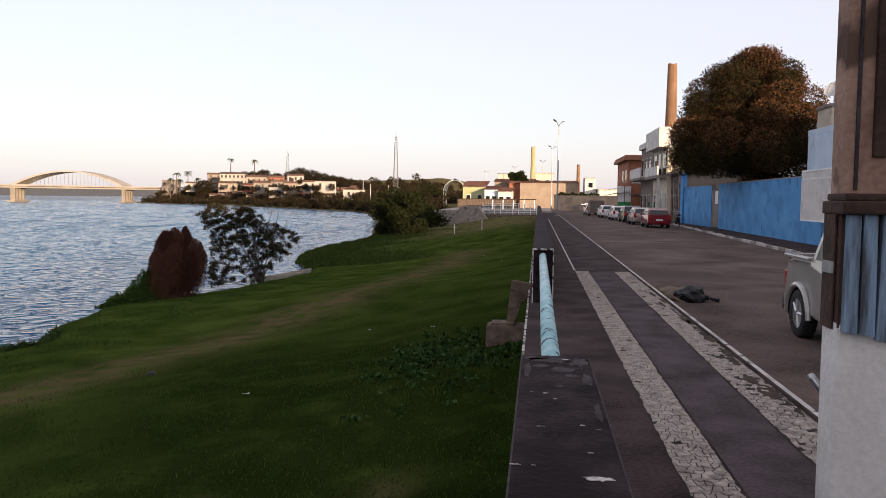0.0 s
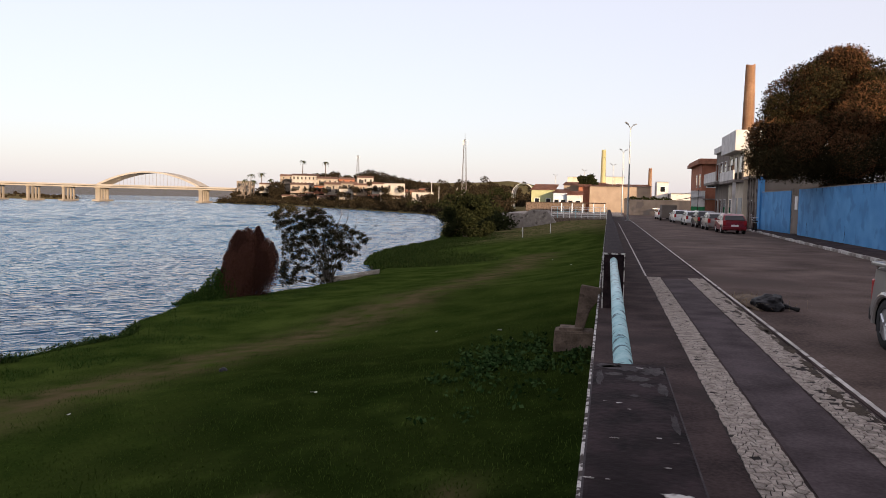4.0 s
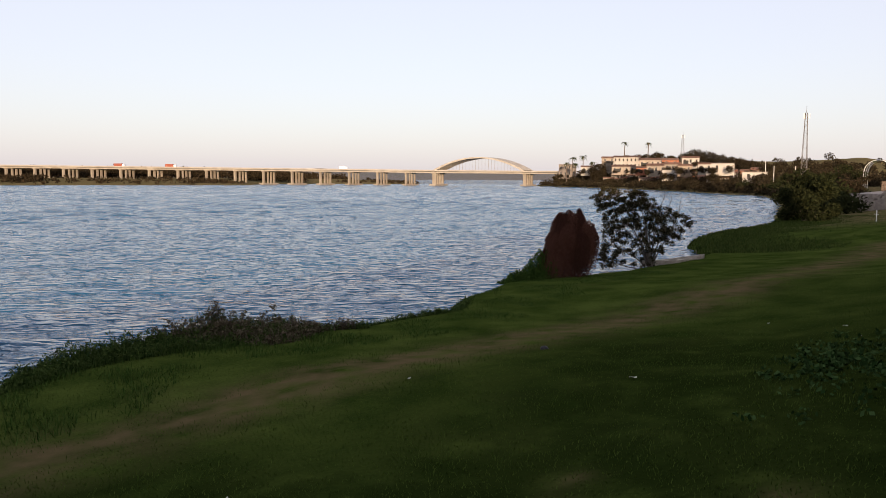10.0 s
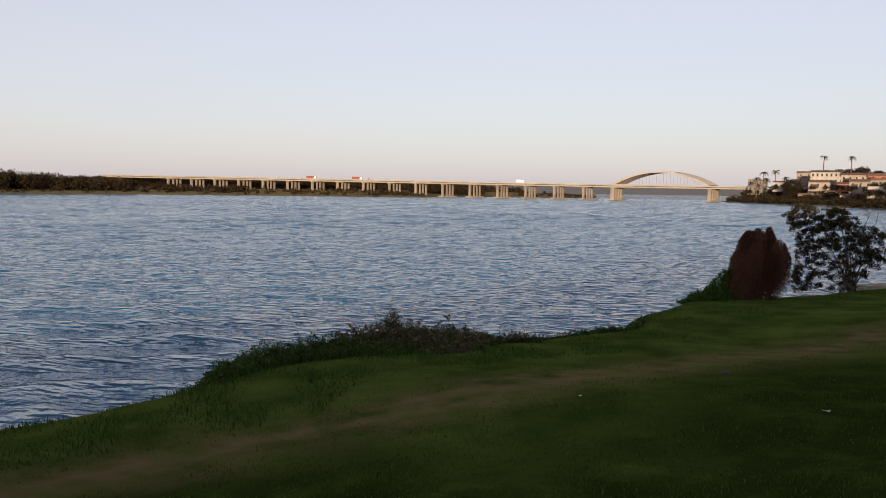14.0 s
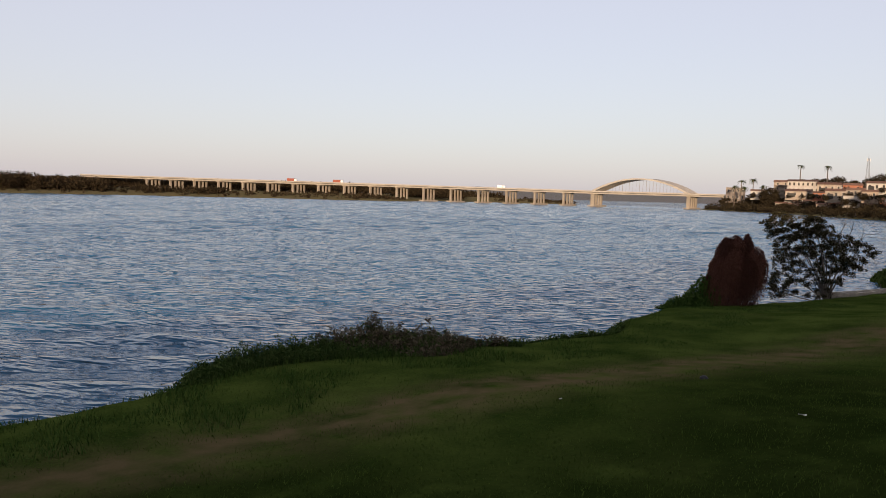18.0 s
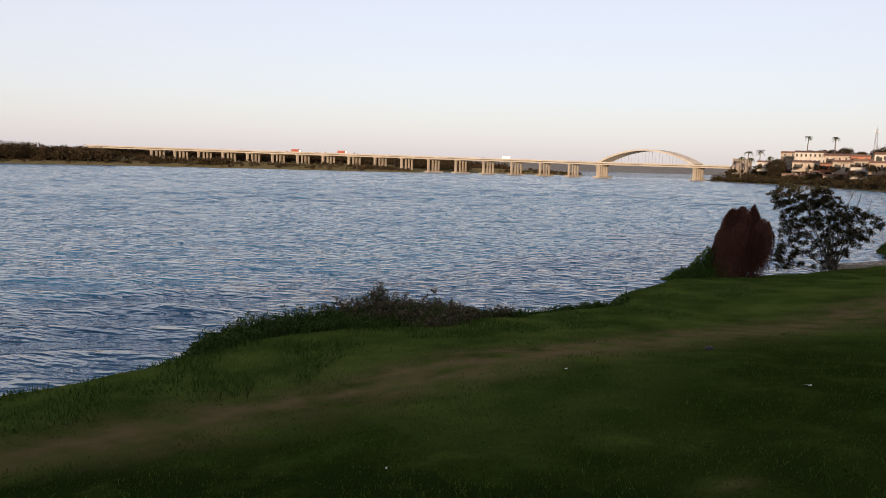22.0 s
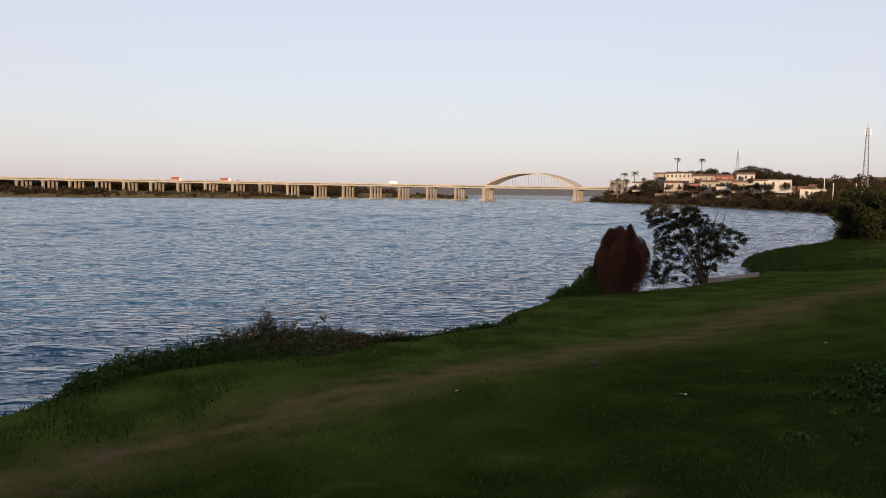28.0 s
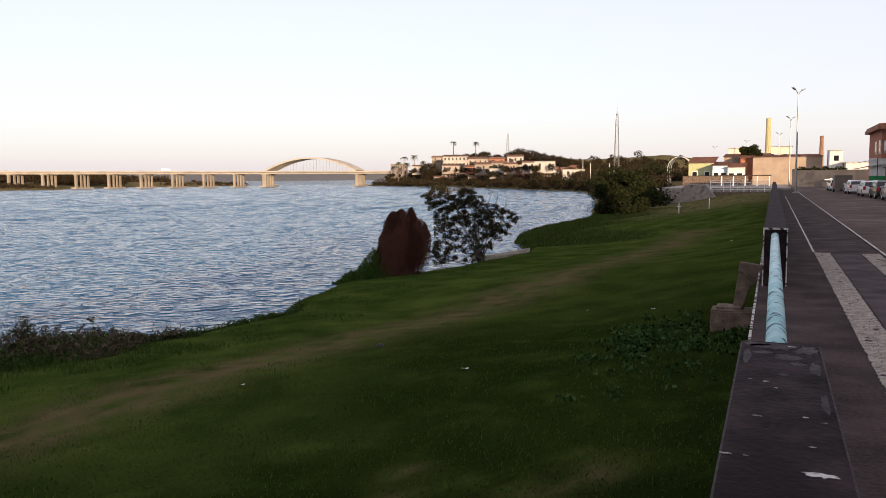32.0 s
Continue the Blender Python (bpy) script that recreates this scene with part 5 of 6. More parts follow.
def wall_run(name, x0, y0, x1, y1, h, thick, material, label):
    ln = math.hypot(x1 - x0, y1 - y0)
    ob = link_mesh(name, boxes((0, 0, -0.05, thick, ln, h), bevel=0.012), material, label=label)
    ob.matrix_basis = pose(x0, y0, 0.02, 0, 0, math.degrees(math.atan2(-(x1 - x0), y1 - y0)))
    part("coping", boxes((-0.02, 0, h, thick + 0.02, ln, h + 0.05), bevel=0.012), M_CONC2, ob, "stained cement coping")
    return tagged(ob, category="wall", kind="structure")


wall_run("wall_blue", 11.9, 20, 12.45, 56.2, 3.05, 0.18, M_BLUE, "bright blue painted street wall with stains")
wall_run("wall_blue_beyond", 12.45, 58.5, 12.1, 68.6, 3.0, 0.18, M_BLUE, "lower stretch of bright blue painted wall")
rng = random.Random(17)
wall_b = bpy.data.objects["wall_blue"]
for k in range(46):
    y_, w_, dz = rng.uniform(0.5, 35.5), rng.uniform(0.02, 0.14), rng.uniform(0.08, 0.6)
    bm = bmesh.new()
    f = bm.faces.new([bm.verts.new((-0.001, y_ + u, z)) for u, z in ((0, 3.04), (w_, 3.04), (w_ * 0.8, 3.04 - dz * 0.6), (w_ * 0.45, 3.04 - dz), (w_ * 0.15, 3.04 - dz * 0.5))])
    ext = bmesh.ops.extrude_face_region(bm, geom=[f])
    bmesh.ops.translate(bm, verts=[v for v in ext["geom"] if isinstance(v, bmesh.types.BMVert)], vec=(-0.003, 0, 0))
    bmesh.ops.recalc_face_normals(bm, faces=bm.faces)
    part("stain", bm, M_DRIP, wall_b, "dark run of damp below the coping")
for y_ in (7.5, 15.2, 24.8, 33.6):
    pts = [(-0.004, y_ + rng.uniform(-0.12, 0.12), 0.1 + 0.28 * k) for k in range(int(rng.uniform(3, 8)))]
    part("crack", chain(bmesh.new(), pts, [0.012] * len(pts), 5), M_DARK, wall_b, "dark crack in the plaster")
gate = thing("metal_gate", (12.5, 56.35, 0.02), "dull grey-green metal gate in the blue wall", "gate")
part("leaf", boxes((0.02, 0, 0.05, 0.07, 2.05, 2.7), bevel=0.01), M_GREYW, gate)
part("notice", boxes((-0.01, 0.3, 1.7, 0.02, 1.1, 2.6)), M_WHITEM, gate, "plain white notice board")
part("gate_post", boxes((0.0, 1.95, 0, 0.2, 2.12, 3.1)), M_CONC2, gate)
pil = thing("gate_pier", (12.0, 68.0, 0.02), "blue painted stepped pier at the end of the wall", "pier")
part("shaft", boxes((0, -0.6, 0, 0.35, 0.55, 4.1), bevel=0.02), M_BLUE, pil)
part("cap", boxes((0.02, -0.35, 4.1, 0.33, 0.3, 4.35), bevel=0.02), M_BLUE, pil)

grille = thing("white_grille", (11.3, 31.2, 1.1), "white painted steel grille standing out from the wall", "grille")
part("top_rail", boxes((0, 0, 2.1, 0.05, 4.3, 2.16)), M_WHITEM, grille)
part("bottom_rail", boxes((0, 0, 0, 0.05, 4.3, 0.06)), M_WHITEM, grille)
part("middle_rail", boxes((0.005, 0, 1.75, 0.045, 4.3, 1.79)), M_WHITEM, grille)
for k in range(36):
    part("bar", boxes((0.012, 0.02 + k * 0.122, 0.06, 0.038, 0.05 + k * 0.122, 2.1)), M_WHITEM, grille)
part("panel", boxes((0.1, 0, 0.05, 0.13, 4.3, 2.1)), M_WHITE, grille)

side = thing("pale_house", (14.3, 40.5, 0.12), "pale blue-white rendered house behind the wall", "house", "houses behind the blue wall")
part("wall", boxes((0, 0, 0, 9, 3.6, 5.3), bevel=0.02), M_LBLUE, side)
part("parapet", boxes((-0.01, -0.01, 5.3, 9, 3.61, 5.6), bevel=0.02), M_LBLUE, side)
wd = part("window", boxes((0.9, -0.05, 3.2, 2.1, 0.02, 4.5)), M_WHITEM, side)
part("pane", boxes((1.0, -0.065, 3.3, 2.0, -0.045, 4.4)), M_GLASS, wd)
house2 = thing("cream_house", (16.1, 46.0, 0.02), "tall cream house behind the mango tree", "house", "houses behind the blue wall")
part("wall", boxes((0, 0, 0, 6, 2.2, 7.2)), M_CREAM, house2)
part("roof", boxes((-0.1, -0.1, 7.2, 6.1, 2.3, 7.4), bevel=0.03), M_CONC2, house2)
dish = thing("satellite_dish", (16.35, 46.4, 7.41), "white mesh satellite dish on a short mast", "dish")
part("mast", tube(bmesh.new(), (0, 0, 0), (0, 0, 0.75), 0.05, 0.04, 8), M_GREYM, dish)
bm = bmesh.new()
rings = []
for i in range(6):
    r_ = 0.55 * i / 5
    rings.append([bm.verts.new((r_ * math.cos(k * math.tau / 20), r_ * math.sin(k * math.tau / 20), 0.32 * r_ * r_)) for k in range(20)] if i else [bm.verts.new((0, 0, 0))])
for k in range(20):
    bm.faces.new((rings[0][0], rings[1][k], rings[1][(k + 1) % 20]))
for p_, q_ in zip(rings[1:], rings[2:]):
    for k in range(20):
        bm.faces.new((p_[k], q_[k], q_[(k + 1) % 20], p_[(k + 1) % 20]))
bmesh.ops.solidify(bm, geom=bm.faces[:], thickness=0.02)
bm.transform(pose(0, 0, 0.8, 55, 0, -50))
part("reflector", bm, M_WHITEM, dish)
bm = bmesh.new()
c_ = pose(0, 0, 0.8, 55, 0, -50)
for k in range(3):
    a_ = k * math.tau / 3
    tube(bm, c_ @ Vector((0.52 * math.cos(a_), 0.52 * math.sin(a_), 0.1)), c_ @ Vector((0, 0, 0.55)), 0.012, 0.012, 5)
part("feed_arms", bm, M_GREYM, dish)

# mango tree
rng = random.Random(60)
mp_ = []
for _ in range(130):
    ang_, q_, h_ = rng.uniform(0, math.tau), rng.random() ** 0.4, rng.random() ** 1.5
    k_, r_ = math.sqrt(1 - h_ ** 1.9), rng.uniform(0.8, 1.35)
    mp_.append((math.cos(ang_) * 4.35 * q_ * k_, math.sin(ang_) * 4.2 * q_ * k_, 4.5 + 6.3 * h_, r_, r_, r_ * 0.8))
mp_ += [(-4.3, -1.0, 4.5, 1.0, 1.0, 0.9), (-4.5, 0.3, 5.2, 1.0, 1.0, 0.9), (-4.0, -2.0, 4.6, 1.1, 1.1, 0.9), (-4.2, 1.0, 4.4, 1.1, 1.1, 0.9), (-3.4, -2.6, 4.4, 1.1, 1.1, 0.9), (3.9, -1.5, 4.6, 1.1, 1.1, 0.9), (4.2, 0.0, 5.4, 1.0, 1.0, 0.9), (5.0, -0.8, 4.7, 1.0, 1.0, 0.9), (5.4, 0.2, 5.2, 0.9, 0.9, 0.8), (4.9, -1.6, 5.6, 0.8, 0.8, 0.7), (5.3, -0.6, 4.0, 0.9, 0.9, 0.8)]
mp_ = [(b[0] - 0.55, *b[1:]) for b in mp_] + [(x * 0.6 - 0.7, y_ * 0.9, 10.4 + rng.uniform(0, 0.5), 0.9, 0.9, 0.8) for x, y_ in ((0, 0), (1.2, 0.6), (-0.9, 0.5), (0.4, -1.2))]
mp_ += [(-3.6 + 1.05 * k - 0.4, rng.uniform(-2.4, -0.6), 3.95 + 0.25 * rng.random(), 1.0, 1.0, 0.75) for k in range(8)]
mp_ += [(-4.6, -0.6, 6.4, 1.1, 1.1, 0.9), (-4.3, 0.2, 7.3, 1.1, 1.1, 0.9), (-3.7, -0.4, 8.2, 1.0, 1.0, 0.9)]
mp_ += [(-0.5 + 0.8 * k, rng.uniform(-1.6, 0.8), 3.1 + 0.3 * rng.random(), 1.0, 1.0, 0.8) for k in range(7)]
mango = bushy_tree("mango_tree", (14.2, 52.5, 0.0), "large dense mango tree with reddish-brown leaf tips", mp_, 160000, 0.074, L_MANGO, 61, 4.4, 6)
# Paler red leaves, mostly high up, paint the sunlit crown along with new growth.
lit_clumps = [b for b in mp_ if rng.random() < (0.62 if b[2] > 5.6 else 0.2)]
leaf_cloud("young_leaves", [b[:3] for b in lit_clumps], [(b[3] * 1.04, b[4] * 1.04, b[5] * 1.06) for b in lit_clumps], 105000, 0.072, L_LIT_FLUSH, mango, "reddish-brown new leaves coloured as sunlit, mostly high in the crown", 62, shell=0.85)

# houses of the street


def window(parent, x, y_, z, w, h, material=M_WHITEM):
    f = part("window", boxes((x - 0.04, y_ - w / 2, z, x + 0.02, y_ + w / 2, z + h), bevel=0.008), material, parent)
    part("pane", boxes((x - 0.052, y_ - w / 2 + 0.07, z + 0.07, x - 0.036, y_ - 0.03, z + h - 0.07), (x - 0.052, y_ + 0.03, z + 0.07, x - 0.036, y_ + w / 2 - 0.07, z + h - 0.07)), M_GLASS, f)
    part("sill", boxes((x - 0.12, y_ - w / 2 - 0.06, z - 0.06, x, y_ + w / 2 + 0.06, z), bevel=0.01), M_CONC2, f)


annexe = thing("street_house", (12.05, 68.7, 0.02), "low grey-white rendered house with doors onto the footway", "house", "houses of the street")
part("wall", boxes((0, 0, 0, 8, 4.2, 4.2), bevel=0.02), M_GREYW, annexe)
part("roof_slab", boxes((-0.6, -0.05, 4.2, 8, 4.22, 4.42), bevel=0.02), M_CONC2, annexe)
for y_ in (0.5, 2.9):
    d_ob = part("door", boxes((-0.05, y_, 0, 0.02, y_ + 0.95, 2.2), bevel=0.01), M_RUST, annexe, "dark wooden door")
    part("door_handle", boxes((-0.09, y_ + 0.8, 1.0, -0.05, y_ + 0.84, 1.12)), M_ALLOY, d_ob)
for y_ in (2.15,):
    window(annexe, 0, y_, 1.1, 0.9, 1.3)
for y_ in (0.2, 1.62, 2.72, 4.05):
    part("pilaster", boxes((-0.12, y_ - 0.12, 0, 0, y_ + 0.12, 4.2), bevel=0.01), M_CONC2, annexe)

hA = thing("street_house", (11.6, 73.0, 0.02), "two-storey white house with a balcony and heavy parapet box", "house", "houses of the street")
part("wall", boxes((0, 0, 0, 9, 8.8, 6.9), bevel=0.02), M_CREAM, hA)
part("parapet_box", boxes((-0.85, -0.1, 6.75, 9.0, 8.6, 8.55), bevel=0.03), M_WHITE, hA, "heavy white parapet box")
bal = part("balcony", boxes((-0.9, 0.1, 3.95, 0, 8.7, 4.2), bevel=0.02), M_CONC2, hA)
part("balcony_front", boxes((-0.9, 0.1, 4.2, -0.78, 5.4, 5.05), (-0.9, 5.6, 4.2, -0.78, 8.7, 5.05), bevel=0.015), M_WHITE, bal)
for k in range(16):
    part("baluster", boxes((-0.86, 0.2 + k * 0.1, 5.05, -0.83, 0.225 + k * 0.1, 5.45)), M_RUST, bal)
part("balcony_rail", boxes((-0.88, 0.1, 5.45, -0.81, 5.4, 5.5)), M_RUST, bal)
for y_, w in ((1.6, 1.6), (4.4, 1.2), (7.0, 1.4)):
    window(hA, 0, y_, 4.3, w, 2.1, M_RUST)
for y_ in (1.5, 4.5):
    part("garage_door", boxes((-0.04, y_ - 1.0, 0, 0.02, y_ + 1.0, 2.6), bevel=0.01), M_GREYM, hA)
window(hA, 0, 7.2, 1.1, 1.2, 1.4)
part("column", boxes((-0.88, 0.15, 0, -0.62, 0.4, 3.95), bevel=0.01), M_WHITE, hA)
part("water_tank", tube(bmesh.new(), (3, 6.5, 8.55), (3, 6.5, 9.3), 0.55, 0.6, 16), M_LBLUE, hA)

hB = thing("street_house", (11.6, 82.0, 0.02), "narrow two-storey house with a long white balcony", "house", "houses of the street")
part("wall", boxes((0, 0, 0, 9, 9.4, 7.5), bevel=0.02), M_GREYW, hB)
bal = part("balcony", boxes((-1.3, 0.1, 4.0, 0, 9.2, 4.25), bevel=0.02), M_CONC2, hB)
part("balcony_front", boxes((-1.3, 0.1, 4.25, -1.16, 9.2, 5.25), bevel=0.015), M_WHITE, bal)
part("parapet", boxes((-0.3, 0.0, 7.5, 9, 9.4, 8.1), bevel=0.02), M_WHITE, hB)
for y_ in (2.0, 5.0, 7.8):
    window(hB, 0, y_, 4.5, 1.3, 1.9)
    window(hB, 0, y_, 1.0, 1.2, 1.5)
part("aerial", tube(bmesh.new(), (0.5, 1.0, 8.1), (0.5, 1.0, 9.2), 0.03, 0.02, 6), M_RUST, hB)

hC = thing("brick_house", (10.5, 95.0, 0.02), "two-storey orange brick house with a dark tiled roof", "house", "houses of the street")
part("wall", boxes((0, 0, 0, 9, 12, 6.6), bevel=0.02), M_BRICK, hC)
part("roof", boxes((-0.5, -0.5, 6.6, 9.5, 12.5, 7.0), (-0.35, -0.3, 7.0, 9.3, 12.3, 7.25), bevel=0.04), M_TILE, hC)
bm = bmesh.new()
for z0, y0, y1 in ((3.55, -2.6, 5.5), (2.95, -2.9, 5.5)):
    vs = [bm.verts.new(v) for v in ((-2.4, y0, z0 - 0.5), (0.05, y0, z0), (0.05, y1, z0), (-2.4, y1, z0 - 0.5))]
    bm.faces.new(vs)
bmesh.ops.solidify(bm, geom=bm.faces[:], thickness=0.08)
part("awning", bm, M_CONC2, hC)
for y_ in (1.5, 5.0):
    window(hC, 0, y_, 4.0, 1.3, 1.5)
wf = part("window", boxes((0.5, -0.05, 3.9, 1.9, 0.02, 5.1), bevel=0.01), M_WHITEM, hC)
part("pane", boxes((0.6, -0.06, 4.0, 1.8, -0.048, 5.0)), M_GLASS, wf)
hC2 = thing("low_annexe", (10.7, 91.6, 0.02), "low brick annexe beside the brick house", "house", "houses of the street")
part("wall", boxes((0, 0, 0, 8, 3.2, 2.5), bevel=0.01), M_BRICK, hC2)
part("roof", boxes((-0.3, -0.2, 2.5, 8, 3.3, 2.62)), M_CONC2, hC2)
sign = thing("shop_sign", (9.9, 92.5, 0.02), "green and white upright shop banner on a post", "sign")
part("post", tube(bmesh.new(), (0, 0, 0), (0, 0, 3.6), 0.05, 0.05, 8), M_RUST, sign)
part("white_panel", boxes((-0.75, -0.03, 1.7, 0.75, 0.03, 3.5)), M_WHITEM, sign)
part("green_panel", boxes((-0.75, -0.035, 0.5, 0.75, 0.035, 1.7)), mat("green_sign", (0.03, 0.22, 0.08), (0.05, 0.3, 0.12), 3), sign)

bikes = thing("motorcycle", (10.9, 63.0, 0.02), "dark motorcycle parked on the footway by the wall", "motorcycle")
for yw in (-0.62, 0.62):
    bm = bmesh.new()
    for k in range(24):
        a0, a1 = k * math.tau / 24, (k + 1) * math.tau / 24
        tube(bm, (0, yw + 0.28 * math.cos(a0), 0.3 + 0.28 * math.sin(a0)), (0, yw + 0.28 * math.cos(a1), 0.3 + 0.28 * math.sin(a1)), 0.045, 0.045, 6, False)
    part("wheel", bm, M_TYRE, bikes)
part("engine", boxes((-0.14, -0.25, 0.25, 0.14, 0.25, 0.6), bevel=0.05), M_RUST, bikes)
part("tank", boxes((-0.13, 0.0, 0.65, 0.13, 0.5, 0.9), bevel=0.06), M_BCAR, bikes)
part("saddle", boxes((-0.12, -0.7, 0.68, 0.12, 0.0, 0.8), bevel=0.04), M_TRIM, bikes)
bm = bmesh.new()
tube(bm, (0, 0.62, 0.3), (0, 0.4, 1.0), 0.03, 0.03, 6)
tube(bm, (-0.33, 0.36, 1.02), (0.33, 0.36, 1.02), 0.018, 0.018, 6)
part("fork", bm, M_ALLOY, bikes)


def chimney(place, h, r0, r1, material, label, rim=True):
    t = thing("chimney", place, label, "chimney")
    bm = bmesh.new()
    n, prev = 18, None
    for i in range(11):
        r = r0 + (r1 - r0) * i / 10
        ring = [bm.verts.new((r * math.cos(k * math.tau / n), r * math.sin(k * math.tau / n), h * i / 10 + (0.18 * noise.noise(Vector((k * 3.1, 2, 5))) if i == 10 else 0))) for k in range(n)]
        if prev:
            for k in range(n):
                bm.faces.new((prev[k], prev[(k + 1) % n], ring[(k + 1) % n], ring[k]))
        prev = ring
    bmesh.ops.solidify(bm, geom=bm.faces[:], thickness=0.3)
    part("shaft", bm, material, t, smooth=False)
    if rim:
        for z in (h * 0.82, h * 0.86):
            r = r0 + (r1 - r0) * z / h + 0.03
            part("band", tube(bmesh.new(), (0, 0, z), (0, 0, z + 0.12), r, r, 18), material, t)
    return t


chimney((17.5, 108.6, 0), 20.2, 1.0, 0.60, M_CHIMNEY, "tall old round brick chimney with a broken rim")
chimney((-1.5, 200, 0), 15.2, 0.75, 0.52, M_CHIMY, "yellow painted factory chimney", False)
chimney((9.4, 190, 0), 10.3, 0.55, 0.38, M_CHIMNEY, "small brick chimney behind the sheds", False)


def street_lamp(x, y_, h=10.9, turn=0, z=0.0):
    t = thing("street_lamp", (x, y_, z), "tall grey steel street lamp with two arms", "lamp", "street lamps along the river", turn)
    part("pole", tube(bmesh.new(), (0, 0, 0), (0, 0, h - 0.6), 0.11, 0.06, 12), M_GREYM, t)
    part("base_plate", boxes((-0.22, -0.22, 0, 0.22, 0.22, 0.05), bevel=0.01), M_GREYM, t)
    for s in (-1, 1):
        bm = bmesh.new()
        chain(bm, [(0, 0, h - 0.7), (s * 0.35, 0, h - 0.4), (s * 0.75, 0, h - 0.22)], [0.045, 0.04, 0.035], 7)
        arm = part("arm", bm, M_GREYM, t)
        bm = boxes((-0.32, -0.12, -0.05, 0.32, 0.12, 0.06), bevel=0.04)
        bm.transform(pose(s * 0.98, 0, h - 0.14, 0, -s * 16, 0))
        part("lantern", bm, M_GREYM, arm)


for x, y_ in ((2.15, 90), (2.2, 133), (0.85, 182), (-6.6, 216), (-17, 256)):
    street_lamp(x, y_, turn=62)

# far end of the street
quay = link_mesh("quay", boxes((-17, 126, -4.2, 2.45, 172, -0.02), bevel=0.02), M_CONC2, label="concrete embankment at the end of the lawn")
tagged(quay, category="quay", kind="structure")
plaza = link_mesh("road_end", boxes((-16.5, 150, -0.6, 40, 330, -0.1)), M_ROAD, label="paved yard at the end of the street")
tagged(plaza, category="road", kind="structure")
bm = bmesh.new()
f = bm.faces.new([bm.verts.new(v) for v in ((-17.0, 120, -3.4), (-6.0, 120, -3.4), (-9.2, 120, 0.62), (-11.8, 120, 0.6))])
ext = bmesh.ops.extrude_face_region(bm, geom=[f])
bmesh.ops.translate(bm, verts=[v for v in ext["geom"] if isinstance(v, bmesh.types.BMVert)], vec=(0, 6, 0))
bmesh.ops.recalc_face_normals(bm, faces=bm.faces)
ramp = thing("concrete_ramp", (0, 0, 0), "sloping grey concrete ramp at the end of the lawn", "ramp")
part("mass", bm, M_CONC2, ramp)
fence = thing("railing", (-8.6, 122, -1.4), "white and blue pipe railing above the lawn's end", "railing")
part("footing", boxes((-0.4, -0.2, -0.4, 8.5, 0.5, 0.9)), M_BENCH, fence)
for k in range(10):
    part("post", tube(bmesh.new(), (k * 0.93, 0, 0.9), (k * 0.93, 0, 2.6), 0.045, 0.045, 6), M_PIPE if k % 3 == 1 else M_WHITEM, fence)
for z in (1.2, 1.55, 1.9, 2.25, 2.6):
    part("rail", tube(bmesh.new(), (0, 0, z), (8.4, 0, z), 0.035, 0.035, 6), M_WHITEM if z != 1.9 else M_PIPE, fence)
canopy = thing("canopy", (-9.0, 150, -0.1), "low dark flat canopy on pale blue posts above the quay", "canopy")
part("roof_slab", boxes((0, 0, 1.85, 8.6, 3.0, 2.05), bevel=0.02), M_RUST, canopy)
for k in range(5):
    part("post", boxes((0.2 + k * 2.0, 0.1, 0, 0.4 + k * 2.0, 0.3, 1.85)), M_LBLUE, canopy)
for x, y_ in ((-8.95, 84), (-6.2, 87)):
    t = thing("goal_post", (x, y_, gz_at(x, y_) - 0.05), "thin white painted goal post on the grass", "post", "goal posts on the lawn")
    part("pole", tube(bmesh.new(), (0, 0, -0.2), (0, 0, 1.15), 0.038, 0.038, 8), M_WHITEM, t)
    if x < -8:
        part("stub", tube(bmesh.new(), (-0.18, 0, 0.75), (0.18, 0, 0.75), 0.025, 0.025, 6), M_WHITEM, t)

wall_run("wall_end", 2.9, 141, 14, 131, 2.55, 0.25, M_GREYW, "long grey rendered wall closing the street")
sgn = thing("road_sign", (7.9, 135.6, 0.0), "small white arrow sign on the grey wall", "sign")
part("arrow", boxes((-0.6, -0.06, 1.05, 0.4, 0, 1.2), (0.1, -0.06, 0.95, 0.5, 0, 1.3)), M_WHITEM, sgn)
part("bracket", boxes((-0.1, -0.05, 0, 0.0, 0.25, 1.05)), M_RUST, sgn)


def hall(name, x0, x1, y0, depth, h, material, label, roof=M_TILE, wins=0, floors=1, roof_h=0.3, z=-0.1, group="buildings at the end of the street"):
    t = thing(name, ((x0 + x1) / 2, y0, z), label, "building", group)
    w = (x1 - x0) / 2
    part("wall", boxes((-w, 0, 0, w, depth, h - z)), material, t)
    bm = bmesh.new()
    rh = h - z
    vs = [bm.verts.new(v) for v in ((-w - 0.3, -0.4, rh), (w + 0.3, -0.4, rh), (w + 0.3, depth, rh + roof_h * 3), (-w - 0.3, depth, rh + roof_h * 3))]
    bm.faces.new(vs)
    bmesh.ops.solidify(bm, geom=bm.faces[:], thickness=0.22)
    part("roof", bm, roof, t)
    for fl in range(floors):
        for k in range(wins):
            x = -w + (k + 0.5) * 2 * w / wins
            z0 = (rh / floors) * fl + rh / floors * 0.35
            wf = part("window", boxes((x - 0.55, -0.05, z0, x + 0.55, 0.02, z0 + 1.25)), M_WHITEM, t)
            part("pane", boxes((x - 0.45, -0.065, z0 + 0.1, x + 0.45, -0.045, z0 + 1.15)), M_GLASS, wf)
    return t


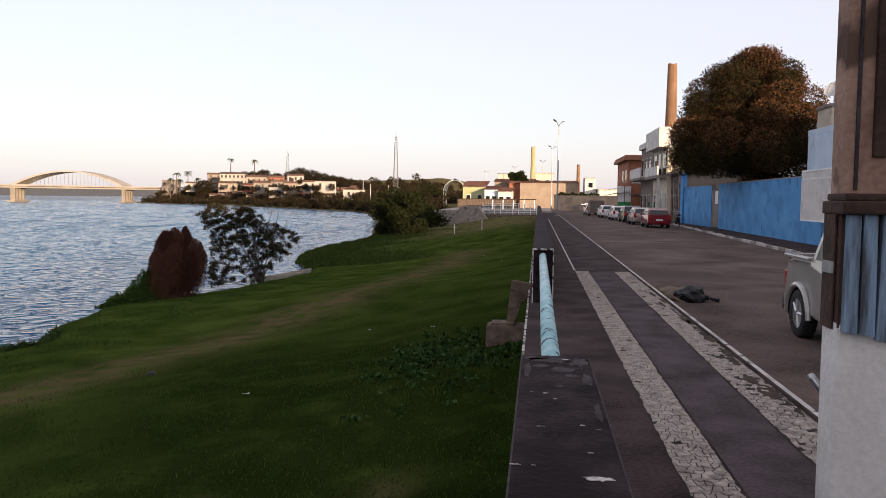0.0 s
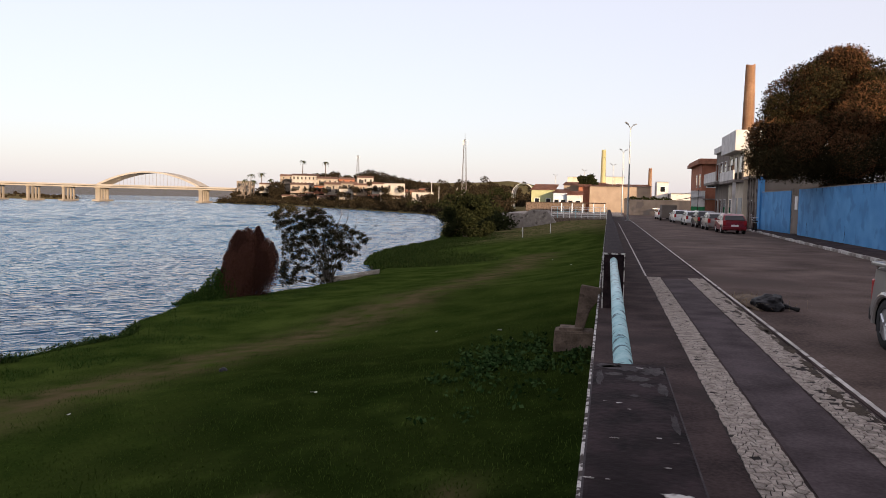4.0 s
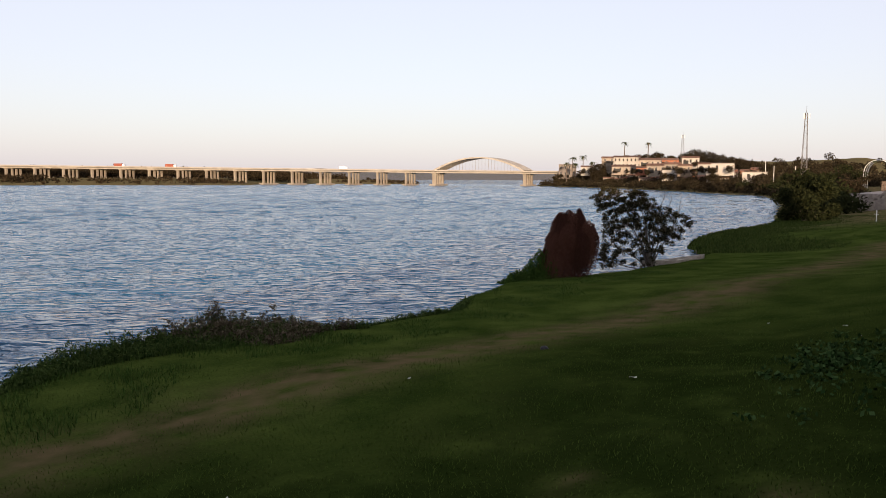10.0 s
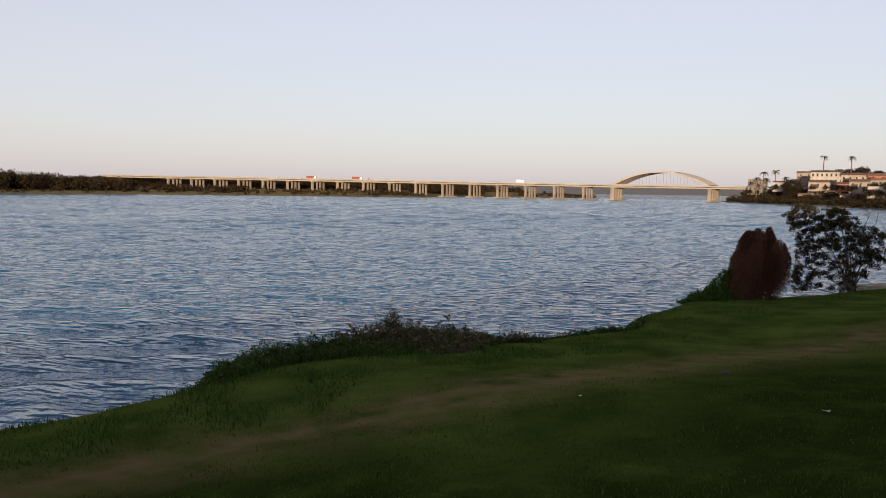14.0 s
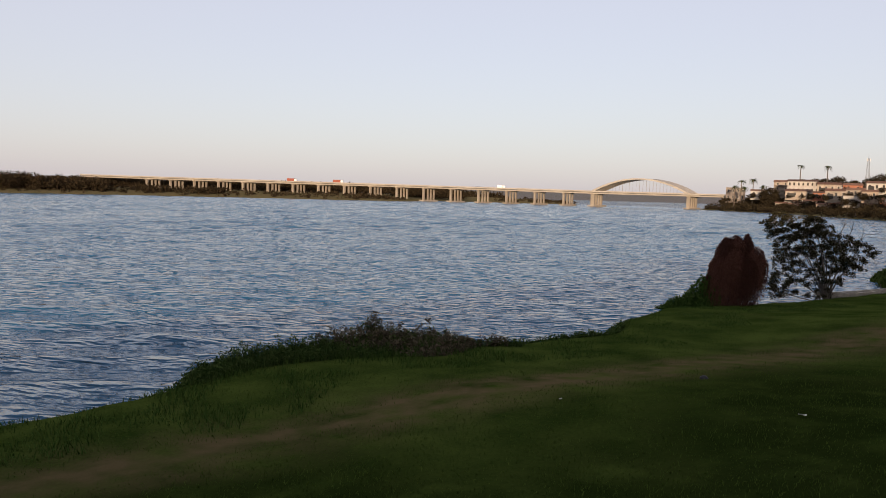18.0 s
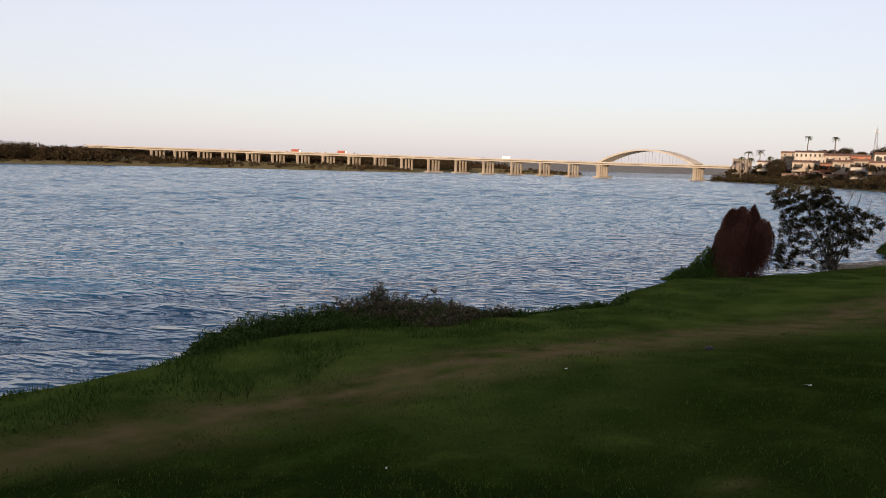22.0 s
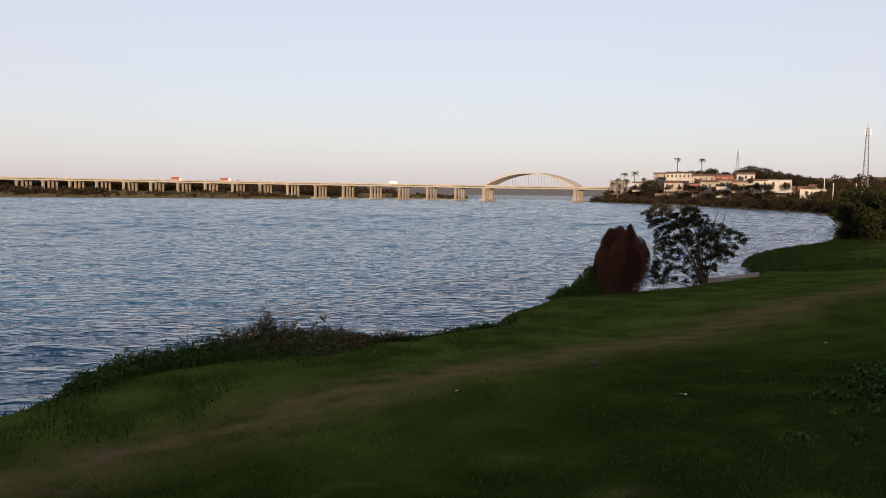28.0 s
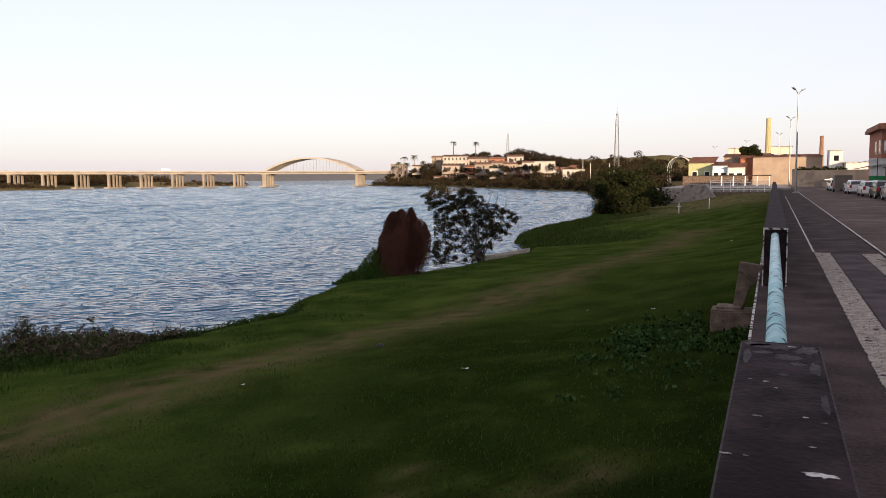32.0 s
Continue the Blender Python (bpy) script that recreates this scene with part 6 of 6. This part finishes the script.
hall("warehouse", -4.1, 8.9, 175, 18, 5.6, M_BEIGE, "long beige rendered warehouse with a low tiled roof")
hall("brick_store", -6.6, -4.15, 177, 10, 5.5, M_BRICK, "brown brick store beside the warehouse")
hall("green_shed", -16.4, -11.5, 170, 12, 4.5, M_YELLOW, "yellow-green shed with a brown tiled roof", wins=2, roof_h=0.5)
hall("pale_house", -11.4, -8.6, 166, 10, 3.9, M_LBLUE, "pale blue low house by the quay", wins=2)
hall("white_house", -8.5, -5.5, 165, 9, 3.5, M_WHITE, "white low house with a tiled roof", wins=2)
hall("cream_block", -11.3, -6.0, 220, 12, 9.0, M_CREAM, "cream two-storey block behind the sheds", M_CONC2, 2, 2, 0.05)
hall("cream_block", -2.0, 4.0, 220, 12, 9.2, M_CREAM, "cream two-storey block beside the yellow chimney", M_CONC2, 2, 2, 0.05)
hall("white_house", 9.9, 12.2, 170, 8, 6.6, M_WHITE, "narrow white two-storey house", M_CONC2, 1, 2, 0.05)
hall("white_house", 12.4, 24, 165, 10, 4.2, M_WHITE, "long low white building beyond the wall", M_CONC2, 3, 1, 0.05)
hall("tiled_sheds", -10.5, -1.0, 188, 12, 6.0, M_BEIGE, "row of sheds with sagging tiled roofs", M_TILE, 0, 1, 0.35)
# Yard wall takes a dark material in place of the shadow on it.
hall("yard_wall", -16.5, -4.5, 160, 0.4, 1.9, M_BENCH, "low yard wall along the quay, coloured dark as if in shadow", M_CONC2, 0, 1, 0.0)
bushy_tree("yard_tree", (-5.0, 186, 0), "round dark tree above the shed roofs", puffs(rng, 18, 1.9, 1.9, 5.2, 8.2, 0.8, 1.1), 2600, 0.28, L_GREEN, 71, 3.5, 2)
bushy_tree("yard_tree", (6.5, 146, 0), "low row of dark shrubs behind the grey wall", [(x * 0.9 - 3, 0.2 * (x % 3), 2.4 + 0.25 * (x % 2), 0.7, 0.6, 0.6) for x in range(9)], 2600, 0.16, L_GREEN, 72, 1.0, 4)
arch_t = thing("arched_shelter", (-24.6, 229, -0.2), "white arched steel frame shelter", "shelter")
for yy in (0, 4, 8):
    bm = bmesh.new()
    pts = [(3.2 * math.cos(a), yy, 4.2 + 3.2 * math.sin(a)) for a in np.linspace(0, math.pi, 13)]
    chain(bm, [(3.2, yy, 0)] + pts + [(-3.2, yy, 0)], [0.09] * 15, 6)
    part("arch", bm, M_WHITEM, arch_t)
bm = bmesh.new()
for a0, a1 in zip(np.linspace(0.5, 2.2, 9), np.linspace(0.5, 2.2, 9)[1:]):
    bm.faces.new([bm.verts.new((3.3 * math.cos(a), yy, 4.2 + 3.3 * math.sin(a))) for a, yy in ((a0, 0), (a1, 0), (a1, 8), (a0, 8))])
bmesh.ops.solidify(bm, geom=bm.faces[:], thickness=0.1)
part("cover", bm, M_YELLOW, arch_t)

# ---- the town on the hill ----


def lattice_mast(place, h, w0, w1, label):
    t = thing("lattice_mast", place, label, "mast")
    n = int(h / 1.6)
    for cx, cy in ((-1, -1), (1, -1), (1, 1), (-1, 1)):
        part("leg", tube(bmesh.new(), (cx * w0, cy * w0, 0), (cx * w1, cy * w1, h), 0.085, 0.06, 5), M_TWIG, t)
    for k in range(n):
        z0, z1 = h * k / n, h * (k + 1) / n
        a, b = w0 + (w1 - w0) * k / n, w0 + (w1 - w0) * (k + 1) / n
        bm = bmesh.new()
        cs = ((-1, -1), (1, -1), (1, 1), (-1, 1))
        for i in range(4):
            (x0, y0), (x1, y1) = cs[i], cs[(i + 1) % 4]
            tube(bm, (x0 * a, y0 * a, z0), (x1 * b, y1 * b, z1), 0.026, 0.026, 4, False)
            tube(bm, (x0 * b, y0 * b, z1), (x1 * b, y1 * b, z1), 0.016, 0.016, 4, False)
        part("bracing", bm, M_GREYM, t)
    part("antenna", tube(bmesh.new(), (0, 0, h), (0, 0, h + 2), 0.08, 0.05, 6), M_GREYM, t)
    for k in range(3):
        a = k * math.tau / 3
        part("panel_antenna", boxes((0.9 * math.cos(a) - 0.15, 0.9 * math.sin(a) - 0.15, h - 1.8, 0.9 * math.cos(a) + 0.15, 0.9 * math.sin(a) + 0.15, h - 0.2)), M_WHITEM, t)


lattice_mast((-47.1, 255.7, gz_at(-47.1, 255.7)), 22.0 - gz_at(-47.1, 255.7), 0.95, 0.28, "tall slim steel lattice telephone mast")
lattice_mast((-162.5, 494, 12), 18.0, 1.0, 0.4, "distant steel lattice mast on the hill")


HEDGES = []


def far_house(x, y_, z, w, top, wall, roof, wins, floors, label, flat=False):
    b = math.degrees(math.atan2(-x, y_))
    t = thing("hill_house", (x, y_, z - 2), label, "house", "houses on the hill", b)
    h, d = top - z + 2, w * 0.7
    part("wall", boxes((-w / 2, 0, 0, w / 2, d, h)), wall, t)
    bm = bmesh.new()
    if flat:
        box(bm, -w / 2 - 0.15, -0.15, h, w / 2 + 0.15, d, h + 0.3)
    else:
        e_ = 0.45
        v = [bm.verts.new(q) for q in ((-w / 2 - e_, -e_, h - 0.1), (w / 2 + e_, -e_, h - 0.1), (w / 2 + e_, d + e_, h - 0.1), (-w / 2 - e_, d + e_, h - 0.1), (-w / 2, d / 2, h + min(w * 0.12, 1.3)), (w / 2, d / 2, h + min(w * 0.12, 1.3)))]
        for f_ in ((0, 1, 5, 4), (2, 3, 4, 5), (0, 4, 3), (1, 2, 5), (0, 3, 2, 1)):
            bm.faces.new([v[i] for i in f_])
    part("roof", bm, roof, t)
    fh = (h - 2) / floors
    for fl in range(floors):
        for k in range(wins):
            xx = -w / 2 + (k + 0.5) * w / wins
            z0 = 2 + fl * fh + fh * 0.28
            wf = part("window", boxes((xx - 0.55, -0.06, z0, xx + 0.55, 0.05, z0 + fh * 0.5)), M_HWHITE if wall is not M_HWHITE else M_HCREAM, t)
            part("pane", boxes((xx - 0.48, -0.10, z0 + 0.1, xx + 0.48, -0.055, z0 + fh * 0.5 - 0.1)), M_DARK, wf)
        if floors > 2:
            part("balcony", boxes((-w / 2, -1.0, 2 + fl * fh, w / 2, 0, 2 + fl * fh + 0.9)), wall, t)
    # Flat dark panel: the shade of an open veranda put into colour.
    if not flat and floors == 1 and w > 6:
        part("veranda", boxes((-w * 0.42, -0.14, 2.0, -w * 0.12, 0.03, 2 + fh * 0.62)), M_DARK, t, "dark panel standing for the shade in an open veranda")
    hr = random.Random(int(abs(x * 7 + y_)))
    dx, dy = x / math.hypot(x, y_), y_ / math.hypot(x, y_)
    for k in range(5):
        o_, r_, f_ = hr.uniform(-0.6, 0.6) * w, hr.uniform(0.8, 2.0), hr.uniform(1.5, 3.5)
        HEDGES.append((x + dy * o_ - dx * f_, y_ - dx * o_ - dy * f_, z + r_ * hr.uniform(0.1, 0.6), r_ * 1.2, r_ * 1.2, r_))
    return t


HL = "cream house with a clay tile roof on the hillside"
far_house(-258.9, 527.6, 3.6, 12.8, 12.4, M_GREYW, M_CONC2, 4, 2, "grey unfinished block near the bridge", True)
far_house(-235.8, 511.0, 6.2, 8.2, 10.4, M_HWHITE, M_HTILE, 2, 1, "white low house among palms")
far_house(-227.3, 528.8, 4.6, 9.7, 17.0, M_HCREAM, M_HTILE, 2, 4, "tall cream block with stacked balconies")
far_house(-205.0, 508.9, 9.1, 18.5, 16.8, M_HWHITE, M_HTILE, 7, 2, "long white hilltop building with a row of windows")
far_house(-200.0, 490.0, 6.5, 15.0, 10.2, M_HCREAM, M_HTILE, 4, 1, HL)
far_house(-178.0, 479.1, 9.0, 13.0, 14.2, M_HCREAM, M_HTILE, 4, 1, HL)
far_house(-155.7, 452.1, 9.5, 9.5, 13.2, M_BRICK, M_HTILE, 2, 1, "brick house with a brown tile roof")
far_house(-140.2, 411.0, 6.8, 8.4, 10.0, M_HCREAM, M_HTILE, 3, 1, HL)
far_house(-139.3, 404.0, 3.0, 7.6, 6.6, M_HWHITE, M_CONC2, 0, 1, "bright white windowless store", True)
far_house(-137.2, 431.3, 10.0, 9.2, 13.8, M_HWHITE, M_HTILE, 3, 1, "white house high on the slope")
far_house(-157.3, 433.2, 5.4, 10.4, 9.7, M_HCREAM, M_HTILE, 3, 1, HL)
far_house(-113.8, 379.9, 6.2, 6.6, 9.3, M_HWHITE, M_HTILE, 2, 1, "small white house with a rounded roof")
far_house(-101.1, 364.0, 5.6, 9.8, 9.2, M_HWHITE, M_CONC2, 2, 1, "bright white flat-roofed house", True)
far_house(-105.2, 362.0, 2.4, 4.8, 5.6, M_HWHITE, M_CONC2, 1, 1, "small white lean-to below the house", True)
far_house(-81.8, 342.0, 1.9, 9.8, 5.0, M_HWHITE, M_CONC2, 2, 1, "low white house near the shore", True)
far_house(-172.6, 451.8, 6.2, 7.0, 8.8, M_BRICK, M_HTILE, 2, 1, "small brick house with a red tile roof")
far_house(-129.4, 398.1, 5.4, 7.0, 9.0, M_BEIGE, M_HTILE, 2, 1, "beige house with a brown tile roof")
rr = random.Random(14)
for k in range(52):
    u = rr.random()
    x, y_ = -95 - u * 130 + rr.uniform(-6, 6), 352 + u * 150 + rr.uniform(6, 46)
    z = gz_at(x, y_)
    far_house(x, y_, z, rr.uniform(4.5, 8), z + rr.uniform(2.4, 3.8), rr.choice((M_HCREAM, M_HWHITE, M_BEIGE, M_BRICK)), M_HTILE, rr.choice((2, 3)), 1, "small tiled house packed among others on the slope")
for x, y_, h in ((-80, 352, 9), (-70, 322, 8), (-58, 300, 8), (-94, 356, 9)):
    lp = thing("utility_pole", (x, y_, gz_at(x, y_)), "thin pale utility pole on the slope", "pole", "utility poles on the slope")
    part("shaft", tube(bmesh.new(), (0, 0, 0), (0, 0, h), 0.16, 0.11, 7), M_WHITE, lp)
    part("crossarm", boxes((-0.8, -0.06, h - 0.6, 0.8, 0.06, h - 0.45)), M_BARK, lp)


def palm(x, y_, z, h, s, label):
    t = thing("palm_tree", (x, y_, z), label, "palm", "palms on the hill")
    part("trunk", chain(bmesh.new(), [(0, 0, -0.5), (0.1, 0, h * 0.5), (0.25, 0.1, h)], [0.38, 0.3, 0.22], 8), M_BARK, t)
    rng = random.Random(int(abs(x)))
    v, f = [], []
    for k in range(22):
        a, up = rng.uniform(0, math.tau), rng.uniform(-0.5, 0.9)
        d = Vector((math.cos(a), math.sin(a), 0))
        pr = None
        for i in range(6):
            u = i / 5
            p = Vector((0.25, 0.1, h)) + d * (s * u) + Vector((0, 0, s * (up * u - 0.85 * u * u)))
            sd = Vector((-d.y, d.x, 0)) * (0.32 * (1 - u) + 0.05) * s * 0.42
            v += [tuple(p - sd + Vector((0, 0, -0.12 * s * 0.4))), tuple(p), tuple(p + sd + Vector((0, 0, -0.12 * s * 0.4)))]
            n_ = len(v)
            if i:
                f += [(n_ - 6, n_ - 5, n_ - 2, n_ - 3), (n_ - 5, n_ - 4, n_ - 1, n_ - 2)]
    mesh_from("fronds", v, f, L_PALM, t)


palm(-211.3, 518.6, 13, 14.2, 2.5, "tall slender palm standing above the roofs")
palm(-189.5, 505.7, 13, 13.0, 2.5, "tall slender palm standing above the roofs")
for x, y_, zt, s in ((-248, 513, 17.0, 3.0), (-241.4, 516.4, 18.0, 3.0), (-231.9, 509.7, 13.5, 2.8), (-252, 512, 13.4, 2.8), (-244.5, 510, 12.6, 2.8)):
    palm(x, y_, gz_at(x, y_), zt - gz_at(x, y_), s, "leaning coconut palm near the bridge")


def wood(name, label, spots, count, size, material, seed):
    leaf_cloud(name, [s[:3] for s in spots], [s[3:] for s in spots], count, size, material, None, label, seed, shell=0.3, slim=0.55)
    tagged(bpy.data.objects[name], category="woodland", kind="stuff")


g2 = np.random.default_rng(90)
wood("hill_hedges", "scrub and small trees in front of the hill houses", HEDGES, 48000, 0.34, L_HILL, 98)


def along(line, n, d0, d1, r0, r1, lift=0.55):
    """Clumps scattered beside a shoreline, at distances d0 to d1 inland."""
    line = np.array(line, float)
    ln = np.hypot(*np.diff(line, axis=0).T)
    out = []
    while len(out) < n:
        i = g2.choice(len(ln), p=ln / ln.sum())
        p = line[i] + (line[i + 1] - line[i]) * g2.random()
        w = np.array([(line[i + 1] - line[i])[1], -(line[i + 1] - line[i])[0]]) / ln[i]
        p = p + w * g2.uniform(d0, d1)
        z, d = land([p])
        if d[0] > 1:
            r = g2.uniform(r0, r1)
            out.append((p[0], p[1], z[0] + r * lift, r * 1.15, r * 1.15, r * g2.uniform(0.7, 1.1)))
    return out


HILL = [q for q in NEAR_SHORE if 220 <= q[1] <= 520 and q[0] > -300]
wood("hill_woods_shore", "dark scrub and trees along the far shore below the town", along(HILL, 330, 3, 42, 1.6, 3.4) + along(HILL, 240, 1, 8, 0.8, 1.8), 70000, 0.4, L_HILL, 91)
wood("hill_woods_slope", "trees between the houses of the hill", along(HILL, 120, 38, 110, 1.6, 3.0), 20000, 0.45, L_HILL, 92)
wood("hill_woods_gardens", "garden trees half hiding the lower houses", along(HILL, 300, 20, 80, 1.2, 2.5), 40000, 0.4, L_HILL, 97)
wood("hill_crown", "round trees crowning the hill", [(x, y_, z, r, r, r * 0.7) for x, y_, z, r in ((-222, 500, 8.5, 5.5), (-219, 497, 5, 5), (-224, 498, 4.5, 4), (-155, 496, 16, 7), (-146, 492, 15, 6), (-163, 500, 15, 5), (-138, 488, 13, 6), (-128, 478, 12, 5), (-202, 520, 16.5, 3.5), (-213, 528, 16.5, 3.2), (-185, 512, 16.5, 5.0), (-192, 510, 16, 4), (-172, 500, 15, 3.5), (-120, 462, 10.5, 5), (-110, 446, 9.5, 5), (-100, 420, 8, 4), (-90, 400, 7, 4))], 24000, 0.42, L_HILL, 93)
wood("shore_trees", "dark trees of the near side of the bay", along([(-24, 115), (-30, 145), (-36, 170), (-48, 225), (-66, 287), (-86, 314)], 90, 4, 9, 1.4, 2.8), 24000, 0.32, L_GREEN, 94)
LEFT = [(-470, -400), (-455, -50), (-462, 112), (-466, 190), (-452, 260), (-428, 325), (-416, 362)]
BEHIND = [(-720, 200), (-640, 285), (-560, 365), (-490, 440), (-470, 470)]
spots = along(LEFT[::-1], 620, 8, 42, 0.7, 1.5, 0.4) + along([(-440, 390), (-416, 362), (-428, 325)], 60, 8, 40, 0.8, 1.6) + along([(-466, 185), (-462, 112)], 150, 26, 60, 3.0, 4.6, 0.8) + along(LEFT[2:][::-1], 220, 20, 80, 0.9, 1.8) + along([(-474, 160), (-462, 112), (-455, -50), (-470, -400)], 420, 24, 60, 3.6, 5.8, 0.9)
spots += along(BEHIND[::-1], 520, 4, 50, 3.4, 5.0, 1.0) + along([(-452, 260), (-466, 185)], 50, 24, 50, 1.8, 3.0, 0.7) + along([(-456, 500), (-425, 555), (-432, 585), (-560, 690)][::-1], 140, 4, 30, 0.9, 1.9)
wood("left_bank_woods", "low riverside woods on the far left bank", spots, 210000, 0.65, L_WOOD, 95)
wood("far_shore_woods", "hazy distant scrub beyond the bridge", along([(-560, 690), (-760, 860), (-1100, 1150), (-1500, 1500)][::-1], 160, 5, 120, 3, 6) + along([(-300, 560), (-330, 660), (-330, 1000), (-200, 1800)], 140, 5, 90, 3, 6), 16000, 1.6, L_WOOD, 96)

# lorries on the bridge
for s, c, ln in ((3.35, M_WCAR, 6), (9.4, M_HAUL, 8), (11.2, M_HAUL, 8)):
    m = bframe(s)
    t = thing("lorry", tuple(m @ Vector((0, -2.5, deck_z(s) - 0.45))), "lorry crossing the bridge" if c is M_WCAR else "red lorry crossing the bridge", "lorry", "lorries on the bridge", 35.5)
    part("load_box", boxes((-ln / 2, -1.2, 0.7, ln / 2 - 1.9, 1.2, 3.0), bevel=0.05), c, t)
    part("cab", boxes((ln / 2 - 1.8, -1.15, 0.5, ln / 2, 1.15, 2.6), bevel=0.15), M_WCAR, t)
    for xx in (-ln / 2 + 1, ln / 2 - 0.9):
        for yy in (-1.05, 1.05):
            part("wheel", tube(bmesh.new(), (xx, yy - 0.15, 0.5), (xx, yy + 0.15, 0.5), 0.5, 0.5, 14), M_TYRE, t)

# ---- mosaic bands: the nearest stones singly, the rest joined ----
rng = random.Random(12)


def stone_mesh(poly):
    """One stone with a slightly domed top, from its outline in plan."""
    n, cx, cy = len(poly), sum(q[0] for q in poly) / len(poly), sum(q[1] for q in poly) / len(poly)
    dz = rng.uniform(-0.002, 0.003)
    v = []
    for k, z in ((0.90, -0.02), (0.90, 0.004 + dz), (0.80, 0.009 + dz)):
        v += [(cx + (x - cx) * k, cy + (y - cy) * k, z) for x, y in poly]
    f = [(a * n + i, a * n + (i + 1) % n, (a + 1) * n + (i + 1) % n, (a + 1) * n + i) for a in (0, 1) for i in range(n)]
    return v, f + [tuple(range(2 * n, 3 * n))]


joined_v, joined_f = [], []
for x0, x1, y0, nx_ in ((1.0, 1.36, 4.2, 5), (2.02, 2.42, 5.6, 5)):
    step = (x1 - x0) / nx_
    rowsN = int((20.95 - y0) / 0.075)
    jit = {}

    def corner(i, j):
        """A shared, shifted corner of the running bond."""
        if (i, j) not in jit:
            x = x0 + i * step * 0.5
            jit[i, j] = (min(max(x + rng.uniform(-0.024, 0.024), x0), x1), y0 + j * 0.075 + rng.uniform(-0.031, 0.031))
        return jit[i, j]

    count = 0
    for j in range(rowsN):
        i = -(j % 2)
        while i < 2 * nx_:
            ids = [(max(i, 0), j), (i + 1, j), (min(i + 2, 2 * nx_), j), (min(i + 2, 2 * nx_), j + 1), (i + 1, j + 1), (max(i, 0), j + 1)]
            poly = []
            for q in ids:
                c = corner(*q)
                if c not in poly:
                    poly.append(c)
            i += 2
            if len(poly) < 4 or rng.random() < (0.02 if x0 < 2 else 0.04 + 0.16 * (noise.noise(Vector((x0 * 3, j * 0.075 * 1.3, 1))) > 0.12)):
                continue
            v, f = stone_mesh(poly)
            if count < 150:
                mesh_from("stone", v, f, M_STONE, promenade)
                count += 1
            else:
                n_ = len(joined_v)
                joined_v += v
                joined_f += [tuple(n_ + k for k in p) for p in f]
# soil washed over the band beside the kerb
for k in range(15):
    y_ = 5.8 + 0.72 * k + rng.uniform(-0.2, 0.2)
    x_, ln, w_ = rng.uniform(2.28, 2.40), rng.uniform(0.25, 0.6), rng.uniform(0.03, 0.13)
    bm = bmesh.new()
    f = bm.faces.new([bm.verts.new((min(x_ + w_ * rng.uniform(0.45, 1) * math.cos(i * math.tau / 30), 2.446), y_ + ln * rng.uniform(0.6, 1) * math.sin(i * math.tau / 30), 0.006)) for i in range(30)])
    ext = bmesh.ops.extrude_face_region(bm, geom=[f])
    top = [v for v in ext["geom"] if isinstance(v, bmesh.types.BMVert)]
    bmesh.ops.translate(bm, verts=top, vec=(0, 0, 0.0055))
    part("soil_patch", bm, M_DIRT, promenade, "brown soil washed over the stones")
mosaic = mesh_from("mosaic_stones", joined_v, joined_f, M_STONE, promenade, "pale irregular mosaic stones")
tagged(mosaic, kind="stuff")
